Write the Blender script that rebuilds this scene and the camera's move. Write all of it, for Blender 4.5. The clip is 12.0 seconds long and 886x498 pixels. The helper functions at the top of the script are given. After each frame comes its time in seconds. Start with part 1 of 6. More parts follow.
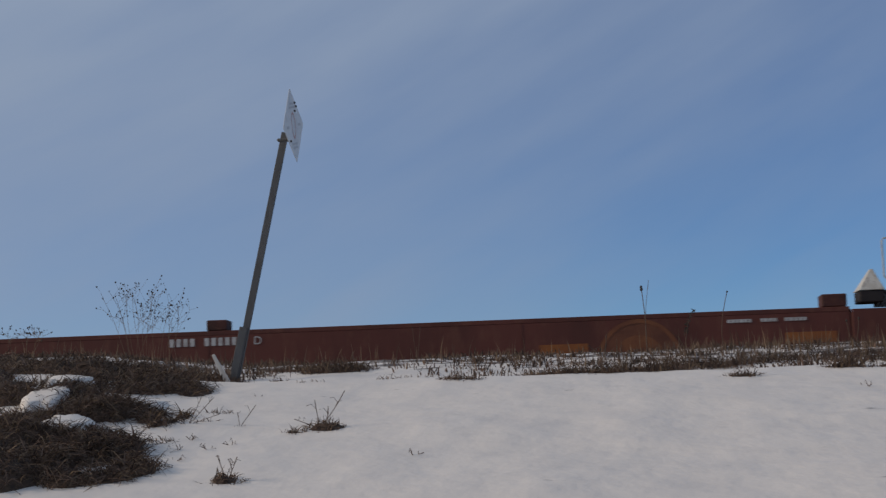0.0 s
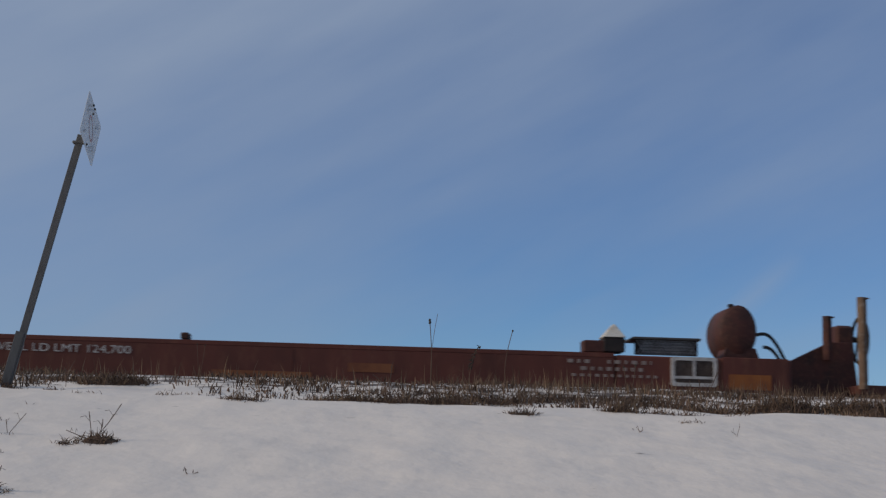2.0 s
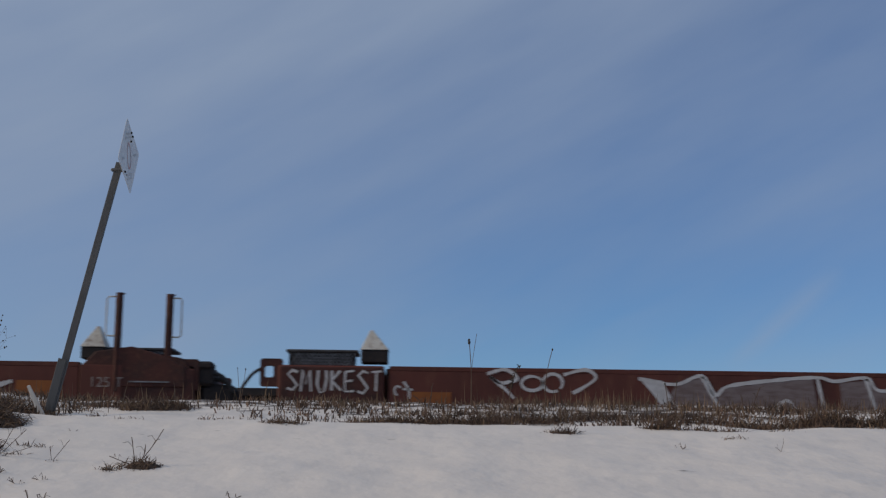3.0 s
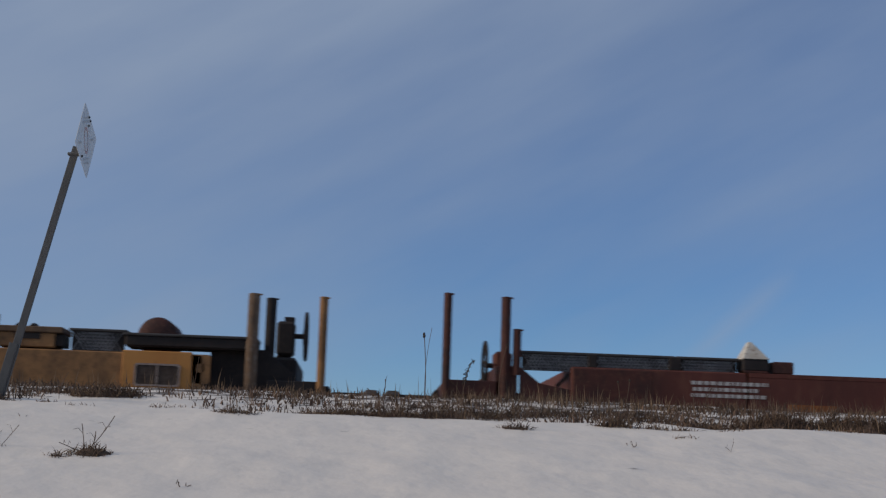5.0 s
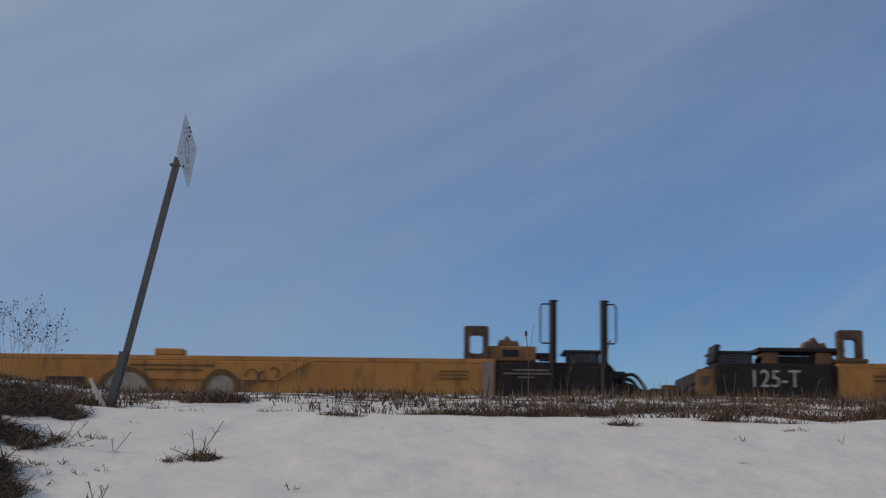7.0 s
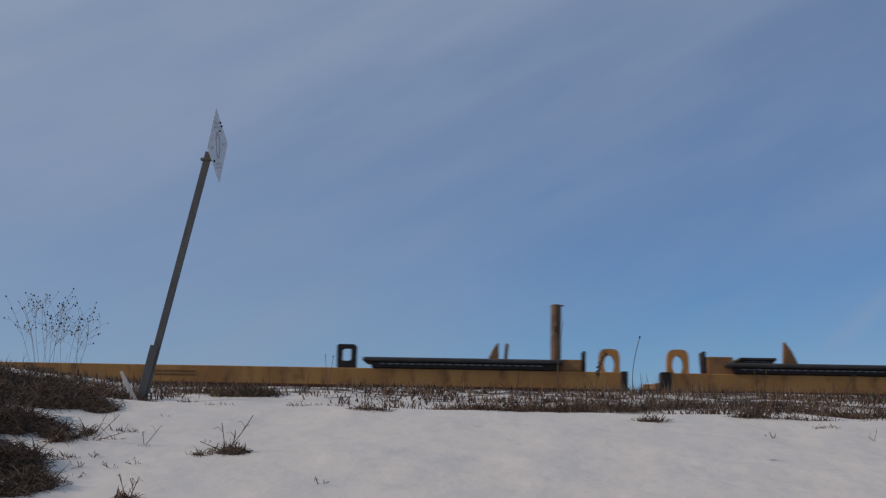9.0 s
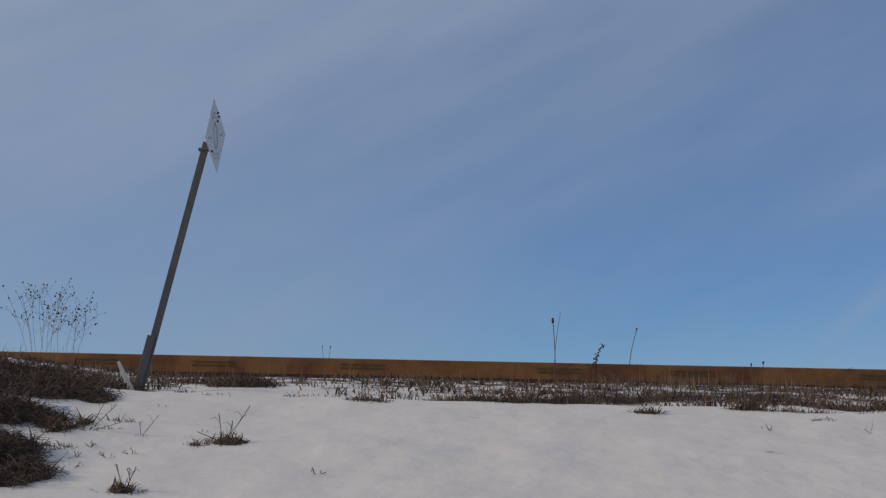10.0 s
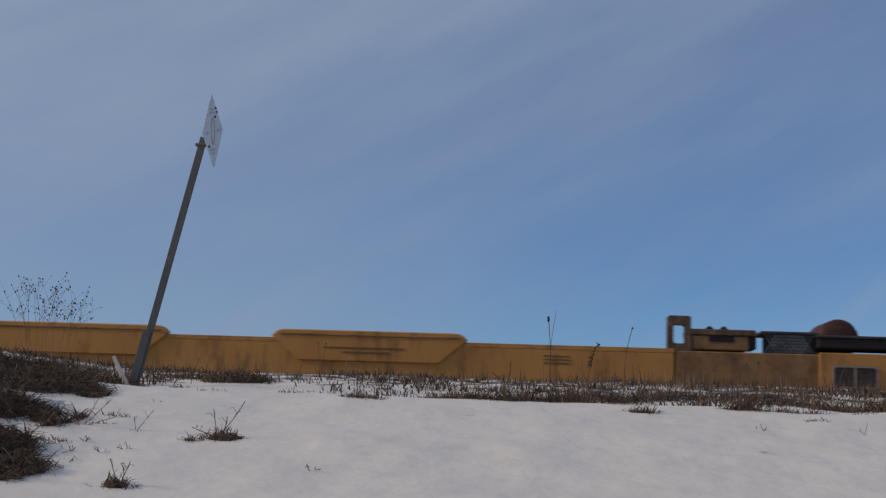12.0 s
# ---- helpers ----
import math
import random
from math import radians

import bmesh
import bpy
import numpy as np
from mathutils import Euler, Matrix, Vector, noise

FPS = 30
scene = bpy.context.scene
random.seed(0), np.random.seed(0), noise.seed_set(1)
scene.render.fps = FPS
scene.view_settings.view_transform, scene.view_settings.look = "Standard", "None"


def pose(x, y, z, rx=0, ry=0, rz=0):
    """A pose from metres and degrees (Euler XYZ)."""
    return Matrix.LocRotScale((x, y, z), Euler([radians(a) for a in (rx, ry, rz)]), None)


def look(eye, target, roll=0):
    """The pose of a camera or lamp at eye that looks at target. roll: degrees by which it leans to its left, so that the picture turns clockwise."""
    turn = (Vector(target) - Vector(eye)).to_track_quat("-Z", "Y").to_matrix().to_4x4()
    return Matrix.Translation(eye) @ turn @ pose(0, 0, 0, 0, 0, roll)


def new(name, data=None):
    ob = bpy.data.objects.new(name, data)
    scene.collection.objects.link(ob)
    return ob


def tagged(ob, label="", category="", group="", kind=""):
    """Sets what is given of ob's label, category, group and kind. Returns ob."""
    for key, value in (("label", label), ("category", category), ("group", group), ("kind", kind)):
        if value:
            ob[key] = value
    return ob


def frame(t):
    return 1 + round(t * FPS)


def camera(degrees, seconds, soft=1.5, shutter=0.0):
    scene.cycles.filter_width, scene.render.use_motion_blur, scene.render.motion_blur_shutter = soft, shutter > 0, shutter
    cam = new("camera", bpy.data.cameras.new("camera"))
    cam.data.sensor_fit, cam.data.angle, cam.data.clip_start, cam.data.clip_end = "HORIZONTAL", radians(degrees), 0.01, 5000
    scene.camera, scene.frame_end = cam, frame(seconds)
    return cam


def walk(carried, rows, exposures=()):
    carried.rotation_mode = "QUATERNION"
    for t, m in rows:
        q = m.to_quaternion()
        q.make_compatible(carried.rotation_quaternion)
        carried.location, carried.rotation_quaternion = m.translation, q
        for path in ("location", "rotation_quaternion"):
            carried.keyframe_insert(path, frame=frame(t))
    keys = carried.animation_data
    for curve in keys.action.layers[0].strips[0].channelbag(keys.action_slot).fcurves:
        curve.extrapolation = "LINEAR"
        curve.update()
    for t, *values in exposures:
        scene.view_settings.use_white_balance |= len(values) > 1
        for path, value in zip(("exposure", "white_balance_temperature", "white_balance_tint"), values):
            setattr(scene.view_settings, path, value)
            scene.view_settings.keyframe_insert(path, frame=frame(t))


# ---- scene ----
EYE = (0.0, 0.0, 1.45)
cam = camera(36.0, 12.0, soft=1.3, shutter=0.04)
walk(cam, [
    (0.0, look(EYE, (-1.510, 14.784, 3.490), -1.74)),
    (0.1, look(EYE, (-0.820, 14.848, 3.417), -1.26)),
    (0.2, look(EYE, (-0.227, 14.874, 3.377), -0.80)),
    (0.3, look(EYE, (0.220, 14.876, 3.366), -0.33)),
    (0.4, look(EYE, (0.515, 14.866, 3.387), 0.13)),
    (0.5, look(EYE, (0.667, 14.853, 3.437), 0.56)),
    (0.6, look(EYE, (0.745, 14.844, 3.467), 0.70)),
    (0.8, look(EYE, (0.816, 14.835, 3.534), 0.75)),
    (1.0, look(EYE, (0.801, 14.830, 3.556), 0.83)),
    (1.3, look(EYE, (0.888, 14.819, 3.610), 1.68)),
    (1.5, look(EYE, (0.856, 14.813, 3.653), 2.09)),
    (1.8, look(EYE, (0.763, 14.803, 3.721), 1.93)),
    (2.0, look(EYE, (0.748, 14.800, 3.772), 1.57)),
    (2.2, look(EYE, (0.656, 14.798, 3.829), 0.91)),
    (2.5, look(EYE, (0.437, 14.790, 3.914), 0.27)),
    (2.7, look(EYE, (0.366, 14.784, 3.969), 0.41)),
    (3.0, look(EYE, (0.329, 14.781, 3.982), 0.71)),
    (3.2, look(EYE, (0.312, 14.781, 4.012), 0.75)),
    (5.0, look(EYE, (0.800, 14.773, 3.924), 1.86)),
    (5.2, look(EYE, (0.796, 14.772, 3.916), 1.60)),
    (5.5, look(EYE, (0.770, 14.776, 3.916), 1.07)),
    (6.0, look(EYE, (0.283, 14.795, 3.905), 0.98)),
    (6.2, look(EYE, (0.171, 14.798, 3.901), 0.97)),
    (6.5, look(EYE, (0.000, 14.799, 3.897), 0.90)),
    (6.7, look(EYE, (-0.127, 14.799, 3.895), 0.84)),
    (7.0, look(EYE, (-0.290, 14.797, 3.890), 0.78)),
    (7.2, look(EYE, (-0.391, 14.796, 3.883), 0.69)),
    (7.5, look(EYE, (-0.511, 14.795, 3.869), 0.72)),
    (9.5, look(EYE, (-0.616, 14.803, 3.793), 1.18)),
    (10.0, look(EYE, (-0.586, 14.813, 3.736), 1.34)),
    (10.5, look(EYE, (-0.537, 14.818, 3.715), 1.58)),
    (11.0, look(EYE, (-0.509, 14.821, 3.703), 1.94)),
    (11.5, look(EYE, (-0.483, 14.823, 3.694), 2.25)),
    (12.0, look(EYE, (-0.546, 14.819, 3.710), 1.83)),
])

# ---- light ----
SUN_ELEVATION, SUN_AZIMUTH = radians(27), radians(262)   # azimuth: clockwise from +y


TRAIL_MIDDLE, TRAIL_SIDE = (0.2689, 0.9565, 0.1133), (0.6433, -0.0908, -0.7603)   # where the vapour trail is, and the normal of its great circle


def make_world():
    w = bpy.data.worlds.new("hazy_winter_sky")
    w.use_nodes = True
    scene.world = w
    nt = w.node_tree
    nt.nodes.clear()
    N, L = nt.nodes.new, nt.links.new
    out, bg = N("ShaderNodeOutputWorld"), N("ShaderNodeBackground")
    sky = N("ShaderNodeTexSky")
    sky.sky_type, sky.sun_disc = "NISHITA", False
    sky.sun_elevation, sky.sun_rotation = SUN_ELEVATION, SUN_AZIMUTH
    sky.air_density, sky.dust_density, sky.ozone_density = 0.85, 0.1, 4.0
    co = N("ShaderNodeTexCoord")
    # thin high cloud in long slanting streaks
    slant, mp = N("ShaderNodeMapping"), N("ShaderNodeMapping")
    slant.inputs["Rotation"].default_value = (0, radians(26), 0)
    mp.inputs["Scale"].default_value = (1.3, 1.3, 5.5)
    mp.inputs["Location"].default_value = (0.0, 0.0, 0.0)
    L(co.outputs["Generated"], slant.inputs["Vector"])
    L(slant.outputs[0], mp.inputs["Vector"])
    n1, n2 = N("ShaderNodeTexNoise"), N("ShaderNodeTexNoise")
    for n, sc, de in ((n1, 1.6, 4), (n2, 5.0, 5)):
        n.inputs["Scale"].default_value, n.inputs["Detail"].default_value = sc, de
        L(mp.outputs[0], n.inputs["Vector"])
    add = N("ShaderNodeMath")
    add.operation = "MULTIPLY_ADD"
    add.inputs[1].default_value = 0.3
    L(n2.outputs["Fac"], add.inputs[0])
    L(n1.outputs["Fac"], add.inputs[2])
    ramp = N("ShaderNodeMapRange")
    for k, v in (("From Min", 0.50), ("From Max", 0.90), ("To Min", 0.05), ("To Max", 0.46)):
        ramp.inputs[k].default_value = v
    L(add.outputs[0], ramp.inputs["Value"])
    # the veil thickens towards the side of the sun
    dot = N("ShaderNodeVectorMath")
    dot.operation = "DOT_PRODUCT"
    L(co.outputs["Generated"], dot.inputs[0])
    dot.inputs[1].default_value = (-0.85, -0.1, 0.5)
    veil = N("ShaderNodeMapRange")
    for k, v in (("From Min", -0.10), ("From Max", 0.50), ("To Min", 0.0), ("To Max", 0.72)):
        veil.inputs[k].default_value = v
    L(dot.outputs["Value"], veil.inputs["Value"])
    # and with height
    up, rise = N("ShaderNodeSeparateXYZ"), N("ShaderNodeMapRange")
    L(co.outputs["Generated"], up.inputs[0])
    for k, v in (("From Min", 0.14), ("From Max", 0.40), ("To Min", 0.0), ("To Max", 0.40)):
        rise.inputs[k].default_value = v
    L(up.outputs["Z"], rise.inputs["Value"])
    both = N("ShaderNodeMath")
    both.operation = "ADD"
    L(veil.outputs[0], both.inputs[0])
    L(rise.outputs[0], both.inputs[1])
    mx = N("ShaderNodeMath")
    mx.operation, mx.use_clamp = "ADD", True
    L(ramp.outputs[0], mx.inputs[0])
    L(both.outputs[0], mx.inputs[1])
    mix = N("ShaderNodeMix")
    mix.data_type = "RGBA"
    # an old vapour trail, low in the sky
    across, along, off, thin, near, trail = (N(k) for k in ("ShaderNodeVectorMath", "ShaderNodeVectorMath", "ShaderNodeMath", "ShaderNodeMapRange", "ShaderNodeMapRange", "ShaderNodeMath"))
    for n, v in ((across, TRAIL_SIDE), (along, TRAIL_MIDDLE)):
        n.operation = "DOT_PRODUCT"
        L(co.outputs["Generated"], n.inputs[0])
        n.inputs[1].default_value = v
    wisp = N("ShaderNodeMath")
    wisp.operation = "MULTIPLY_ADD"
    L(n2.outputs["Fac"], wisp.inputs[0])
    wisp.inputs[1].default_value = 0.012
    L(across.outputs["Value"], wisp.inputs[2])
    off.operation = "ABSOLUTE"
    L(wisp.outputs[0], off.inputs[0])
    for n, src, vals in ((thin, off.outputs[0], (0.0, 0.012, 0.30, 0.0)), (near, along.outputs["Value"], (0.9985, 0.9998, 0.0, 1.0))):
        for k, v in zip(("From Min", "From Max", "To Min", "To Max"), vals):
            n.inputs[k].default_value = v
        L(src, n.inputs["Value"])
    trail.operation = "MULTIPLY"
    L(thin.outputs[0], trail.inputs[0])
    L(near.outputs[0], trail.inputs[1])
    veiled = N("ShaderNodeMath")
    veiled.operation, veiled.use_clamp = "ADD", True
    L(mx.outputs[0], veiled.inputs[0])
    L(trail.outputs[0], veiled.inputs[1])
    L(veiled.outputs[0], mix.inputs[0])
    tint = N("ShaderNodeMix")
    tint.data_type, tint.blend_type = "RGBA", "MULTIPLY"
    tint.inputs[0].default_value = 1.0
    L(sky.outputs[0], tint.inputs[6])
    tint.inputs[7].default_value = (0.66, 0.83, 1.04, 1)
    L(tint.outputs[2], mix.inputs[6])
    mix.inputs[7].default_value = (3.05, 3.85, 5.3, 1)
    L(mix.outputs[2], bg.inputs["Color"])
    bg.inputs["Strength"].default_value = 0.10
    L(bg.outputs[0], out.inputs[0])


make_world()
sun_data = bpy.data.lights.new("sun", "SUN")
sun_data.energy, sun_data.angle, sun_data.color = 2.4, radians(10), (1.0, 0.86, 0.70)
sun = new("sun", sun_data)
sun_dir = Vector((math.sin(SUN_AZIMUTH) * math.cos(SUN_ELEVATION), math.cos(SUN_AZIMUTH) * math.cos(SUN_ELEVATION), math.sin(SUN_ELEVATION)))
sun.matrix_world = look(sun_dir * 60, (0, 0, 0))
scene.view_settings.exposure = -0.28


# ---- materials ----
def material(name, base, rough=0.7, metal=0.0, second=None, scale=3.0, amount=0.5, streak=(1, 1, 1), third=None, third_scale=18.0, third_amount=0.35,
             bump=0.15, bump_scale=60.0, island=0.0, objrand=0.0):
    """A painted or natural surface: a base colour, broad stains of a second one, small spots of a third, and fine relief."""
    m = bpy.data.materials.new(name)
    m.use_nodes = True
    nt = m.node_tree
    b = nt.nodes["Principled BSDF"]
    N, L = nt.nodes.new, nt.links.new
    co, mp = N("ShaderNodeTexCoord"), N("ShaderNodeMapping")
    mp.inputs["Scale"].default_value = streak
    src = co.outputs["Object"]
    if objrand:
        oi, ad = N("ShaderNodeObjectInfo"), N("ShaderNodeVectorMath")
        ad.operation = "MULTIPLY_ADD"
        ad.inputs[1].default_value = (1, 1, 1)
        sc = N("ShaderNodeMath")
        sc.operation = "MULTIPLY"
        sc.inputs[1].default_value = 37.0
        L(oi.outputs["Random"], sc.inputs[0])
        L(src, ad.inputs[0])
        L(sc.outputs[0], ad.inputs[2])
        src = ad.outputs[0]
    L(src, mp.inputs["Vector"])
    colour = None
    for c, s, lo, hi, a in ((second, scale, 0.42, 0.68, amount), (third, third_scale, 0.52, 0.66, third_amount)):
        if c is None:
            continue
        n, r, x = N("ShaderNodeTexNoise"), N("ShaderNodeMapRange"), N("ShaderNodeMix")
        n.inputs["Scale"].default_value, n.inputs["Detail"].default_value, n.inputs["Roughness"].default_value = s, 6, 0.62
        L(mp.outputs[0], n.inputs["Vector"])
        r.inputs["From Min"].default_value, r.inputs["From Max"].default_value, r.inputs["To Max"].default_value = lo, hi, a
        L(n.outputs["Fac"], r.inputs["Value"])
        x.data_type = "RGBA"
        L(r.outputs[0], x.inputs[0])
        if colour is None:
            x.inputs[6].default_value = (*base, 1)
        else:
            L(colour, x.inputs[6])
        x.inputs[7].default_value = (*c, 1)
        colour = x.outputs[2]
    if island:
        g, r, x = N("ShaderNodeNewGeometry"), N("ShaderNodeMapRange"), N("ShaderNodeHueSaturation")
        r.inputs["To Min"].default_value, r.inputs["To Max"].default_value = 1 - island, 1 + island
        L(g.outputs["Random Per Island"], r.inputs["Value"])
        L(r.outputs[0], x.inputs["Value"])
        if colour is None:
            x.inputs["Color"].default_value = (*base, 1)
        else:
            L(colour, x.inputs["Color"])
        colour = x.outputs[0]
    if colour is None:
        b.inputs["Base Color"].default_value = (*base, 1)
    else:
        L(colour, b.inputs["Base Color"])
    b.inputs["Roughness"].default_value, b.inputs["Metallic"].default_value = rough, metal
    b.inputs["Specular IOR Level"].default_value = 0.3
    if bump:
        n, u = N("ShaderNodeTexNoise"), N("ShaderNodeBump")
        n.inputs["Scale"].default_value, n.inputs["Detail"].default_value = bump_scale, 4
        L(src, n.inputs["Vector"])
        u.inputs["Strength"].default_value, u.inputs["Distance"].default_value = bump, 0.01
        L(n.outputs["Fac"], u.inputs["Height"])
        L(u.outputs[0], b.inputs["Normal"])
    return m


RED = material("rust_red_paint", (0.124, 0.036, 0.025), 0.68, second=(0.066, 0.022, 0.016), scale=1.3, amount=0.75, streak=(1, 1, 0.35),
               third=(0.17, 0.065, 0.04), third_scale=9, third_amount=0.4, objrand=1)
RED_DARK = material("grimy_red_paint", (0.075, 0.024, 0.018), 0.7, second=(0.025, 0.015, 0.013), scale=4, amount=0.8, third=(0.15, 0.06, 0.035), third_scale=22, objrand=1)
YELLOW = material("weathered_yellow_paint", (0.50, 0.234, 0.066), 0.7, second=(0.41, 0.168, 0.048), scale=1.2, amount=0.8, streak=(1, 1, 0.3),
                  third=(0.15, 0.065, 0.028), third_scale=6, third_amount=0.55, objrand=1)
YELLOW_FRESH = material("fresh_yellow_patch", (0.43, 0.20, 0.030), 0.65, second=(0.27, 0.125, 0.04), scale=6, amount=0.7)
FRAME_RUST = material("rusted_guide_steel", (0.135, 0.085, 0.052), 0.8, second=(0.045, 0.026, 0.020), scale=5, amount=0.9, third=(0.30, 0.17, 0.09), third_scale=16, third_amount=0.5, objrand=1)
YELLOW_DIRTY = material("grimy_yellow_paint", (0.30, 0.150, 0.060), 0.7, second=(0.10, 0.055, 0.03), scale=3.5, amount=0.85, third=(0.08, 0.04, 0.02), third_scale=20, objrand=1)
RUSTY = material("rusted_yellow_paint", (0.29, 0.125, 0.038), 0.75, second=(0.115, 0.040, 0.022), scale=2.0, amount=0.9, third=(0.34, 0.16, 0.05), third_scale=5, third_amount=0.6, objrand=1)
SPINE_PAINT = material("sun_bleached_yellow", (0.40, 0.205, 0.065), 0.7, second=(0.25, 0.110, 0.040), scale=1.6, amount=0.9, streak=(1, 1, 0.4), third=(0.12, 0.050, 0.026), third_scale=7, third_amount=0.75, objrand=1)
POST_BROWN = material("grimy_brown_post", (0.17, 0.105, 0.065), 0.7, second=(0.07, 0.045, 0.032), scale=5, amount=0.8, third=(0.3, 0.26, 0.22), third_scale=14, third_amount=0.4, objrand=1)
ORANGE = material("faded_orange_patch", (0.27, 0.088, 0.022), 0.65, second=(0.17, 0.05, 0.02), scale=7, amount=0.6)
BLACK = material("black_steel", (0.021, 0.017, 0.017), 0.8, second=(0.042, 0.032, 0.028), scale=6, amount=0.6, third=(0.07, 0.04, 0.028), third_scale=26, third_amount=0.25, objrand=1)
GRATING = material("galvanised_grating", (0.25, 0.25, 0.26), 0.6, 0.3, second=(0.07, 0.065, 0.065), scale=9, amount=0.7)
SLAB = material("worn_deck_steel", (0.050, 0.045, 0.044), 0.7, second=(0.095, 0.09, 0.088), scale=5, amount=0.7, third=(0.03, 0.025, 0.025), third_scale=20)
CONE_WHITE = material("dirty_white_paint", (0.56, 0.53, 0.47), 0.6, second=(0.34, 0.28, 0.21), scale=6, amount=0.75, third=(0.16, 0.09, 0.06), third_scale=16, third_amount=0.55, objrand=1)
LETTER = material("stencil_white", (0.52, 0.49, 0.46), 0.7, second=(0.24, 0.19, 0.17), scale=14, amount=0.6)
LETTER_DIM = material("faded_stencil", (0.30, 0.24, 0.21), 0.7, second=(0.15, 0.09, 0.07), scale=14, amount=0.6)
LETTER_DARK = material("dark_stencil", (0.10, 0.06, 0.035), 0.7, second=(0.2, 0.11, 0.04), scale=14, amount=0.6)
SPRAY = material("white_spray_paint", (0.60, 0.57, 0.55), 0.75, second=(0.36, 0.31, 0.29), scale=12, amount=0.5)
SPRAY_FILL = material("thin_grey_spray", (0.22, 0.17, 0.16), 0.75, second=(0.12, 0.07, 0.06), scale=6, amount=0.7, streak=(1, 1, 4))
SPRAY_PALE = material("weathered_white_spray", (0.37, 0.32, 0.26), 0.75, second=(0.27, 0.19, 0.11), scale=9, amount=0.75)
SPRAY_DARK = material("dark_spray_paint", (0.13, 0.075, 0.035), 0.8, second=(0.24, 0.13, 0.04), scale=9, amount=0.5)
SPRAY_RED = material("red_spray_paint", (0.36, 0.075, 0.03), 0.7, second=(0.3, 0.12, 0.03), scale=6, amount=0.6)
PLACARD = material("dark_placard", (0.050, 0.034, 0.027), 0.85, second=(0.13, 0.10, 0.085), scale=16, amount=0.5)
RUBBER = material("rubber_hose", (0.018, 0.018, 0.02), 0.55, second=(0.05, 0.045, 0.04), scale=10, amount=0.5)
WHEEL_STEEL = material("wheel_steel", (0.11, 0.085, 0.07), 0.5, 0.5, second=(0.05, 0.035, 0.03), scale=8, amount=0.6)
RAIL_STEEL = material("rail_steel", (0.14, 0.09, 0.065), 0.5, 0.5, second=(0.07, 0.04, 0.03), scale=5, amount=0.6)
POST_STEEL = material("galvanised_post", (0.115, 0.112, 0.110), 0.6, 0.2, second=(0.07, 0.068, 0.065), scale=5, amount=0.6, streak=(1, 1, 0.3), third=(0.06, 0.05, 0.045), third_scale=30)
SIGN_WHITE = material("sign_face", (0.66, 0.67, 0.67), 0.4, second=(0.52, 0.53, 0.54), scale=6, amount=0.6, third=(0.35, 0.35, 0.36), third_scale=30, third_amount=0.3)
SIGN_RED = material("sign_red", (0.52, 0.30, 0.28), 0.5, second=(0.6, 0.45, 0.43), scale=20, amount=0.4)
SIGN_GREY = material("sign_grey_print", (0.46, 0.47, 0.48), 0.5, second=(0.55, 0.55, 0.56), scale=20, amount=0.5)
STAKE = material("bleached_wood", (0.55, 0.51, 0.46), 0.8, second=(0.36, 0.30, 0.25), scale=9, amount=0.6, streak=(3, 3, 0.5))
TIE_WOOD = material("creosoted_wood", (0.06, 0.045, 0.035), 0.85, second=(0.12, 0.10, 0.085), scale=7, amount=0.6, objrand=1)
BALLAST = material("ballast", (0.20, 0.185, 0.175), 0.9, second=(0.09, 0.08, 0.075), scale=22, amount=0.9, third=(0.55, 0.55, 0.57), third_scale=3, third_amount=0.5, bump=0.9, bump_scale=26)
STALK = material("dry_stalk", (0.125, 0.080, 0.056), 0.9, second=(0.045, 0.029, 0.023), scale=3, amount=0.75, bump=0, island=0.6)
STALK_PALE = material("pale_straw", (0.20, 0.135, 0.085), 0.9, second=(0.12, 0.08, 0.045), scale=3, amount=0.6, bump=0, island=0.45)
THATCH = material("matted_thatch", (0.090, 0.057, 0.039), 0.95, second=(0.030, 0.022, 0.017), scale=9, amount=0.8, third=(0.13, 0.085, 0.05), third_scale=35, third_amount=0.5, bump=0.9, bump_scale=45)
SEED = material("dry_seed_head", (0.045, 0.035, 0.028), 0.9, second=(0.09, 0.065, 0.045), scale=20, amount=0.5, bump=0)


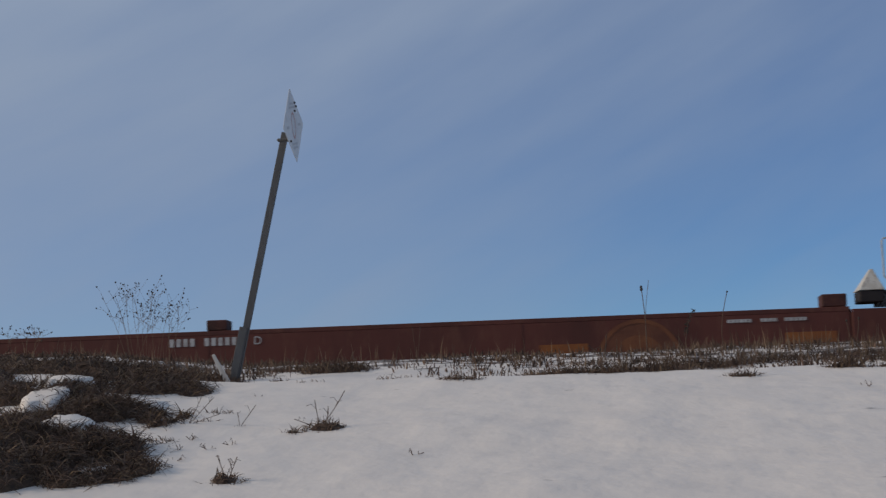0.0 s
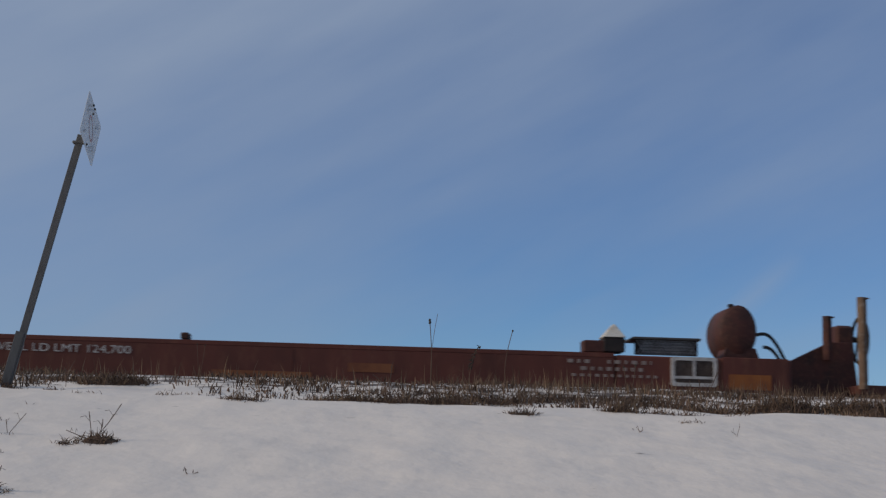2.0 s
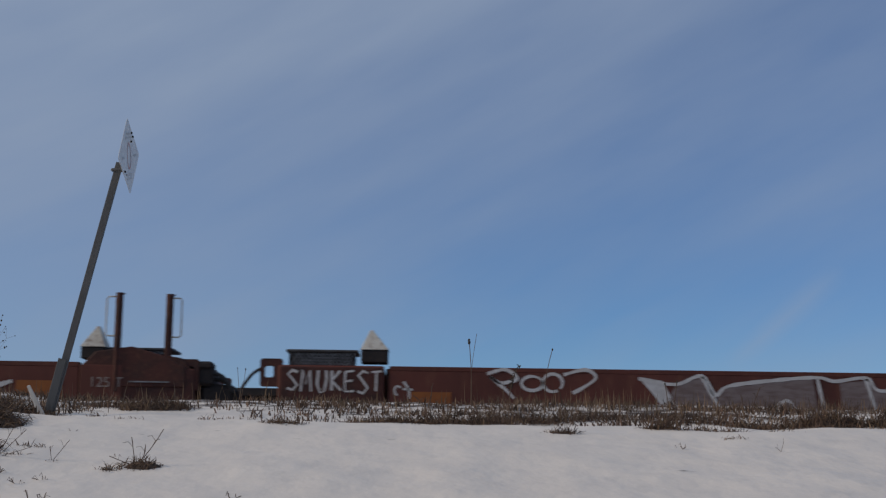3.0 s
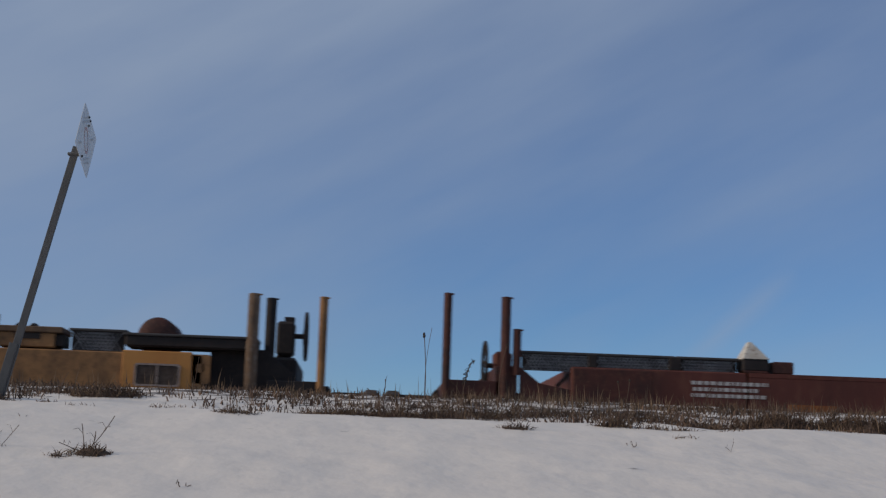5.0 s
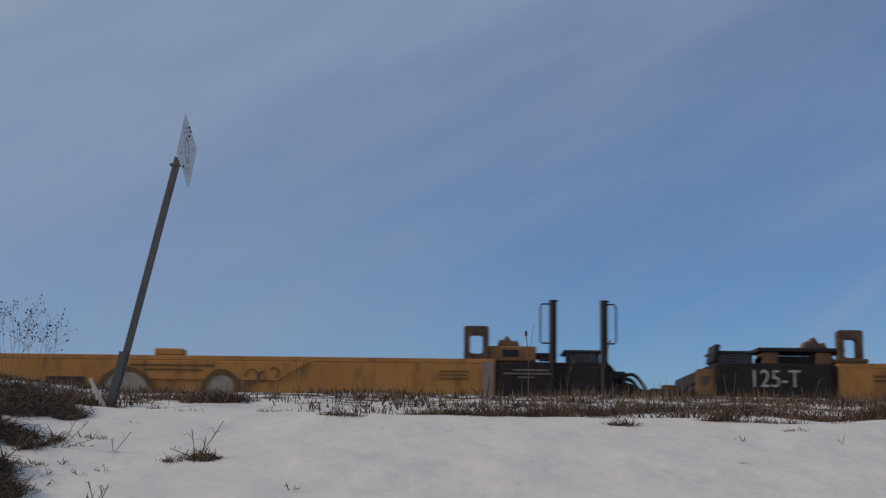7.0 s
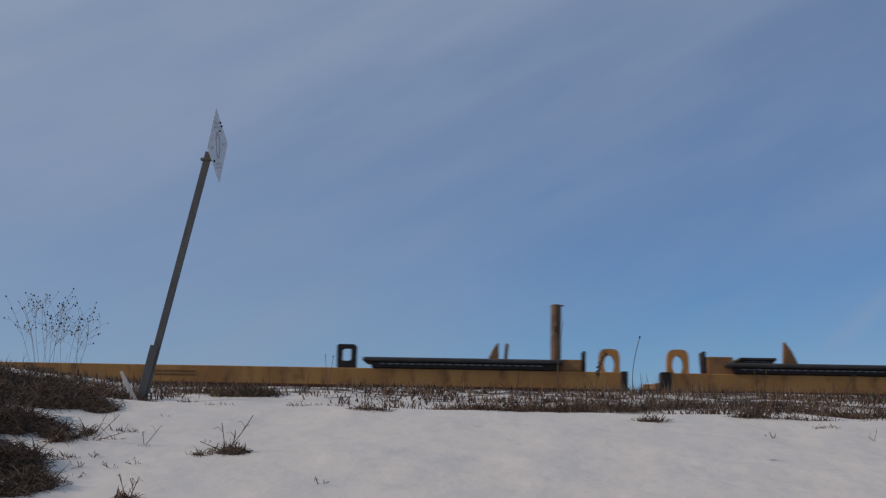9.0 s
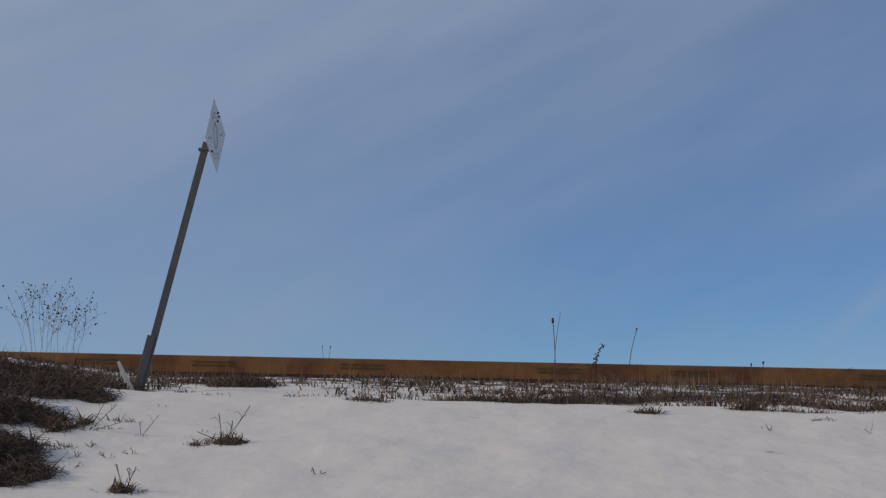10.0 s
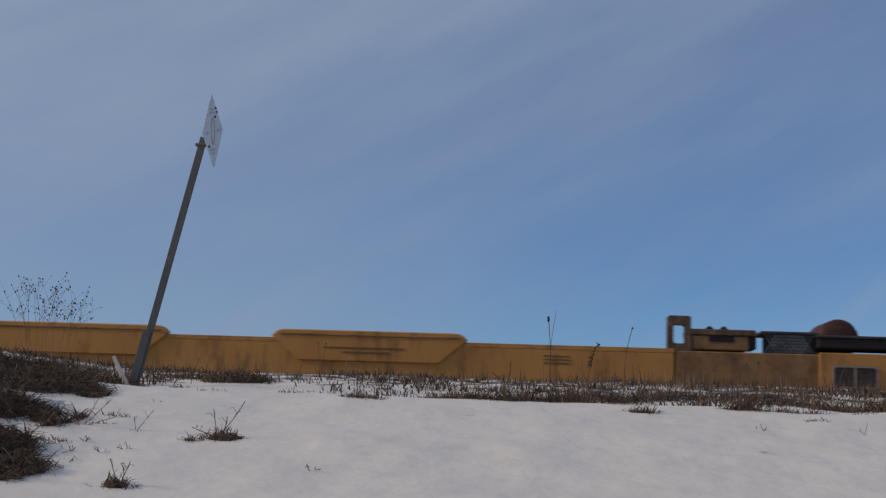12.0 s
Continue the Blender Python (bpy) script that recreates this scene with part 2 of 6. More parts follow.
def snow_material():
    m = material("old_snow", (0.725, 0.655, 0.580), 0.6, second=(0.665, 0.600, 0.535), scale=2.2, amount=0.6, third=(0.62, 0.565, 0.51), third_scale=5, third_amount=0.45, streak=(1, 0.9, 1), bump=0)
    nt = m.node_tree
    N, L = nt.nodes.new, nt.links.new
    b = nt.nodes["Principled BSDF"]
    b.inputs["Specular IOR Level"].default_value = 0.3
    co = N("ShaderNodeTexCoord")
    # bare litter shows through along the bank's brow and on the far side
    sep, rise, far, thin = N("ShaderNodeSeparateXYZ"), N("ShaderNodeMapRange"), N("ShaderNodeTexNoise"), N("ShaderNodeMapRange")
    L(co.outputs["Object"], sep.inputs[0])
    rise.inputs["From Min"].default_value, rise.inputs["From Max"].default_value = 9.9, 11.2
    L(sep.outputs["Y"], rise.inputs["Value"])
    mp = N("ShaderNodeMapping")
    mp.inputs["Scale"].default_value = (1.0, 1.6, 1.0)
    L(co.outputs["Object"], mp.inputs["Vector"])
    far.inputs["Scale"].default_value, far.inputs["Detail"].default_value = 3.6, 6
    L(mp.outputs[0], far.inputs["Vector"])
    mul = N("ShaderNodeMath")
    mul.operation = "MULTIPLY_ADD"
    mul.inputs[1].default_value = 0.25
    L(rise.outputs[0], mul.inputs[0])
    L(far.outputs["Fac"], mul.inputs[2])
    thin.inputs["From Min"].default_value, thin.inputs["From Max"].default_value = 0.72, 0.82
    L(mul.outputs[0], thin.inputs["Value"])
    old = b.inputs["Base Color"].links[0].from_socket
    mix = N("ShaderNodeMix")
    mix.data_type = "RGBA"
    L(thin.outputs[0], mix.inputs[0])
    L(old, mix.inputs[6])
    mix.inputs[7].default_value = (0.075, 0.052, 0.036, 1)
    L(mix.outputs[2], b.inputs["Base Color"])
    prev = None
    run = N("ShaderNodeMapping")     # soft melt hollows
    run.inputs["Scale"].default_value = (1.0, 0.7, 1.0)
    L(co.outputs["Object"], run.inputs["Vector"])
    for sc, st, di in ((1.8, 0.14, 0.12), (4.6, 0.26, 0.06), (11.0, 0.13, 0.025)):
        n, u = N("ShaderNodeTexNoise"), N("ShaderNodeBump")
        n.inputs["Scale"].default_value, n.inputs["Detail"].default_value = sc, 3
        L(run.outputs[0], n.inputs["Vector"])
        u.inputs["Strength"].default_value, u.inputs["Distance"].default_value = st, di
        L(n.outputs["Fac"], u.inputs["Height"])
        if prev:
            L(prev, u.inputs["Normal"])
        prev = u.outputs[0]
    L(prev, b.inputs["Normal"])
    return m


SNOW = snow_material()


# ---- shapes ----
def part(name, bm, mat, parent=None, label="", smooth=False):
    me = bpy.data.meshes.new(name)
    bm.to_mesh(me)
    bm.free()
    me.materials.append(mat)
    if smooth:
        for p in me.polygons:
            p.use_smooth = True
    ob = new(name, me)
    ob.parent = parent
    if label:
        tagged(ob, label)
    return ob


def block(bm, x0, x1, y0, y1, z0, z1, bevel=0.008, tilt=0.0):
    """A box with softened edges; tilt leans it along x, in degrees."""
    x0, x1 = min(x0, x1), max(x0, x1)
    t = bmesh.new()
    bmesh.ops.create_cube(t, size=1)
    bmesh.ops.scale(t, vec=(x1 - x0, y1 - y0, z1 - z0), verts=t.verts)
    if bevel:
        bmesh.ops.bevel(t, geom=t.edges[:], offset=min(bevel, 0.3 * min(x1 - x0, y1 - y0, z1 - z0)), segments=1, affect="EDGES")
    if tilt:
        bmesh.ops.rotate(t, matrix=Matrix.Rotation(radians(tilt), 3, "Y"), verts=t.verts)
    bmesh.ops.translate(t, vec=((x0 + x1) / 2, (y0 + y1) / 2, (z0 + z1) / 2), verts=t.verts)
    merge(bm, t)
    return bm


def merge(bm, other):
    me = bpy.data.meshes.new("scratch")
    other.to_mesh(me)
    other.free()
    bm.from_mesh(me)
    bpy.data.meshes.remove(me)


def boxed(*a, **k):
    return block(bmesh.new(), *a, **k)


def prism(points, y0, y1, bevel=0.006):
    """A plate whose outline lies in the x-z plane."""
    bm = bmesh.new()
    f = bm.faces.new([bm.verts.new((x, y0, z)) for x, z in points])
    r = bmesh.ops.extrude_face_region(bm, geom=[f])
    bmesh.ops.translate(bm, vec=(0, y1 - y0, 0), verts=[v for v in r["geom"] if isinstance(v, bmesh.types.BMVert)])
    bmesh.ops.recalc_face_normals(bm, faces=bm.faces)
    if bevel:
        bmesh.ops.bevel(bm, geom=bm.edges[:], offset=bevel, segments=1, affect="EDGES")
    return bm


def ring_plate(outer, inner, y0, y1):
    """A plate with a hole; both outlines have the same number of points, in the x-z plane."""
    bm = bmesh.new()
    n = len(outer)
    loops = [[bm.verts.new((x, y, z)) for x, z in pts] for pts in (outer, inner) for y in (y0, y1)]
    of, ob_, nf, nb = loops
    for i in range(n):
        j = (i + 1) % n
        for q in ((of[i], of[j], nf[j], nf[i]), (ob_[j], ob_[i], nb[i], nb[j]), (of[j], of[i], ob_[i], ob_[j]), (nf[i], nf[j], nb[j], nb[i])):
            bm.faces.new(q)
    bmesh.ops.recalc_face_normals(bm, faces=bm.faces)
    return bm


def rect_ring(x0, x1, z0, z1, hx0, hx1, hz0, hz1, y0, y1):
    x0, x1, hx0, hx1 = min(x0, x1), max(x0, x1), min(hx0, hx1), max(hx0, hx1)
    c = 0.02
    def octo(a, b, lo, hi, c):
        return [(a + c, lo), (b - c, lo), (b, lo + c), (b, hi - c), (b - c, hi), (a + c, hi), (a, hi - c), (a, lo + c)]
    return ring_plate(octo(x0, x1, z0, z1, c), octo(hx0, hx1, hz0, hz1, c), y0, y1)


def arch_ring(x0, x1, z0, z1, y0, y1, hole=0.5, hz=0.58):
    """An upright lug with a round head and an oval eye."""
    cx, w = (x0 + x1) / 2, abs(x1 - x0) / 2
    zc = z0 + (z1 - z0) * hz
    outer, inner = [], []
    for i in range(24):
        a = 2 * math.pi * i / 24 - math.pi / 2
        ca, sa = math.cos(a), math.sin(a)
        k = 1 / max(abs(ca), abs(sa))
        ox, oz = cx + w * ca * k, (z0 if sa * k < -0.99 else zc + (z1 - zc) * sa * k if sa > 0 else zc + (zc - z0) * sa * k)
        if sa > 0:
            ox, oz = cx + w * math.copysign(abs(ca) ** 0.5, ca), zc + (z1 - zc) * abs(sa) ** 0.6
        outer.append((ox, oz))
        inner.append((cx + w * hole * ca, zc + (z1 - zc) * 0.62 * sa))
    return ring_plate(outer, inner, y0, y1)


def tube(points, radius, sides=8, closed=False):
    """A pipe along a line of points."""
    bm = bmesh.new()
    pts = [Vector(p) for p in points]
    rings = []
    for i, p in enumerate(pts):
        a, b = pts[max(i - 1, 0)], pts[min(i + 1, len(pts) - 1)]
        d = (b - a).normalized()
        u = d.cross(Vector((0, 1, 0)) if abs(d.y) < 0.9 else Vector((1, 0, 0))).normalized()
        v = d.cross(u)
        rings.append([bm.verts.new(p + radius * (math.cos(2 * math.pi * k / sides) * u + math.sin(2 * math.pi * k / sides) * v)) for k in range(sides)])
    for r, s in zip(rings, rings[1:]):
        for k in range(sides):
            bm.faces.new((r[k], r[(k + 1) % sides], s[(k + 1) % sides], s[k]))
    bm.faces.new(rings[0])
    bm.faces.new(rings[-1][::-1])
    bmesh.ops.recalc_face_normals(bm, faces=bm.faces)
    return bm


def arc(x0, z0, x1, z1, bulge, y, n=10, side=0.0):
    """Points of a bowed line from one place to another, bulging upwards."""
    return [(x0 + (x1 - x0) * i / n, y + side * math.sin(math.pi * i / n), z0 + (z1 - z0) * i / n + bulge * math.sin(math.pi * i / n)) for i in range(n + 1)]


def drum(cx, y0, y1, cz, r, sides=28, dome=0.06):
    """A lying air tank with domed ends, along y."""
    bm = bmesh.new()
    prof = [(y0 - dome, 0.0), (y0 - dome * 0.75, r * 0.55), (y0 - dome * 0.3, r * 0.88), (y0, r), (y1, r), (y1 + dome * 0.3, r * 0.88), (y1 + dome * 0.75, r * 0.55), (y1 + dome, 0.0)]
    return lathe(bm, prof, cx, cz, sides)


def egg(bm, z, k):
    """Stretches a shape upwards about the height z."""
    for v in bm.verts:
        v.co.z = z + (v.co.z - z) * k
    return bm


def lathe(bm, prof, cx, cz, sides):
    """Turns a profile of (y, radius) about the y axis through (cx, cz)."""
    rings = []
    for y, r in prof:
        if r < 1e-6:
            rings.append([bm.verts.new((cx, y, cz))] * sides)
        else:
            rings.append([bm.verts.new((cx + r * math.cos(2 * math.pi * k / sides), y, cz + r * math.sin(2 * math.pi * k / sides))) for k in range(sides)])
    for a, b in zip(rings, rings[1:]):
        for k in range(sides):
            vs = []
            for v in (a[k], a[(k + 1) % sides], b[(k + 1) % sides], b[k]):
                if v not in vs:
                    vs.append(v)
            if len(vs) > 2:
                bm.faces.new(vs)
    bmesh.ops.recalc_face_normals(bm, faces=bm.faces)
    return bm


def lettering(name, text, x, z, height, y, mat, parent, squeeze=1.0):
    """Words in the built-in font, upright on a side that faces -y; x, z: the lower left corner, height: of a capital."""
    cu = bpy.data.curves.new(name, "FONT")
    cu.body, cu.size, cu.extrude = text, height / 0.69, 0.002
    ob = bpy.data.objects.new(name, cu)
    scene.collection.objects.link(ob)
    dg = bpy.context.evaluated_depsgraph_get()
    me = bpy.data.meshes.new_from_object(ob.evaluated_get(dg))
    bpy.data.objects.remove(ob)
    bpy.data.curves.remove(cu)
    me.transform(Matrix.Translation((x, y, z)) @ Matrix.Rotation(radians(90), 4, "X") @ Matrix.Diagonal((squeeze, 1, 1, 1)))
    me.materials.clear()
    me.materials.append(mat)
    out = new(name, me)
    out.parent = parent
    return out


def bars(name, rows, y, mat, parent, gap=0.02, seed=1):
    """Unreadable writing: rows of (x0, x1, z0, z1), each cut into short bars."""
    rng = random.Random(seed)
    bm = bmesh.new()
    for x0, x1, z0, z1 in rows:
        x = x0
        while x < x1 - 0.01:
            w = min(rng.uniform(0.7, 1.6) * (z1 - z0), x1 - x)
            block(bm, x, x + w, y - 0.003, y + 0.002, z0, z1, bevel=0)
            x += w + gap
    return tagged(part(name, bm, mat, parent), kind="stuff")


def ribbon(bm, pts, width, y):
    """A sprayed line: a thin flat band along points of the x-z plane, on a side that faces -y."""
    n = len(pts)
    left, right = [], []
    for i, (x, z) in enumerate(pts):
        a, b = pts[max(i - 1, 0)], pts[min(i + 1, n - 1)]
        dx, dz = b[0] - a[0], b[1] - a[1]
        d = math.hypot(dx, dz) or 1
        w = width * (0.75 + 0.5 * noise.noise((x * 7, z * 7, 3.1))) / 2 + width * 0.12
        left.append(bm.verts.new((x - dz / d * w, y, z + dx / d * w)))
        right.append(bm.verts.new((x + dz / d * w, y, z - dx / d * w)))
    for i in range(n - 1):
        bm.faces.new((left[i], left[i + 1], right[i + 1], right[i]))


def fill_shape(bm, pts, y):
    bm.faces.new([bm.verts.new((x, y, z)) for x, z in pts])


def curl(cx, cz, rx, rz, a0, a1, n=14):
    return [(cx + rx * math.cos(radians(a0 + (a1 - a0) * i / n)), cz + rz * math.sin(radians(a0 + (a1 - a0) * i / n))) for i in range(n + 1)]


# ---- the ground ----
RAIL_Z, TRACK_Y = 1.50, 16.65


def ramp(v, a, b):
    t = min(max((v - a) / (b - a), 0.0), 1.0)
    return t * t * (3 - 2 * t)


def height(x, y):
    """The ground: a snowy bank that rises to a brow, then the railway's bed, then level fields."""
    if y < 10.0:
        z = 0.19 * max(y, -1.0) if y > 0 else 0.0
    else:
        z = 1.9 + 0.10 * (min(y, 12.6) - 10.0)
    z += 0.17 * ramp(-x, 2.6, 4.6) * ramp(y, 7.0, 10.0) * (1 - ramp(y, 12.0, 13.5)) + 0.10 * ramp(-x, 2.0, 3.4) * ramp(y, 5.0, 7.5) * (1 - ramp(y, 8.5, 10.5))
    z += 0.022 * noise.noise((x * 1.1, y * 0.8, 9.3)) * ramp(y, 3, 5) * (1 - ramp(y, 11.8, 12.6)) + 0.013 * noise.noise((x * 2.6, y * 2.4, 5.5)) * ramp(y, 3, 5)
    z += 0.035 * noise.noise((x * 0.45, y * 0.6, 0.3)) * ramp(y, 2, 6) + 0.010 * noise.noise((x * 1.9, y * 2.4, 1.7)) * ramp(y, 3, 6) + 0.006 * noise.noise((x * 5.1, y * 5.5, 4.2)) * ramp(y, 3, 6)
    z -= 0.035 * ramp(y, 9.6, 10.2) * (1 - ramp(y, 10.2, 10.9))
    bed = ramp(y, 12.75, 14.1)
    z = z * (1 - bed) + 1.0 * bed
    return z - 1.0 * ramp(y, 19.6, 23.0) * 1.0


def make_ground():
    def steps(inner, fine, outer):
        v, out = inner, []
        d = fine
        while v < outer:
            d *= 1.35
            v += d
            out.append(v)
        return out
    xs = list(np.arange(-9.0, 9.001, 0.075))
    xs = [-v for v in reversed(steps(9.0, 0.1, 3000))] + xs + steps(9.0, 0.1, 3000)
    ys = [-v for v in reversed(steps(1.0, 0.3, 3000))] + list(np.arange(-1.0, 4.0, 0.25)) + list(np.arange(4.0, 14.3, 0.06)) + list(np.arange(14.4, 24, 0.4)) + steps(24, 0.5, 3000)
    verts = [(x, y, height(x, y)) for y in ys for x in xs]
    n = len(xs)
    faces = [(j * n + i, j * n + i + 1, (j + 1) * n + i + 1, (j + 1) * n + i) for j in range(len(ys) - 1) for i in range(n - 1)]
    me = bpy.data.meshes.new("ground")
    me.from_pydata(verts, [], faces)
    me.materials.append(SNOW)
    for p in me.polygons:
        p.use_smooth = True
    return tagged(new("ground", me), "snow-covered bank and fields with dry litter along the brow", "ground", kind="structure")


make_ground()


def make_track():
    """Ballast bed, sleepers and two rails on the far side of the brow."""
    bm = bmesh.new()
    prof = [(-2.9, -0.52), (-2.0, -0.2), (2.0, -0.2), (2.9, -0.52)]
    a = [bm.verts.new((-900, TRACK_Y + y, RAIL_Z + z)) for y, z in prof]
    b = [bm.verts.new((900, TRACK_Y + y, RAIL_Z + z)) for y, z in prof]
    for i in range(3):
        bm.faces.new((a[i], b[i], b[i + 1], a[i + 1]))
    bed = part("ballast_bed", bm, BALLAST)
    tagged(bed, "grey crushed-stone ballast with some snow", "ballast", kind="structure")
    track = tagged(new("railway_track"), "straight railway track on wooden ties behind the brow", "railway track", kind="structure")
    track.location = (0, TRACK_Y, RAIL_Z)
    for side in (-0.75, 0.75):
        bm = bmesh.new()
        sec = [(-0.07, -0.17), (0.07, -0.17), (0.07, -0.155), (0.012, -0.13), (0.012, -0.045), (0.036, -0.035), (0.036, -0.004), (0.028, 0), (-0.028, 0), (-0.036, -0.004), (-0.036, -0.035), (-0.012, -0.045), (-0.012, -0.13), (-0.07, -0.155)]
        a = [bm.verts.new((-900, side + y, z)) for y, z in sec]
        b = [bm.verts.new((900, side + y, z)) for y, z in sec]
        for i in range(len(sec)):
            j = (i + 1) % len(sec)
            bm.faces.new((a[i], b[i], b[j], a[j]))
        part("rail", bm, RAIL_STEEL, track)
    tie = boxed(-0.115, 0.115, -1.3, 1.3, -0.33, -0.168, bevel=0.012)
    first = part("tie", tie, TIE_WOOD, track)
    for i in range(1, 240):
        o = bpy.data.objects.new("tie", first.data)
        scene.collection.objects.link(o)
        o.parent = track
        o.location.x = (i + 1) // 2 * 0.5 * (1 if i % 2 else -1)
    verts, faces = [], []
    for i in range(121, 1000):
        for sg in (-1, 1):
            x, k = sg * i * 0.5, len(verts)
            verts += [(x + dx, y, z) for dx in (-0.115, 0.115) for y in (-1.3, 1.3) for z in (-0.33, -0.168)]
            faces += [(k, k + 1, k + 3, k + 2), (k + 4, k + 6, k + 7, k + 5), (k, k + 4, k + 5, k + 1), (k + 2, k + 3, k + 7, k + 6), (k + 1, k + 5, k + 7, k + 3)]
    me = bpy.data.meshes.new("far_ties")
    me.from_pydata(verts, [], faces)
    me.materials.append(TIE_WOOD)
    o = new("far_ties", me)
    o.parent = track
    tagged(o, kind="stuff")


make_track()


# ---- the leaning sign ----
def make_sign():
    base, top = Vector((-2.70, 10.3, 0)), Vector((-2.272, 10.3, 3.85))
    base.z = height(base.x, base.y) - 0.06
    thing = tagged(new("warning_sign"), "leaning galvanised steel post with a white diamond-shaped sign, in the snow", "sign post")
    thing.location = base
    d = top - base
    lean = math.atan2(d.x, d.z)
    turn = Matrix.Rotation(lean, 4, "Y")
    def channel(w, h, t, z0, z1, dx, dy):
        bm = bmesh.new()
        block(bm, dx - w / 2, dx + w / 2, dy - t / 2, dy + t / 2, z0, z1, bevel=0.002)
        block(bm, dx - w / 2, dx - w / 2 + t, dy, dy + h, z0, z1, bevel=0.002)
        block(bm, dx + w / 2 - t, dx + w / 2, dy, dy + h, z0, z1, bevel=0.002)
        bmesh.ops.transform(bm, matrix=turn, verts=bm.verts)
        return bm
    part("post", channel(0.052, 0.028, 0.008, 0.0, d.length, 0, 0), POST_STEEL, thing, "grey steel channel post")
    part("stub", channel(0.060, 0.032, 0.009, -0.25, 0.48, -0.012, -0.034), POST_STEEL, thing, "short driven steel stub")
    # the plate faces to the side, a little towards the bank's foot
    up, wide = Vector((-0.034, -0.285, 1)).normalized(), Vector((0.068, 1.0, 0.285)).normalized()
    normal = wide.cross(up).normalized()
    c = Vector((SIGN_C[0], SIGN_C[1], SIGN_C[2])) - base
    def plate(u, v, off):
        return c + u * wide + v * up + off * normal
    half, r, bm = 0.295, 0.03, bmesh.new()
    pts = []
    for k in range(4):
        a = math.pi / 2 * k
        tip = Vector((math.cos(a), math.sin(a)))
        side = Vector((-tip.y, tip.x))
        for s in (-1, -0.5, 0, 0.5, 1):
            q = tip * (half - r * 0.55 * abs(s) ** 1.6 - r * 0.25) + side * r * 0.8 * s
            pts.append(q)
    f, b = [bm.verts.new(plate(p.x, p.y, 0.0015)) for p in pts], [bm.verts.new(plate(p.x, p.y, -0.0015)) for p in pts]
    bm.faces.new(f), bm.faces.new(b[::-1])
    for i in range(len(pts)):
        j = (i + 1) % len(pts)
        bm.faces.new((f[j], f[i], b[i], b[j]))
    bmesh.ops.recalc_face_normals(bm, faces=bm.faces)
    board = part("board", bm, SIGN_WHITE, thing, "weathered white diamond plate")
    bm = bmesh.new()
    for i in range(32):
        a, e = 2 * math.pi * i / 32, 2 * math.pi * (i + 1) / 32
        q = [plate(rr * math.cos(t) * 0.5, rr * math.sin(t), 0.004) for rr, t in ((0.105, a), (0.105, e), (0.088, e), (0.088, a))]
        bm.faces.new([bm.verts.new(v) for v in q])
    part("ring_mark", bm, SIGN_RED, board, "thin red oval ring")
    for u0, u1, v0, v1 in ((-0.05, 0.05, 0.165, 0.18), (-0.08, 0.08, 0.135, 0.15), (-0.09, 0.06, -0.15, -0.135), (-0.06, 0.05, -0.18, -0.167), (-0.2, -0.13, -0.02, 0.0), (0.13, 0.2, -0.01, 0.01)):
        bm = bmesh.new()
        bm.faces.new([bm.verts.new(plate(u, v, 0.004)) for u, v in ((u0, v0), (u1, v0), (u1, v1), (u0, v1))])
        part("printed_line", bm, SIGN_GREY, board)
    for u, v in ((0.085, 0.175), (0.115, 0.145), (0.065, 0.11), (-0.135, -0.115)):
        t = bmesh.new()
        bmesh.ops.create_uvsphere(t, u_segments=8, v_segments=6, radius=0.009)
        bmesh.ops.translate(t, vec=plate(u, v, 0.006), verts=t.verts)
        part("bolt", t, BLACK, board)
    bm = bmesh.new()
    top_l = turn @ Vector((0, 0, d.length - 0.06))
    block(bm, top_l.x - 0.05, top_l.x + 0.07, top_l.y - 0.012, top_l.y + 0.03, top_l.z - 0.012, top_l.z + 0.012)
    part("bracket", bm, POST_STEEL, thing)


SIGN_C = (-2.204, 10.30, 3.902)
make_sign()


# ---- the train ----
SPEED = 29.0           # metres a second, towards +x
HALF = 1.45            # half the width over the sides
TOP = 1.22             # top of a well car's sides above the rails
units = []             # every unit with the place of its rear end at the start


def truck(unit, x, paint):
    """A four-wheeled truck under the unit, at x."""
    t = part("truck", boxed(x - 0.3, x + 0.3, -1.0, 1.0, 0.42, 0.68, bevel=0.02), BLACK, unit, "black cast-steel freight truck")
    for y in (-1.02, 1.02):
        f = prism([(x - 1.2, 0.38), (x - 1.2, 0.60), (x - 0.5, 0.72), (x + 0.5, 0.72), (x + 1.2, 0.60), (x + 1.2, 0.38), (x + 0.75, 0.38), (x + 0.4, 0.22), (x - 0.4, 0.22), (x - 0.75, 0.38)], y - 0.07, y + 0.07)
        part("side_frame", f, BLACK, t)
    for dx in (-0.88, 0.88):
        for s in (-1, 1):
            prof = [(s * 0.66, 0.0), (s * 0.66, 0.12), (s * 0.70, 0.16), (s * 0.70, 0.34), (s * 0.665, 0.46), (s * 0.70, 0.46), (s * 0.71, 0.424), (s * 0.80, 0.42), (s * 0.80, 0.36), (s * 0.755, 0.33), (s * 0.755, 0.15), (s * 0.80, 0.11), (s * 0.80, 0.0)]
            part("wheel", lathe(bmesh.new(), prof, x + dx, 0.42, 24), WHEEL_STEEL, t)
        part("axle", lathe(bmesh.new(), [(-0.95, 0.0), (-0.95, 0.07), (0.95, 0.07), (0.95, 0.0)], x + dx, 0.42, 12), WHEEL_STEEL, t)


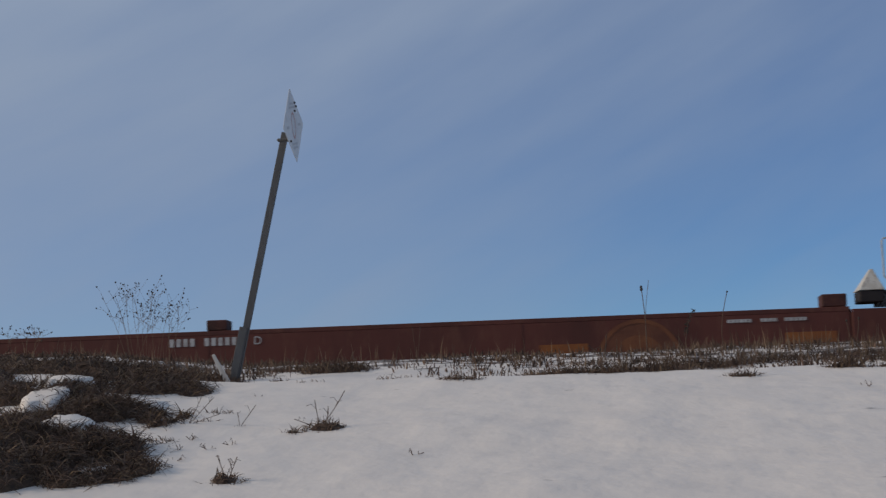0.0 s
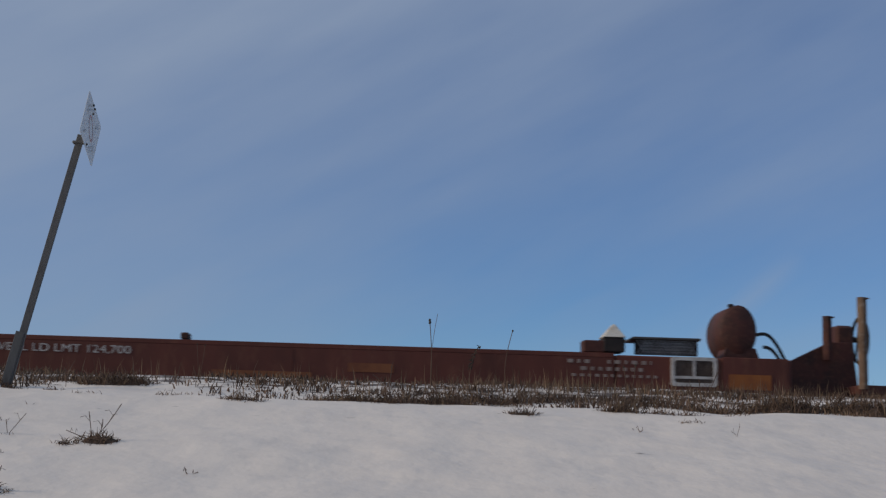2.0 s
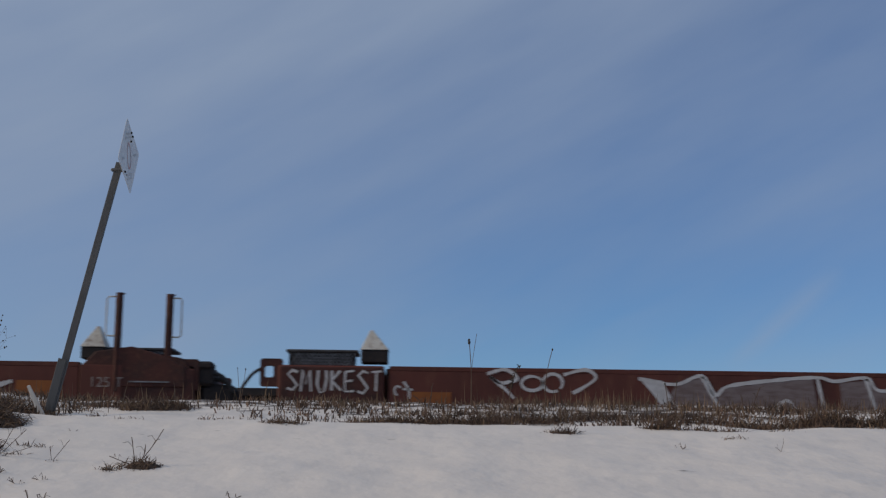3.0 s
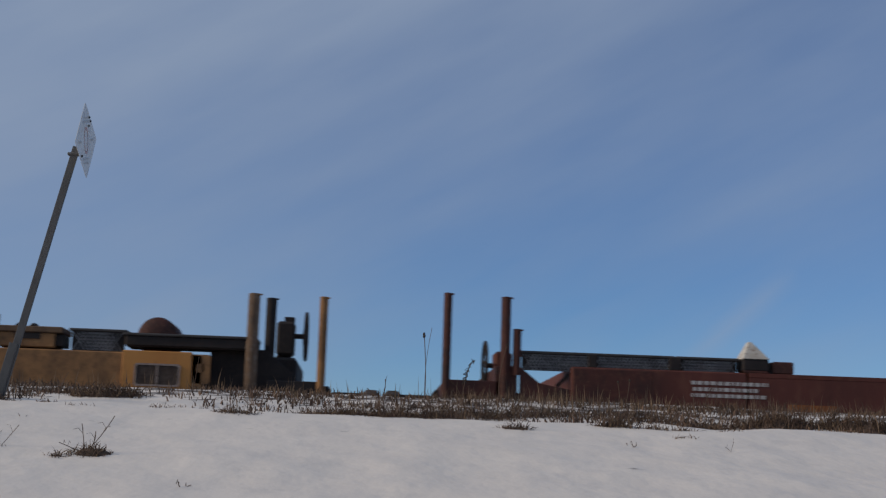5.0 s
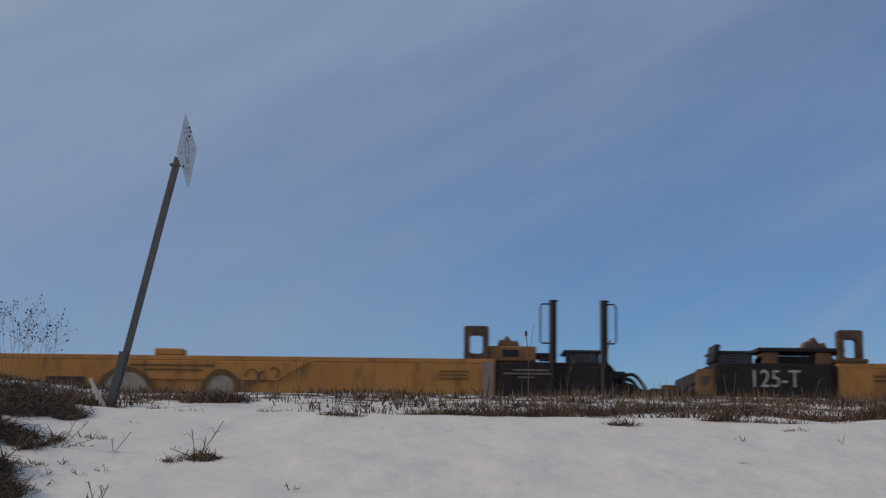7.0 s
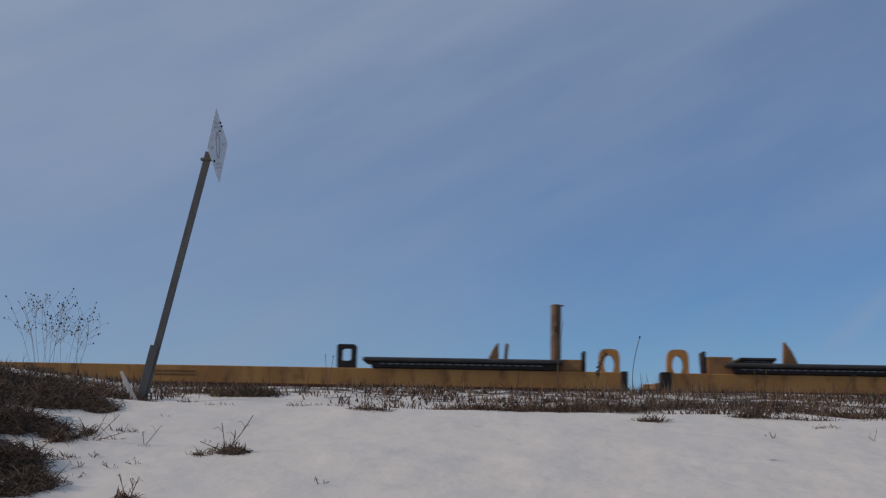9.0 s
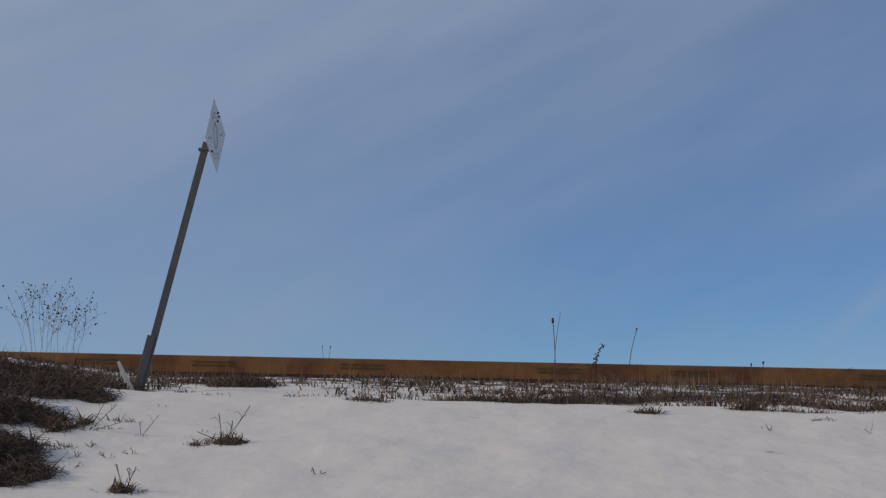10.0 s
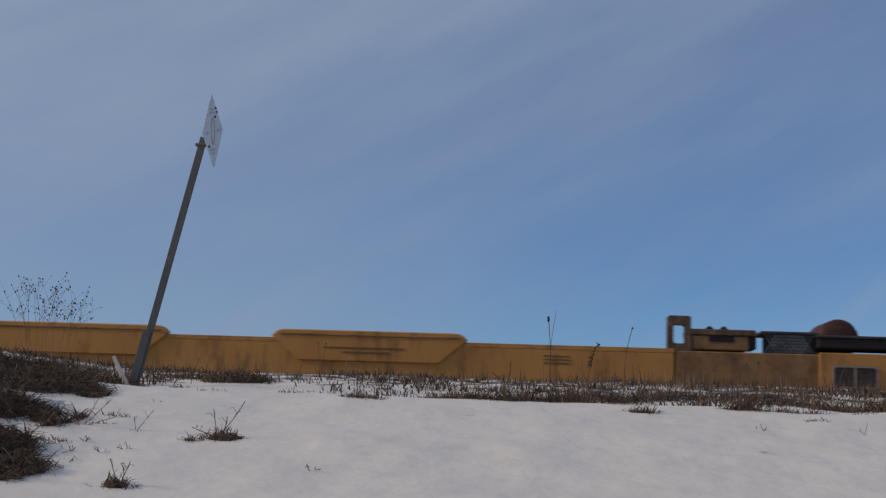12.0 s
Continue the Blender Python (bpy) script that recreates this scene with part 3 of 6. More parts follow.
def grating(parent, x0, x1, z0, z1, y, lean=0.0, every=0.045, backing=True):
    """A walkway seen on edge: a top plate, a dark skirt and slanting tread bars."""
    x0, x1 = min(x0, x1), max(x0, x1)
    g = part("walkway", boxed(x0, x1, y, y + 0.55, z1 - 0.03, z1), SLAB, parent, "dark steel walkway with grating")
    if backing:
        part("skirt", boxed(x0 + 0.03, x1 - 0.03, y + 0.05, y + 0.08, z0, z1 - 0.032, bevel=0), BLACK, g)
    bm = bmesh.new()
    x = x0 + 0.04
    k = (z1 - z0) * 0.55
    while x < x1 - 0.05:
        for a, b in ((x, x + k), (x + k, x)):
            v = [(a, y + 0.02, z1 - 0.035), (a + 0.013, y + 0.02, z1 - 0.035), (b + 0.013, y + 0.035, z0), (b, y + 0.035, z0)]
            if max(a, b) < x1 - 0.02:
                bm.faces.new([bm.verts.new(p) for p in v])
        x += every
    if bm.faces:
        bmesh.ops.recalc_face_normals(bm, faces=bm.faces)
        r = bmesh.ops.extrude_face_region(bm, geom=bm.faces[:])
        bmesh.ops.translate(bm, vec=(0, 0.008, 0), verts=[v for v in r["geom"] if isinstance(v, bmesh.types.BMVert)])
        tagged(part("tread_bars", bm, GRATING, g), kind="stuff")
    else:
        bm.free()
    return g


def hand_post(unit, x, z0, z1, y, mat, grab=0, width=0.075):
    """An upright ladder post; grab: the side on which its grab iron stands out (-1, 0 or 1)."""
    leg = width * 0.74
    bm = boxed(-0.006, 0.006, 0.0, leg, z0, z1, bevel=0.002)
    block(bm, 0.006, leg, -0.006, 0.006, z0, z1, bevel=0.002)
    bmesh.ops.rotate(bm, matrix=Matrix.Rotation(radians(42), 3, "Z"), verts=bm.verts)
    bmesh.ops.translate(bm, vec=(x, y, 0), verts=bm.verts)
    block(bm, x - width * 0.30, x + width * 0.30, y + 0.01, y + 0.05, z0, z1 - 0.004, bevel=0.003)
    merge(bm, tube([(x, y + 0.03, z1 - 0.02), (x + width * 0.8, y + 0.03, z1 - 0.012)], 0.010, 6))
    p = part("ladder_post", bm, mat, unit)
    if grab:
        e = x + grab * width / 2
        o = e + grab * 0.10
        pts = [(e, y + 0.04, z1 - 0.045), (o - grab * 0.02, y + 0.04, z1 - 0.045), (o, y + 0.04, z1 - 0.075), (o, y + 0.04, z1 - 0.465), (o - grab * 0.02, y + 0.04, z1 - 0.485), (e, y + 0.04, z1 - 0.485)]
        part("grab_iron", tube(pts, 0.009, 6), CONE_WHITE if mat is RED_DARK else mat, p)
    return p


def corner_cone(unit, x0, x1, apex_x, z_band, z_base, z_top, paint):
    """A stacking guide: a painted four-sided hood over a dark box."""
    base = part("guide_box", boxed(x0 + 0.01, x1 - 0.01, -HALF + 0.0, -HALF + 0.32, z_band, z_base - 0.004), BLACK, unit)
    bm = bmesh.new()
    y0, y1 = -HALF - 0.01, -HALF + 0.33
    v = [bm.verts.new(p) for p in ((x0, y0, z_base), (x1, y0, z_base), (x1, y1, z_base), (x0, y1, z_base))]
    cx, hw = apex_x, abs(x1 - x0) * 0.045
    t = [bm.verts.new(p) for p in ((cx - hw, y0 + 0.10, z_top), (cx + hw, y0 + 0.10, z_top), (cx + hw, y0 + 0.2, z_top), (cx - hw, y0 + 0.2, z_top))]
    for i in range(4):
        j = (i + 1) % 4
        bm.faces.new((v[i], v[j], t[j], t[i]))
    bm.faces.new(t), bm.faces.new(v[::-1])
    bmesh.ops.bevel(bm, geom=bm.edges[:], offset=0.005, segments=1, affect="EDGES")
    part("guide_hood", bm, CONE_WHITE, base, "dirty white sheet-steel hood")


def brake_stand(unit, x, z, face, mat, y=-0.55):
    """A hand-brake housing with its wheel, which turns about the train's length; face: -1 or 1, the side of the wheel."""
    h = part("brake_housing", boxed(x - 0.12, x + 0.09, y - 0.15, y + 0.15, z - 0.24, z + 0.16, bevel=0.03), mat, unit)
    block_pipe = boxed(x - 0.12, x + 0.05, y - 0.08, y + 0.08, z - 0.68, z - 0.23, bevel=0.02)
    part("brake_column", block_pipe, BLACK, h)
    part("shaft", tube([(x + face * 0.08, y, z), (x + face * 0.22, y, z)], 0.03, 8), BLACK, h)
    xw = x + face * 0.22
    bm = bmesh.new()
    n, R0, r0 = 28, 0.275, 0.02
    ring = [[bm.verts.new((xw + r0 * math.cos(b), y + (R0 + r0 * math.sin(b)) * math.cos(a), z + (R0 + r0 * math.sin(b)) * math.sin(a))) for b in (2 * math.pi * k / 6 for k in range(6))] for a in (2 * math.pi * i / n for i in range(n))]
    for i in range(n):
        for k in range(6):
            bm.faces.new((ring[i][k], ring[(i + 1) % n][k], ring[(i + 1) % n][(k + 1) % 6], ring[i][(k + 1) % 6]))
    for i in range(5):
        a = 2 * math.pi * i / 5 + 0.3
        merge(bm, tube([(xw - face * 0.03, y, z), (xw, y + R0 * math.cos(a), z + R0 * math.sin(a))], 0.014, 6))
    bmesh.ops.recalc_face_normals(bm, faces=bm.faces)
    part("brake_wheel", bm, BLACK, h, "spoked steel hand-brake wheel")


def coupler(unit, x, face):
    """A draft sill with its knuckle, reaching towards the next car."""
    part("draft_sill", boxed(x, x - face * 1.6, -0.22, 0.22, 0.55, 0.98, bevel=0.02), BLACK, unit)
    k = part("coupler", boxed(x + face * 0.42, x, -0.1, 0.1, 0.74, 0.92, bevel=0.03), BLACK, unit)
    part("knuckle", boxed(x + face * 0.60, x + face * 0.38, -0.17, 0.13, 0.70, 0.96, bevel=0.05), WHEEL_STEEL, k)


def well_body(unit, L, a, b, paint, dark):
    """The deep well between its two end structures, from x = a to x = b."""
    for s in (-1, 1):
        w = boxed(a, b, min(s * HALF, s * (HALF - 0.09)), max(s * HALF, s * (HALF - 0.09)), 0.30, TOP - 0.05, bevel=0.004)
        side = part("side_wall", w, paint, unit)
        part("top_chord", boxed(a, b, min(s * (HALF + 0.002), s * (HALF - 0.13)), max(s * (HALF + 0.002), s * (HALF - 0.13)), TOP - 0.05, TOP, bevel=0.003), paint, side)
        part("bottom_chord", boxed(a, b, min(s * (HALF + 0.012), s * (HALF - 0.2)), max(s * (HALF + 0.012), s * (HALF - 0.2)), 0.22, 0.30, bevel=0.010), dark, side)
        n = 4
        for i in range(1, n):
            x = a + (b - a) * i / n
            part("weld_seam", boxed(x - 0.008, x + 0.008, min(s * HALF, s * (HALF + 0.004)), max(s * HALF, s * (HALF + 0.004)), 0.31, TOP - 0.06, bevel=0), paint, side)
    part("well_floor", boxed(a, b, -HALF + 0.1, HALF - 0.1, 0.28, 0.34, bevel=0), dark, unit)
    for x in (a, b):
        part("bulkhead", boxed(x - 0.04, x + 0.04, -HALF + 0.1, HALF - 0.1, 0.345, TOP - 0.02, bevel=0.01), dark, unit)


def end_sill(unit, x0, x1, z0, z1, paint, half=HALF):
    """The closed box over a truck."""
    return part("end_platform", boxed(x0, x1, -half, half, z0, z1, bevel=0.015), paint, unit)


def sill_with_opening(unit, x, inward, mat, z0, z1, w=0.25):
    """A pair of lugs with a square eye at a unit's end."""
    for s in (-1, 1):
        y = s * (HALF - 0.06)
        part("lug", rect_ring(x, x + inward * w, z0, z1, x + inward * 0.05, x + inward * 0.15, z0 + 0.10, z1 - 0.08, y - 0.03, y + 0.03), mat, unit)


def red_joint_left(u, L, tag=True):
    """Rear end of a red unit over a shared truck."""
    end_sill(u, 0.37, 1.55, 0.70, TOP, RED)
    panel = part("side_panel", boxed(0.40, 1.52, -HALF - 0.02, -HALF, 0.72, TOP - 0.02, bevel=0.006), RED_DARK, u)
    sill_with_opening(u, 0.17, 1, RED_DARK, 0.98, 1.29)
    part("joint_casting", boxed(-0.1, 0.45, -0.45, 0.45, 0.72, 0.98, bevel=0.04), BLACK, u)
    part("step_plate", boxed(-0.02, 0.50, -HALF + 0.02, -HALF + 0.5, 0.87, 0.96), BLACK, u)
    part("air_hose", tube(arc(0.17, 1.18, -0.04, 0.95, 0.04, -HALF + 0.1), 0.018), RUBBER, u)
    grating(u, 0.45, 1.26, TOP + 0.005, 1.40, -HALF + 0.05)
    corner_cone(u, 1.28, 1.60, 1.40, 1.26, 1.40, 1.63, RED)
    if tag:
        part("stop_block", boxed(1.60, 1.83, -HALF + 0.01, -HALF + 0.25, TOP + 0.002, 1.365, bevel=0.012), RED_DARK, u)
    part("reflector_patch", boxed(1.60 if tag else 1.85, 2.12 if tag else 2.30, -HALF - 0.004, -HALF + 0.001, 0.80, 0.94, bevel=0), ORANGE, u)
    if tag:
        lettering("capacity_mark", "125 T", 0.53, 0.945, 0.19, -HALF - 0.023, LETTER, panel, 1.15)


def red_joint_right(u, L, tag=False, post_back=0.0, hood_back=0.0):
    """Front end of a red unit over a shared truck, with its ladder posts."""
    X = lambda r: L - r
    end_sill(u, X(1.88), X(0.60), 0.70, TOP - 0.06, RED_DARK)
    panel = part("side_panel", boxed(X(1.86), X(1.40), -HALF - 0.02, -HALF, 0.72, TOP - 0.03, bevel=0.006), RED, u)
    sill_with_opening(u, X(0.56), -1, RED_DARK, 0.92, 1.27, 0.22)
    part("joint_casting", boxed(X(0.58), X(0.10), -0.7, 0.55, 0.72, 1.01, bevel=0.05), BLACK, u)
    part("truck_cover", boxed(X(0.55), X(0.16), -HALF + 0.1, -HALF + 0.6, 0.78, 1.0, bevel=0.05), BLACK, u)
    grating(u, X(1.62), X(0.86), TOP - 0.01, 1.395, -HALF + 0.08)
    part("tool_box", boxed(X(1.30), X(0.90), -HALF + 0.02, -HALF + 0.3, 1.02, TOP - 0.02, bevel=0.02), RED_DARK, u)
    part("step_plate", boxed(X(1.32), X(0.88), -HALF - 0.03, -HALF + 0.2, 1.0, 1.015, bevel=0), GRATING, u)
    part("support_leg", prism([(X(0.9), 1.30), (X(0.75), 1.28), (X(0.60), 1.10), (X(0.60), 0.95), (X(0.9), 0.95)], -HALF + 0.01, -HALF + 0.06), RED_DARK, u)
    hand_post(u, X(1.35 + post_back), 0.90, 2.0, -HALF - 0.035, RED_DARK, -1)
    hand_post(u, X(0.80 + post_back), 1.20, 2.0, -HALF + 0.03, RED_DARK, 1)
    corner_cone(u, X(1.77 + hood_back), X(1.49 + hood_back), X(1.60 + hood_back), 1.26, 1.39, 1.63, RED)
    if not tag:
        part("stop_block", boxed(X(2.17), X(1.90), -HALF + 0.01, -HALF + 0.25, TOP + 0.002, 1.365, bevel=0.012), RED_DARK, u)
        part("air_hose", tube(arc(X(0.44), 1.20, X(0.10), 0.88, 0.09, -HALF + 0.1), 0.022), RUBBER, u)
    if tag:
        lettering("capacity_mark", "125 T", X(1.86) + 0.1, 0.945, 0.11, -HALF - 0.023, LETTER_DIM, panel, 1.0)
        part("joint_cover", boxed(X(0.92), X(0.40), -HALF + 0.06, -HALF + 0.5, TOP - 0.24, TOP - 0.03, bevel=0.03), BLACK, u)
        part("joint_knob", boxed(X(0.58), X(0.41), -HALF + 0.03, -HALF + 0.3, TOP - 0.06, TOP + 0.03, bevel=0.04), BLACK, u)
        part("end_gusset", prism([(X(1.86), TOP - 0.05), (X(1.70), 1.34), (X(1.30), 1.40), (X(0.95), 1.30), (X(0.70), 1.18), (X(0.70), 0.95), (X(1.86), 0.95)], -HALF - 0.015, -HALF + 0.03, 0.01), RED_DARK, u)
        for k in (0.0, 0.07):
            part("air_hose", tube(arc(X(0.42), TOP - 0.10 - k, X(0.17), TOP - 0.31, 0.06, -HALF + 0.1 + k), 0.024), RUBBER, u)


def red_coupler_left(u, L):
    """Rear end of a red car, with long walkway and hand brake."""
    end_sill(u, 2.10, 4.1, 0.70, TOP, RED)
    part("side_panel", boxed(2.12, 3.02, -HALF - 0.02, -HALF, 0.72, TOP - 0.02, bevel=0.006), RED_DARK, u)
    part("crossover_step", boxed(0.68, 1.32, -HALF + 0.05, HALF - 0.05, 0.86, 1.03, bevel=0.01), RED_DARK, u)
    part("cross_bearer", boxed(1.25, 1.50, -HALF + 0.05, HALF - 0.05, 0.70, 1.2, bevel=0.01), RED_DARK, u)
    hand_post(u, 0.69, 0.80, 2.0, -HALF - 0.02, RED_DARK, 0, 0.085)
    hand_post(u, 1.35, 0.75, 1.98, -HALF - 0.02, RED_DARK, 0, 0.10)
    hand_post(u, 1.48, 1.10, 1.62, -HALF - 0.02, RED_DARK, 0, 0.085)
    brake_stand(u, 1.42, 1.27, -1, RED)
    grating(u, 1.52, 3.29, TOP - 0.05, 1.385, -HALF + 0.05)
    part("walkway_bracket", boxed(3.22, 3.36, -HALF + 0.04, -HALF + 0.2, TOP, 1.37), BLACK, u)
    part("walkway_bracket", boxed(2.30, 2.40, -HALF + 0.04, -HALF + 0.2, TOP, 1.37), BLACK, u)
    grating(u, 3.30, 4.03, TOP + 0.0, 1.385, -HALF + 0.05)
    part("gusset", prism([(1.52, 1.0), (1.52, 1.2), (1.75, 1.02), (2.1, 0.96), (2.1, 0.75), (1.52, 0.75)], -HALF + 0.02, -HALF + 0.06), RED_DARK, u)
    part("strut", tube([(1.95, -HALF + 0.12, 1.0), (2.15, -HALF + 0.12, 1.2)], 0.02), BLACK, u)
    corner_cone(u, 4.05, 4.36, 4.16, 1.25, 1.38, 1.585, RED)
    part("cone_neck", prism([(4.08, TOP), (4.36, TOP), (4.33, 1.25), (4.06, 1.25)], -HALF + 0.0, -HALF + 0.28), RED_DARK, u)
    part("stop_block", boxed(4.40, 4.64, -HALF + 0.01, -HALF + 0.25, TOP + 0.002, 1.36, bevel=0.012), RED_DARK, u)
    bars("notice", [(3.46, 4.34, 1.07, 1.11), (3.48, 4.22, 1.0, 1.04), (3.46, 4.34, 0.93, 0.97)], -HALF - 0.002, LETTER, u, 0.02, 5)
    coupler(u, 0.62, -1)
    truck(u, 2.6, RED)


def red_coupler_right(u, L):
    """Front end of a red car, with air tank and hand brake."""
    X = lambda r: L - r
    end_sill(u, X(4.1), X(2.1), 0.70, TOP - 0.02, RED)
    part("side_panel", boxed(X(2.90), X(2.14), -HALF - 0.02, -HALF, 0.74, TOP - 0.01, bevel=0.006), RED, u)
    part("reflector_patch", boxed(X(2.82), X(2.34), -HALF - 0.026, -HALF - 0.019, 0.85, 1.02, bevel=0), ORANGE, u)
    f = part("placard_frame", rect_ring(X(3.48), X(2.96), 0.87, 1.20, X(3.44), X(3.0), 0.91, 1.16, -HALF - 0.03, -HALF - 0.002), LETTER, u, "white framed notice board")
    part("placard", boxed(X(3.45), X(2.99), -HALF - 0.018, -HALF - 0.004, 0.90, 1.17, bevel=0), PLACARD, f)
    part("placard_bar", boxed(X(3.235), X(3.205), -HALF - 0.026, -HALF - 0.016, 0.98, 1.17, bevel=0), LETTER, f)
    part("placard_bar", boxed(X(3.45), X(2.99), -HALF - 0.026, -HALF - 0.016, 0.955, 0.985, bevel=0), LETTER, f)
    t = part("air_tank", egg(drum(X(2.65), -HALF + 0.22, -HALF + 0.85, 1.53, 0.215), 1.53, 1.42), RED_DARK, u, "rusty red air tank", smooth=True)
    part("tank_saddle", prism([(X(2.85), TOP - 0.02), (X(2.40), TOP - 0.02), (X(2.45), 1.34), (X(2.80), 1.34)], -HALF + 0.2, -HALF + 0.5), RED_DARK, t)
    part("tank_valve", boxed(X(2.71), X(2.65), -HALF + 0.4, -HALF + 0.46, 1.83, 1.87), BLACK, t)
    part("air_hose", tube(arc(X(2.43), 1.50, X(2.10), 1.22, 0.12, -HALF + 0.25), 0.02), RUBBER, u)
    part("air_hose", tube(arc(X(2.36), 1.36, X(2.16), 1.2, 0.05, -HALF + 0.22), 0.02), RUBBER, u)
    part("gusset", prism([(X(2.15), 0.78), (X(2.15), 1.18), (X(1.95), 1.23), (X(1.45), 1.48), (X(1.18), 1.48), (X(1.12), 0.95), (X(1.12), 0.78)], -0.85, -0.78), RED_DARK, u)
    part("bolster", boxed(X(2.1), X(1.15), -0.76, 0.76, 0.70, 1.1, bevel=0.02), BLACK, u)
    part("crossover_step", boxed(X(1.30), X(0.66), -HALF + 0.05, HALF - 0.05, 0.84, 0.95, bevel=0.01), RED_DARK, u)
    hand_post(u, X(0.68), 0.75, 1.91, -HALF - 0.02, RED_DARK, 0, 0.09)
    part("cut_lever", boxed(X(0.65), X(0.57), -HALF + 0.05, -HALF + 0.12, 0.80, 1.37, tilt=-3), BLACK, u)
    hand_post(u, X(1.27), 0.90, 1.95, -HALF - 0.02, POST_BROWN, 0, 0.10)
    hand_post(u, X(1.50), 1.26, 1.78, -0.95, RED_DARK, 0, 0.10)
    brake_stand(u, X(1.20), 1.54, 1, RED_DARK)
    grating(u, X(3.90), X(3.12), TOP + 0.0, 1.42, -HALF + 0.05)
    corner_cone(u, X(4.25), X(3.99), X(4.11), 1.235, 1.40, 1.555, RED)
    part("stop_block", boxed(X(4.47), X(4.23), -HALF + 0.01, -HALF + 0.25, TOP + 0.002, 1.36, bevel=0.012), RED_DARK, u)
    coupler(u, X(0.62), 1)
    truck(u, X(2.6), RED)


def yellow_frame(u, x0, x1, z1=1.59):
    part("guide_frame", rect_ring(x0, x1, TOP - 0.05, z1, x0 + (x1 - x0) * 0.25, x1 - (x1 - x0) * 0.25, TOP + 0.06, z1 - 0.10, -HALF + 0.01, -HALF + 0.13), FRAME_RUST, u, "rusty upright guide frame with a square eye")


def yellow_joint_left(u, L, mark_x=0.93):
    end_sill(u, 0.55, 1.90, 0.70, TOP - 0.01, BLACK)
    part("deck_box", boxed(1.1, 1.9, -HALF + 0.1, -HALF + 0.5, TOP - 0.005, 1.30, bevel=0.01), BLACK, u)
    panel = part("side_panel", boxed(0.58, 1.84, -HALF - 0.02, -HALF, 0.72, TOP - 0.015, bevel=0.006), BLACK, u, "black truck cover panel")
    lettering("capacity_mark", "125-T", mark_x, 0.945, 0.19, -HALF - 0.023, LETTER, panel, 0.86)
    sill_with_opening(u, 0.36, 1, YELLOW_DIRTY, 0.86, 1.14, 0.22)
    part("drawbar", boxed(-0.42, 0.3, -0.12, 0.12, 0.80, 0.90, bevel=0.02), BLACK, u)
    part("walkway_end", boxed(0.56, 0.62, -HALF + 0.04, -HALF + 0.5, TOP, 1.42, tilt=10), BLACK, u)
    part("joint_casting", boxed(-0.05, 0.6, -0.45, 0.45, 0.72, 0.98, bevel=0.04), BLACK, u)
    part("air_hose", tube(arc(0.36, 0.98, 0.20, 0.82, 0.05, -HALF + 0.1), 0.018), RUBBER, u)
    grating(u, 0.55, 1.03, TOP - 0.01, 1.35, -HALF + 0.06)
    part("upper_deck", boxed(1.05, 2.02, -HALF + 0.05, -HALF + 0.6, 1.345, 1.39), BLACK, u)
    for x0, x1 in ((1.10, 1.28), (1.70, 1.88)):
        part("deck_leg", boxed(x0, x1, -HALF + 0.08, -HALF + 0.4, TOP - 0.01, 1.343), YELLOW_DIRTY, u)
    part("latch", prism([(1.56, 1.39), (1.84, 1.39), (1.80, 1.46), (1.75, 1.44), (1.69, 1.52), (1.64, 1.46), (1.60, 1.47)], -HALF + 0.1, -HALF + 0.3, 0.005), FRAME_RUST, u)
    yellow_frame(u, 1.93, 2.21)
    part("frame_foot", boxed(1.90, 2.26, -HALF - 0.01, -HALF + 0.2, TOP + 0.002, TOP + 0.05, bevel=0.01), FRAME_RUST, u)


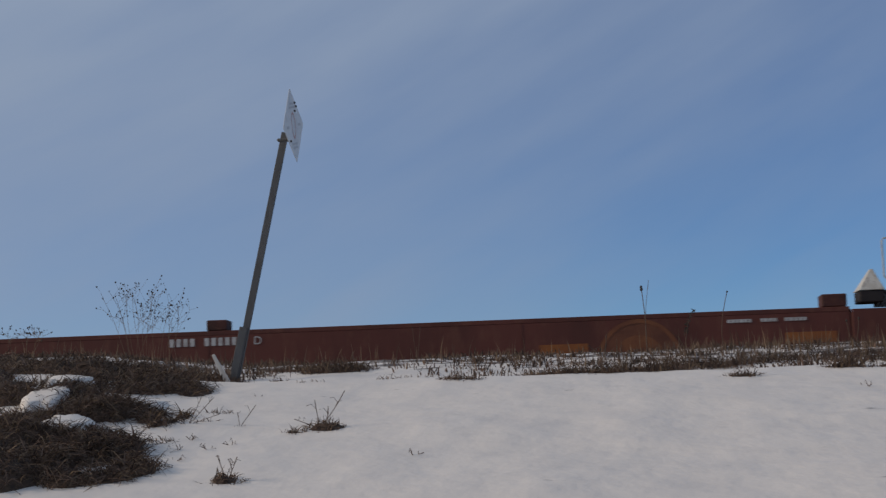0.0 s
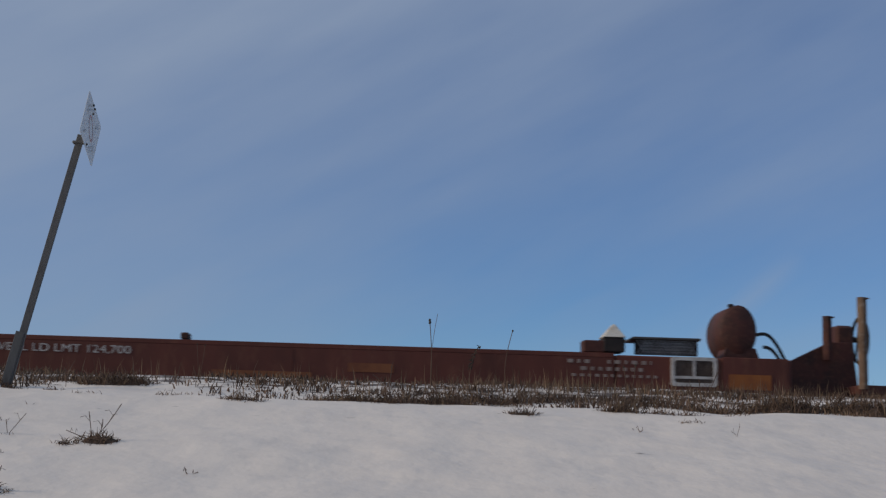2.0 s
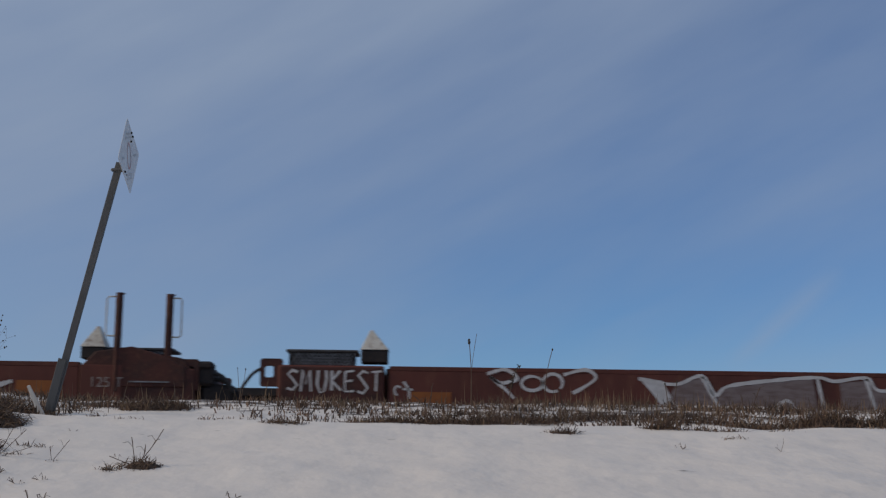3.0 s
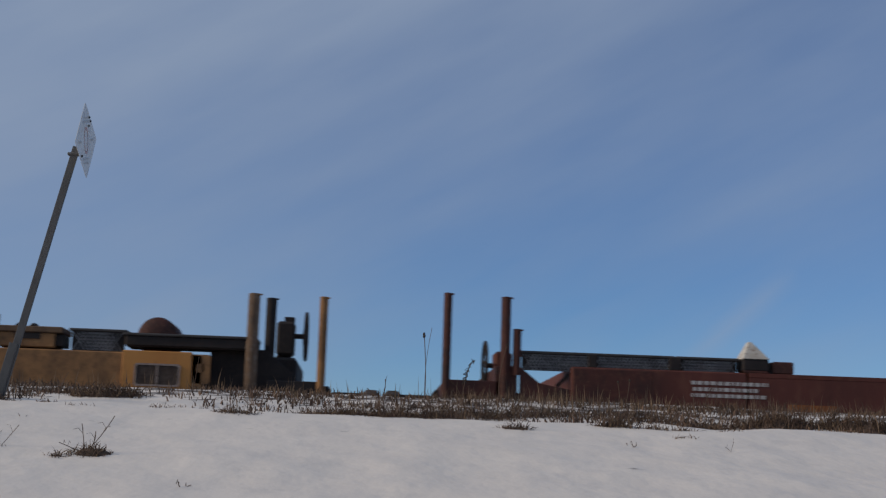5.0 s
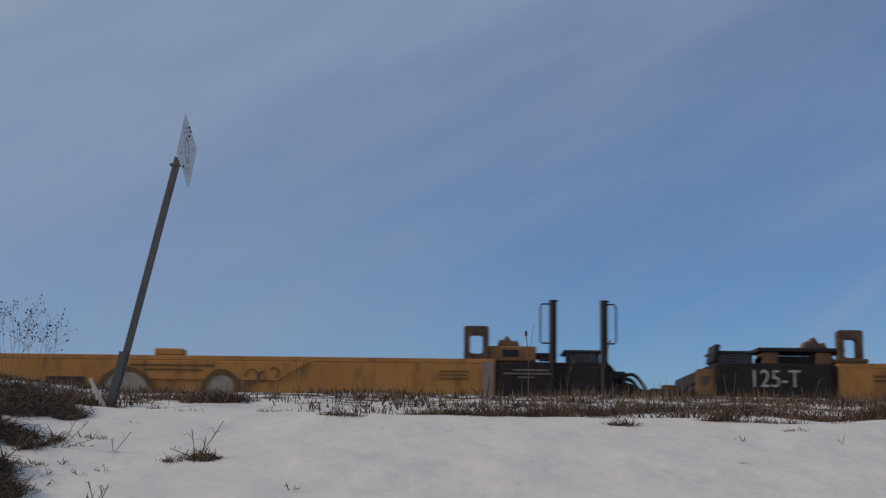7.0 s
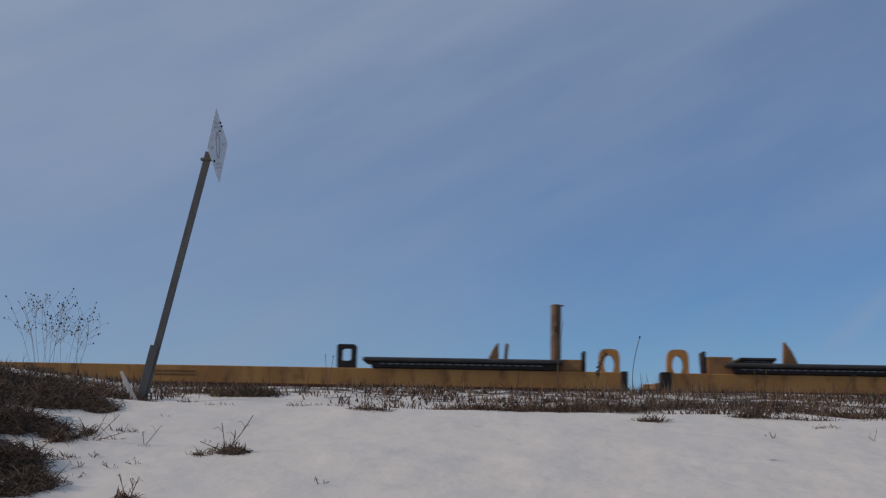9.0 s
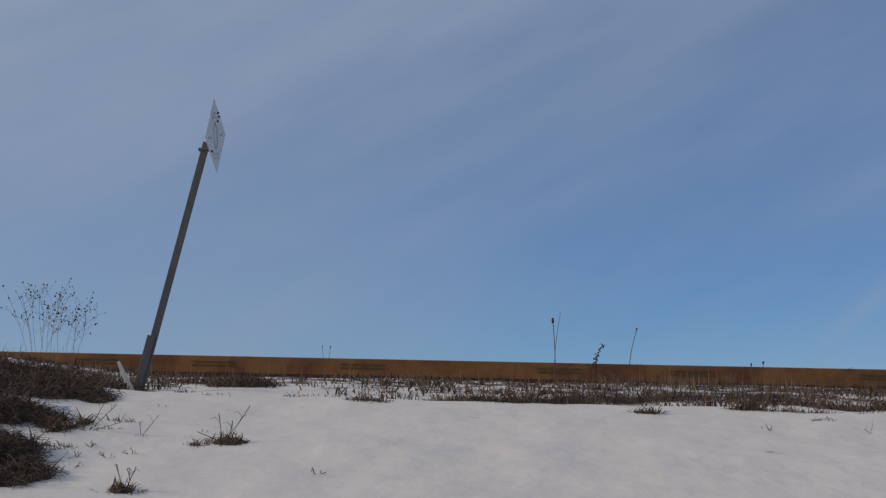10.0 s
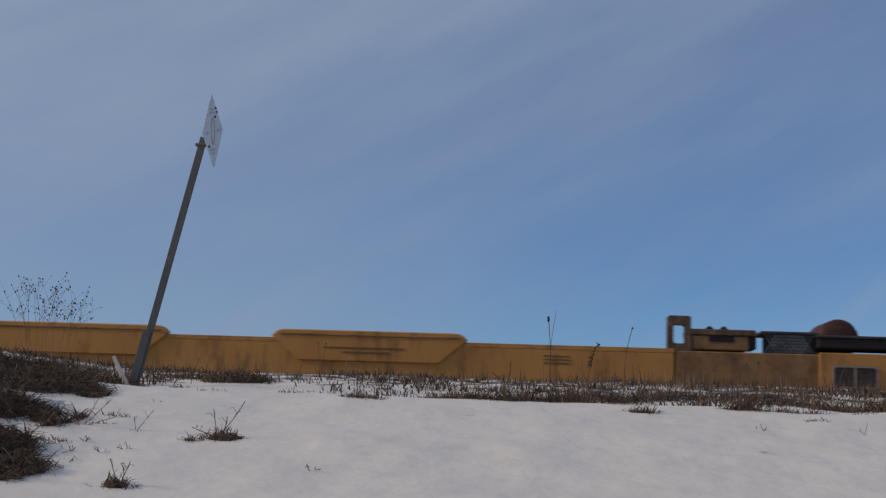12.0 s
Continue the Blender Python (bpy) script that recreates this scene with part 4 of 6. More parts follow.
def yellow_joint_right(u, L, post_on=0.0):
    X = lambda r: L - r
    end_sill(u, X(1.86), X(0.66), 0.70, TOP - 0.03, BLACK)
    panel = part("side_panel", boxed(X(1.81), X(1.22), -HALF - 0.02, -HALF, 0.72, TOP - 0.03, bevel=0.006), BLACK, u, "black truck cover panel")
    bars("notice", [(X(1.68), X(1.28), 1.09, 1.11), (X(1.78), X(1.24), 1.05, 1.07), (X(1.62), X(1.45), 1.01, 1.03)], -HALF - 0.022, LETTER_DIM, panel, 0.012, 9)
    part("faded_patch", boxed(X(2.02), X(1.90), -HALF - 0.004, -HALF + 0.001, 0.80, TOP - 0.03, bevel=0), LETTER_DIM, u)
    yellow_frame(u, X(2.23), X(1.95))
    part("guide_box", boxed(X(1.95), X(1.42), -HALF + 0.03, -HALF + 0.5, TOP - 0.02, 1.37, bevel=0.012), YELLOW_DIRTY, u)
    # black block slightly proud of the box, painted as a recess's shade
    part("box_recess", boxed(X(1.80), X(1.62), -HALF + 0.022, -HALF + 0.1, 1.25, 1.33, bevel=0), BLACK, u)
    part("latch", prism([(X(1.86), 1.37), (X(1.60), 1.37), (X(1.63), 1.44), (X(1.69), 1.43), (X(1.75), 1.50), (X(1.79), 1.44), (X(1.83), 1.45)], -HALF + 0.1, -HALF + 0.3, 0.005), YELLOW_DIRTY, u)
    grating(u, X(1.42), X(1.22), TOP - 0.01, 1.30, -HALF + 0.06)
    grating(u, X(1.12), X(0.68), TOP - 0.06, 1.335, -HALF + 0.03)
    part("truck_cover", boxed(X(1.10), X(0.70), -HALF - 0.01, -HALF + 0.3, 0.76, TOP - 0.06, bevel=0.03), BLACK, u)
    hand_post(u, X(1.24 - post_on), 0.85, 1.89, -HALF - 0.035, BLACK, -1)
    hand_post(u, X(0.67 - post_on), 0.85, 1.89, -HALF - 0.035, BLACK, 1)
    sill_with_opening(u, X(0.42), -1, BLACK, 0.86, 1.10, 0.22)
    part("air_hose", tube(arc(X(0.42), 1.02, X(0.24), 0.82, 0.06, -HALF + 0.1), 0.022), RUBBER, u)
    part("joint_casting", boxed(X(0.60), X(0.05), -0.55, 0.55, 0.70, 0.95, bevel=0.05), BLACK, u)
    part("end_slope", prism([(X(0.70), 0.76), (X(0.70), 1.22), (X(0.60), 1.20), (X(0.43), 1.0), (X(0.30), 0.95), (X(0.20), 0.90), (X(0.20), 0.80)], -HALF + 0.14, -HALF + 0.2, 0.012), BLACK, u)
    part("air_hose", tube(arc(X(0.50), 0.98, X(0.16), 0.84, 0.16, -HALF + 0.12), 0.02), RUBBER, u)


def yellow_coupler_right(u, L):
    X = lambda r: L - r
    end_sill(u, X(4.45), X(2.0), 0.70, TOP - 0.02, YELLOW_DIRTY)
    part("side_panel", boxed(X(2.88), X(2.12), -HALF - 0.03, -HALF, 0.74, TOP + 0.0, bevel=0.01), YELLOW, u)
    f = part("placard_frame", rect_ring(X(2.74), X(2.24), 0.83, 1.08, X(2.72), X(2.26), 0.85, 1.06, -HALF - 0.05, -HALF - 0.028), LETTER_DIM, u, "white framed notice board")
    part("placard", boxed(X(2.72), X(2.26), -HALF - 0.042, -HALF - 0.031, 0.85, 1.06, bevel=0), PLACARD, f)
    part("placard_bar", boxed(X(2.50), X(2.48), -HALF - 0.048, -HALF - 0.04, 0.85, 1.06, bevel=0), LETTER_DIM, f)
    part("lug", rect_ring(X(2.14), X(1.92), 0.88, 1.20, X(2.07), X(1.98), 1.0, 1.10, -HALF + 0.0, -HALF + 0.06), YELLOW_DIRTY, u)
    yellow_frame(u, X(4.54), X(4.28))
    part("guide_box", boxed(X(4.26), X(3.64), -HALF + 0.03, -HALF + 0.5, TOP + 0.0, 1.38, bevel=0.012), YELLOW_DIRTY, u)
    part("box_cover", boxed(X(4.30), X(3.56), -HALF + 0.01, -HALF + 0.52, 1.382, 1.45, bevel=0.01), FRAME_RUST, u)
    # recess shade as black blocks: one on the face, one under the cover
    part("box_recess", boxed(X(4.08), X(3.80), -HALF + 0.022, -HALF + 0.1, 1.31, 1.375, bevel=0), BLACK, u)
    part("box_recess", boxed(X(3.64), X(3.55), -HALF + 0.06, -HALF + 0.4, TOP + 0.02, 1.37), BLACK, u)
    for r in (4.12, 3.96):
        part("latch", prism([(X(r), 1.45), (X(r - 0.12), 1.45), (X(r - 0.06), 1.50)], -HALF + 0.1, -HALF + 0.25, 0.01), BLACK, u)
    grating(u, X(3.50), X(2.86), TOP - 0.01, 1.45, -HALF + 0.06)
    part("deck_beam", boxed(X(2.88), X(1.42), -HALF + 0.05, -HALF + 0.5, 1.27, 1.40, bevel=0.02), BLACK, u)
    grating(u, X(2.9), X(1.42), 1.38, 1.42, -HALF + 0.03, every=0.2)
    part("air_tank", drum(X(2.57), -HALF + 0.35, -HALF + 0.95, 1.41, 0.225), RED_DARK, u, "dark air tank under the walkway", smooth=True)
    part("bolster", boxed(X(2.0), X(1.0), -0.9, 0.9, 0.66, 1.25, bevel=0.03), BLACK, u)
    part("gusset", prism([(X(1.95), 0.78), (X(1.95), 1.26), (X(1.35), 1.30), (X(1.02), 1.05), (X(1.02), 0.78)], -HALF + 0.25, -HALF + 0.3), BLACK, u)
    part("crossover_step", boxed(X(1.30), X(0.70), -HALF + 0.05, HALF - 0.05, 0.84, 0.95, bevel=0.01), BLACK, u)
    hand_post(u, X(0.70), 0.75, 1.90, -HALF - 0.02, YELLOW_DIRTY, 0, 0.085)
    hand_post(u, X(1.48), 0.80, 1.91, -HALF - 0.02, POST_BROWN, 0, 0.12)
    hand_post(u, X(1.32), 1.20, 1.93, -0.95, BLACK, 0, 0.11)
    brake_stand(u, X(1.14), 1.53, 1, BLACK)
    part("brake_cap", boxed(X(1.18), X(1.06), -0.62, -0.5, 1.67, 1.75), BLACK, u)
    coupler(u, X(0.62), 1)
    truck(u, X(2.6), YELLOW)


def yellow_coupler_left(u, L):
    """Rear end of a yellow car; the same parts as its front, the other way round."""
    end_sill(u, 2.0, 4.45, 0.70, TOP - 0.02, YELLOW_DIRTY)
    part("side_panel", boxed(2.12, 2.88, -HALF - 0.03, -HALF, 0.74, TOP, bevel=0.01), YELLOW, u)
    yellow_frame(u, 4.28, 4.54)
    part("guide_box", boxed(3.74, 4.26, -HALF + 0.03, -HALF + 0.5, TOP, 1.42, bevel=0.012), YELLOW_DIRTY, u)
    grating(u, 1.5, 3.50, TOP - 0.01, 1.45, -HALF + 0.06)
    part("bolster", boxed(1.0, 2.0, -0.9, 0.9, 0.66, 1.25, bevel=0.03), BLACK, u)
    part("crossover_step", boxed(0.70, 1.30, -HALF + 0.05, HALF - 0.05, 0.84, 0.95, bevel=0.01), BLACK, u)
    hand_post(u, 0.70, 0.75, 1.90, -HALF - 0.02, YELLOW_DIRTY, 0, 0.085)
    hand_post(u, 1.48, 0.80, 1.91, -HALF - 0.02, YELLOW_DIRTY, 0, 0.11)
    coupler(u, 0.62, -1)
    truck(u, 2.6, YELLOW)


def hump(u, x0, x1, mat=None):
    """A raised stretch of the side with a bevelled panel below it."""
    for s in (-1, 1):
        y0, y1 = (-HALF - 0.03, -HALF + 0.06) if s < 0 else (HALF - 0.06, HALF + 0.03)
        h = part("raised_side", prism([(x0, TOP + 0.02), (x0 + 0.06, TOP + 0.075), (x0 + 0.12, TOP + 0.095), (x1 - 0.12, TOP + 0.095), (x1 - 0.06, TOP + 0.075), (x1, TOP + 0.02), (x1 - 0.32, TOP - 0.25), (x0 + 0.32, TOP - 0.25)], y0, y1, 0.012), YELLOW, u)
        part("hump_rail", boxed(x0 + 0.10, x1 - 0.10, y0 - 0.012, y1, TOP + 0.03, TOP + 0.05, bevel=0.004), YELLOW_DIRTY, h)


def unit_base(name, label, s_left, category, group):
    u = tagged(new(name), label, category, group)
    units.append((u, s_left))
    return u


def red_unit(s_left, L, left, right, style, rear_on=0.0):
    u = unit_base("well_car", "empty rust-red steel well car " + style[0], s_left, "railway car", "train")
    a, b = (1.56 if left == "joint" else 4.12), (L - 1.88 if right == "joint" else L - 4.12)
    well_body(u, L, a, b, RED, RED_DARK)
    body = set(u.children)
    (red_joint_left if left == "joint" else red_coupler_left)(u, L, *([style[1]] if left == "joint" else []))
    for o in set(u.children) - body:
        o.location.x += rear_on
    (red_joint_right if right == "joint" else red_coupler_right)(u, L, *([not style[1], *style[2:]] if right == "joint" else []))
    if left == "joint":
        truck(u, 0.0, RED)
    return u, a, b


def yellow_unit(s_left, L, left, right, text, mark_x=0.93, rear_on=0.0, post_on=0.0, front_on=0.0):
    u = unit_base("well_car", "empty weathered yellow steel well car " + text, s_left, "railway car", "train")
    a, b = (1.92 if left == "joint" else 4.47), (L - 1.88 + front_on if right == "joint" else L - 4.47)
    well_body(u, L, a, b, YELLOW, YELLOW_DIRTY)
    body = set(u.children)
    (yellow_joint_left if left == "joint" else yellow_coupler_left)(u, L, *([mark_x] if left == "joint" else []))
    for o in set(u.children) - body:
        o.location.x += rear_on
    rear = set(u.children)
    (yellow_joint_right if right == "joint" else yellow_coupler_right)(u, L, *([post_on] if right == "joint" else []))
    for o in set(u.children) - rear:
        o.location.x += front_on
    if left == "joint":
        truck(u, 0.0, YELLOW)
    return u, a, b


# ---- spine cars ----
SPINE_HALF, SPINE_TOP = 1.10, 1.065


def spine_unit(s_left, L, left, right, text, paint=None):
    paint = paint or SPINE_PAINT
    u = unit_base("spine_car", "empty weathered yellow steel spine car " + text, s_left, "railway car", "train")
    H, T = SPINE_HALF, SPINE_TOP
    X = lambda r: L - r
    a, b = (0.17 if left == "joint" else 0.75), X(0.53 if right != "plain" else 0.28)
    for s in (-1, 1):
        y0, y1 = (-H, -H + 0.16) if s < 0 else (H - 0.16, H)
        beam = part("side_beam", boxed(a, b, y0, y1, T - 0.20, T, bevel=0.008), paint, u)
        part("beam_flange", boxed(a, b, y0 - 0.015, y1 + 0.015, T - 0.235, T - 0.202, bevel=0.004), RED_DARK, beam)
        x, i = a + 2.9, 0
        rng = random.Random(int(-s_left))
        while x < b - 3 and s < 0:
            w = rng.uniform(0.35, 0.8)
            if rng.random() < (0.12 if paint is RUSTY else 0.42):
                part("fresh_patch", boxed(x, x + w, y0 - 0.004, y0 + 0.001, T - rng.uniform(0.15, 0.19), T - rng.uniform(0.015, 0.05), bevel=0), YELLOW_FRESH, beam)
            elif rng.random() < 0.3 and paint is not RUSTY:
                part("faded_patch", boxed(x, x + 0.16, y0 - 0.004, y0 + 0.001, T - 0.19, T - 0.015, bevel=0), LETTER_DIM, beam)
            else:
                bars("notice", [(x, x + 0.5, T - 0.08, T - 0.06), (x, x + 0.5, T - 0.12, T - 0.10)], y0 - 0.001, LETTER_DARK, beam, 0.012, i)
            x += rng.uniform(1.0, 2.4)
            i += 1
    part("centre_sill", boxed(a, b, -0.28, 0.28, 0.50, T - 0.06, bevel=0.02), YELLOW_DIRTY, u)
    for i in range(9):
        x = a + 0.6 + (b - a - 1.2) * i / 8
        part("cross_bearer", boxed(x - 0.1, x + 0.1, -H + 0.17, H - 0.17, 0.72, T - 0.03, bevel=0.01), YELLOW_DIRTY, u)
    def lug(x0, x1, z1, y):
        part("lug", arch_ring(x0, x1, T - 0.16, z1, y - 0.045, y + 0.045), YELLOW, u, "upright yellow lug with an oval eye")
    def guide(x0, x1, z1=1.335):
        part("guide_frame", rect_ring(x0, x1, T - 0.01, z1, x0 + 0.055, x1 - 0.055, T + 0.08, z1 - 0.045, -H + 0.01, -H + 0.13), BLACK, u, "black upright guide frame")
    def slab(x0, x1):
        g = part("platform", boxed(x0, x1, -H - 0.05, -H + 0.5, T + 0.075, T + 0.125, bevel=0.015), SLAB, u, "grey steel wheel platform")
        part("platform_edge", boxed(x0 + 0.10, x1 - 0.06, -H - 0.02, -H + 0.4, T + 0.004, T + 0.073, bevel=0.01), BLACK, g)
        bm = bmesh.new()
        x = x0 + 0.2
        while x < x1 - 0.25:
            block(bm, x, x + 0.06, -H - 0.026, -H - 0.018, T + 0.045, T + 0.058, bevel=0)
            x += 0.085
        part("tread_slots", bm, GRATING, g)
    def fin(x0, x1, z1, flip):
        k = x1 - x0
        side = [(0.0, T), (k, T), (0.80 * k, T + 0.40 * (z1 - T)), (0.52 * k, T + 0.72 * (z1 - T)), (0.16 * k, z1), (0.06 * k, z1)]
        part("guide_fin", prism([(x0 + x, z) if flip else (x1 - x, z) for x, z in side], -H + 0.05, -H + 0.10), YELLOW_DIRTY, u)
    # rear end
    if left == "joint":
        lug(0.22, 0.47, 1.335, -H + 0.06)
        part("thin_plate", boxed(0.63, 0.67, -H + 0.03, -H + 0.3, T + 0.0, 1.32, tilt=-4), BLACK, u)
        part("lock_box", boxed(0.675, 0.97, -H + 0.02, -H + 0.4, T - 0.01, 1.26, bevel=0.012), YELLOW_DIRTY, u)
        slab(0.86, 3.05)
        grating(u, 1.06, 1.48, T + 0.126, T + 0.20, -H + 0.12)
        fin(1.53, 1.74, 1.44, True)
        guide(3.14, 3.37)
        part("joint_casting", boxed(-0.05, 0.35, -0.4, 0.4, 0.60, 0.92, bevel=0.04), BLACK, u)
        part("end_plate", boxed(0.15, 0.27, -H - 0.01, -H + 0.2, 0.76, T + 0.01), BLACK, u)
        truck(u, 0.0, YELLOW)
    else:
        part("walkway_box", boxed(0.92, 1.56, -H + 0.03, -H + 0.5, T + 0.0, 1.10, bevel=0.01), YELLOW_DIRTY, u)
        grating(u, 0.96, 1.54, 1.11, 1.19, -H + 0.05, every=0.2)
        hand_post(u, 0.97, T - 0.05, 1.79, -H - 0.02, POST_BROWN, -1, 0.11)
        hand_post(u, 1.56, T - 0.05, 1.78, -H - 0.02, POST_BROWN, 0, 0.10)
        part("grab_iron", tube([(1.60, -H + 0.05, 1.20), (1.68, -H + 0.05, 1.20), (1.76, -H + 0.05, 1.09), (1.76, -H + 0.05, T)], 0.012, 6), BLACK, u)
        lug(2.40, 2.64, 1.30, -H + 0.06)
        hb = part("hitch_box", boxed(3.55, 4.12, -H + 0.02, -H + 0.5, T + 0.07, 1.45, bevel=0.03), YELLOW, u, "large yellow hitch box")
        part("hitch_base", boxed(3.56, 4.2, -H + 0.0, -H + 0.55, T + 0.0, T + 0.068), BLACK, hb)
        for i in range(4):
            part("bolt", boxed(3.62 + i * 0.12, 3.66 + i * 0.12, -H + 0.008, -H + 0.03, 1.17, 1.21, bevel=0.01), BLACK, hb)
        fin(4.22, 4.44, 1.39, True)
        part("small_deck", boxed(4.36, 4.62, -H + 0.02, -H + 0.4, T + 0.0, T + 0.06), BLACK, u)
        coupler(u, 0.62, -1)
        truck(u, 2.3, YELLOW)
    # front end
    if right == "tank" or right == "short":
        if right == "tank":
            guide(X(3.62), X(3.40))
            slab(X(3.38), X(1.20))
            part("guide_hook", tube(arc(X(1.76), T + 0.12, X(1.66), T + 0.15, 0.24, -H + 0.1, 8), 0.014), YELLOW_DIRTY, u)
        else:
            part("small_deck", boxed(X(2.29), X(2.10), -H + 0.02, -H + 0.4, T + 0.0, T + 0.07), BLACK, u)
            part("platform_stub", boxed(X(1.78), X(1.28), -H + 0.0, -H + 0.5, T + 0.0, T + 0.13, bevel=0.02), BLACK, u)
        fx = 1.96
        fin(X(fx), X(fx - 0.20), 1.41, False)
        grating(u, X(1.74), X(1.24 if right == "tank" else 1.30), T + 0.13, T + 0.19, -H + 0.1)
        px = 1.20 if right == "tank" else 1.27
        hand_post(u, X(px), T, 1.83, -H + 0.0, POST_BROWN, 0, 0.10)
        dx = 0.0 if right == "tank" else 0.16
        part("air_tank", drum(X(0.84 + dx), -H + 0.16, -H + 0.85, 1.29, 0.245), YELLOW_DIRTY, u, "yellow air tank with domed end", smooth=True)
        part("tank_strap", boxed(X(0.90 + dx), X(0.84 + dx), -H + 0.08, -H + 0.14, T + 0.0, 1.52), YELLOW_DIRTY, u)
        part("lug", arch_ring(X(0.80 + dx), X(0.54 + dx), T - 0.12, 1.30, -H - 0.03, -H + 0.04, 0.42), YELLOW, u)
        c = X(0.84 + dx)
        part("tank_cover", prism([(c + 0.10, 1.525), (c + 0.20, 1.45), (c + 0.36, 1.26), (c + 0.44, T), (c + 0.12, T)], -H + 0.20, -H + 0.75, 0.015), RUSTY, u, "rusty sloped cover behind the air tank")
        part("end_slope", prism([(X(0.62), T + 0.13), (X(0.50), T + 0.06), (X(0.28), T + 0.03), (X(0.12), 0.96), (X(0.12), 0.80), (X(0.62), 0.80)], -H + 0.14, -H + 0.2, 0.012), BLACK, u)
        part("grab_iron", tube([(X(0.64), -H + 0.12, 1.24), (X(0.52), -H + 0.12, 1.275), (X(0.42), -H + 0.12, 1.265), (X(0.34), -H + 0.12, 1.20), (X(0.28), -H + 0.12, 1.08), (X(0.26), -H + 0.12, 0.95)], 0.022, 8), BLACK, u)
        part("end_step", boxed(X(0.52), X(0.26), -H + 0.05, -H + 0.5, 0.78, T + 0.0), BLACK, u)
        part("valve", boxed(X(0.29), X(0.25), -H + 0.16, -H + 0.24, 1.08, 1.30), BLACK, u)
    else:
        guide(X(3.54), X(3.32))
        slab(X(3.24), X(0.96))
        fin(X(1.84), X(1.68), 1.38, False)
        part("guide_hook", boxed(X(1.62), X(1.58), -H + 0.1, -H + 0.16, T + 0.12, 1.38, tilt=5), YELLOW_DIRTY, u)
        hand_post(u, X(1.04), T + 0.0, 1.83, -H + 0.0, POST_BROWN, 0, 0.11)
        part("lock_box", boxed(X(0.98), X(0.74), -H + 0.02, -H + 0.4, T + 0.0, 1.20, bevel=0.012), YELLOW_DIRTY, u)
        part("thin_plate", boxed(X(0.735), X(0.695), -H + 0.03, -H + 0.3, T + 0.0, 1.30), BLACK, u)
        lug(X(0.55), X(0.31), 1.33, -H + 0.06)
        part("end_plate", boxed(X(0.30), X(0.22), -H - 0.01, -H + 0.2, 0.76, T + 0.01), BLACK, u)
    part("joint_casting", boxed(X(0.5), X(0.05), -0.4, 0.4, 0.58, 0.9, bevel=0.04), BLACK, u)
    return u


# ---- the train's units, front to rear ----
first = [red_unit(-12.99, 17.75, "joint", "joint", ("with a round faded emblem", True)),
         red_unit(-30.75, 17.75, "joint", "joint", ("with a faded emblem and white stencils", True, 0.10, 0.19), 0.03),
         red_unit(-51.15, 20.40, "coupler", "joint", ("with a long walkway at its end", True, 0.0, 0.17))]
second = [red_unit(-71.25, 20.10, "joint", "coupler", ("with air tank and hand brake", False), 0.07),
          red_unit(-88.80, 17.55, "joint", "joint", ("sprayed with white graffiti", False, 0.0, 0.12), -0.05),
          red_unit(-106.50, 17.70, "joint", "joint", ("sprayed with white and grey graffiti", False, 0.12, 0.11)),
          red_unit(-124.30, 17.80, "joint", "joint", ("with white stencils", False)),
          red_unit(-144.79, 20.49, "coupler", "joint", ("with a long walkway at its end", False))]
third = [yellow_unit(-164.95, 20.16, "joint", "coupler", "with raised side panels"),
         yellow_unit(-182.87, 18.05, "joint", "joint", "with dark scrawled graffiti", front_on=-0.16),
         yellow_unit(-200.82, 17.95, "joint", "joint", "with dark and white graffiti", post_on=0.09),
         yellow_unit(-218.72, 17.90, "joint", "joint", "with sparse graffiti", 0.795, -0.075),
         yellow_unit(-238.76, 20.08, "coupler", "joint", "with plain sides")]
fourth = [spine_unit(-259.3, 20.5, "joint", "plain", "with fresh yellow patches"),
          spine_unit(-279.80, 20.5, "joint", "plain", "with worn sides"),
          spine_unit(-300.60, 20.8, "joint", "tank", "with rusted sides", RUSTY),
          spine_unit(-321.06, 20.46, "joint", "plain", "with worn platforms"),
          spine_unit(-341.55, 20.49, "coupler", "short", "with a large hitch box")]
fifth = [yellow_unit(-361.60, 20.11, "joint", "coupler", "with raised side panels")]
for u, L in ((third[0][0], 20.16), (fifth[0][0], 20.05)):
    for r0, r1 in ((15.95, 13.70), (12.40, 10.05), (8.90, 6.70)):
        hump(u, L - r0, L - r1)


def motions():
    """Every unit rolls along the track at the same even speed."""
    for u, s in units:
        walk(u, [(t, pose(s + SPEED * t, TRACK_Y, RAIL_Z)) for t in (0.0, 3.0, 6.0, 9.0, 12.0)])


# ---- details ----
SIDE = -HALF - 0.003


def mid_block(u, x0, x1, z1=1.345, mat=None):
    part("stop_block", boxed(x0, x1, -HALF + 0.005, -HALF + 0.24, TOP + 0.002, z1, bevel=0.012), mat or RED_DARK, u)


def patch(u, x0, x1, z0, z1, mat, name="reflector_patch"):
    part(name, boxed(x0, x1, SIDE - 0.002, SIDE + 0.004, z0, z1, bevel=0), mat, u)


EMBLEM = material("faded_emblem", (0.21, 0.075, 0.030), 0.65, second=(0.12, 0.035, 0.02), scale=6, amount=0.7)

EMBLEM_WORN = material("worn_emblem", (0.165, 0.058, 0.028), 0.65, second=(0.10, 0.034, 0.02), scale=5, amount=0.8)


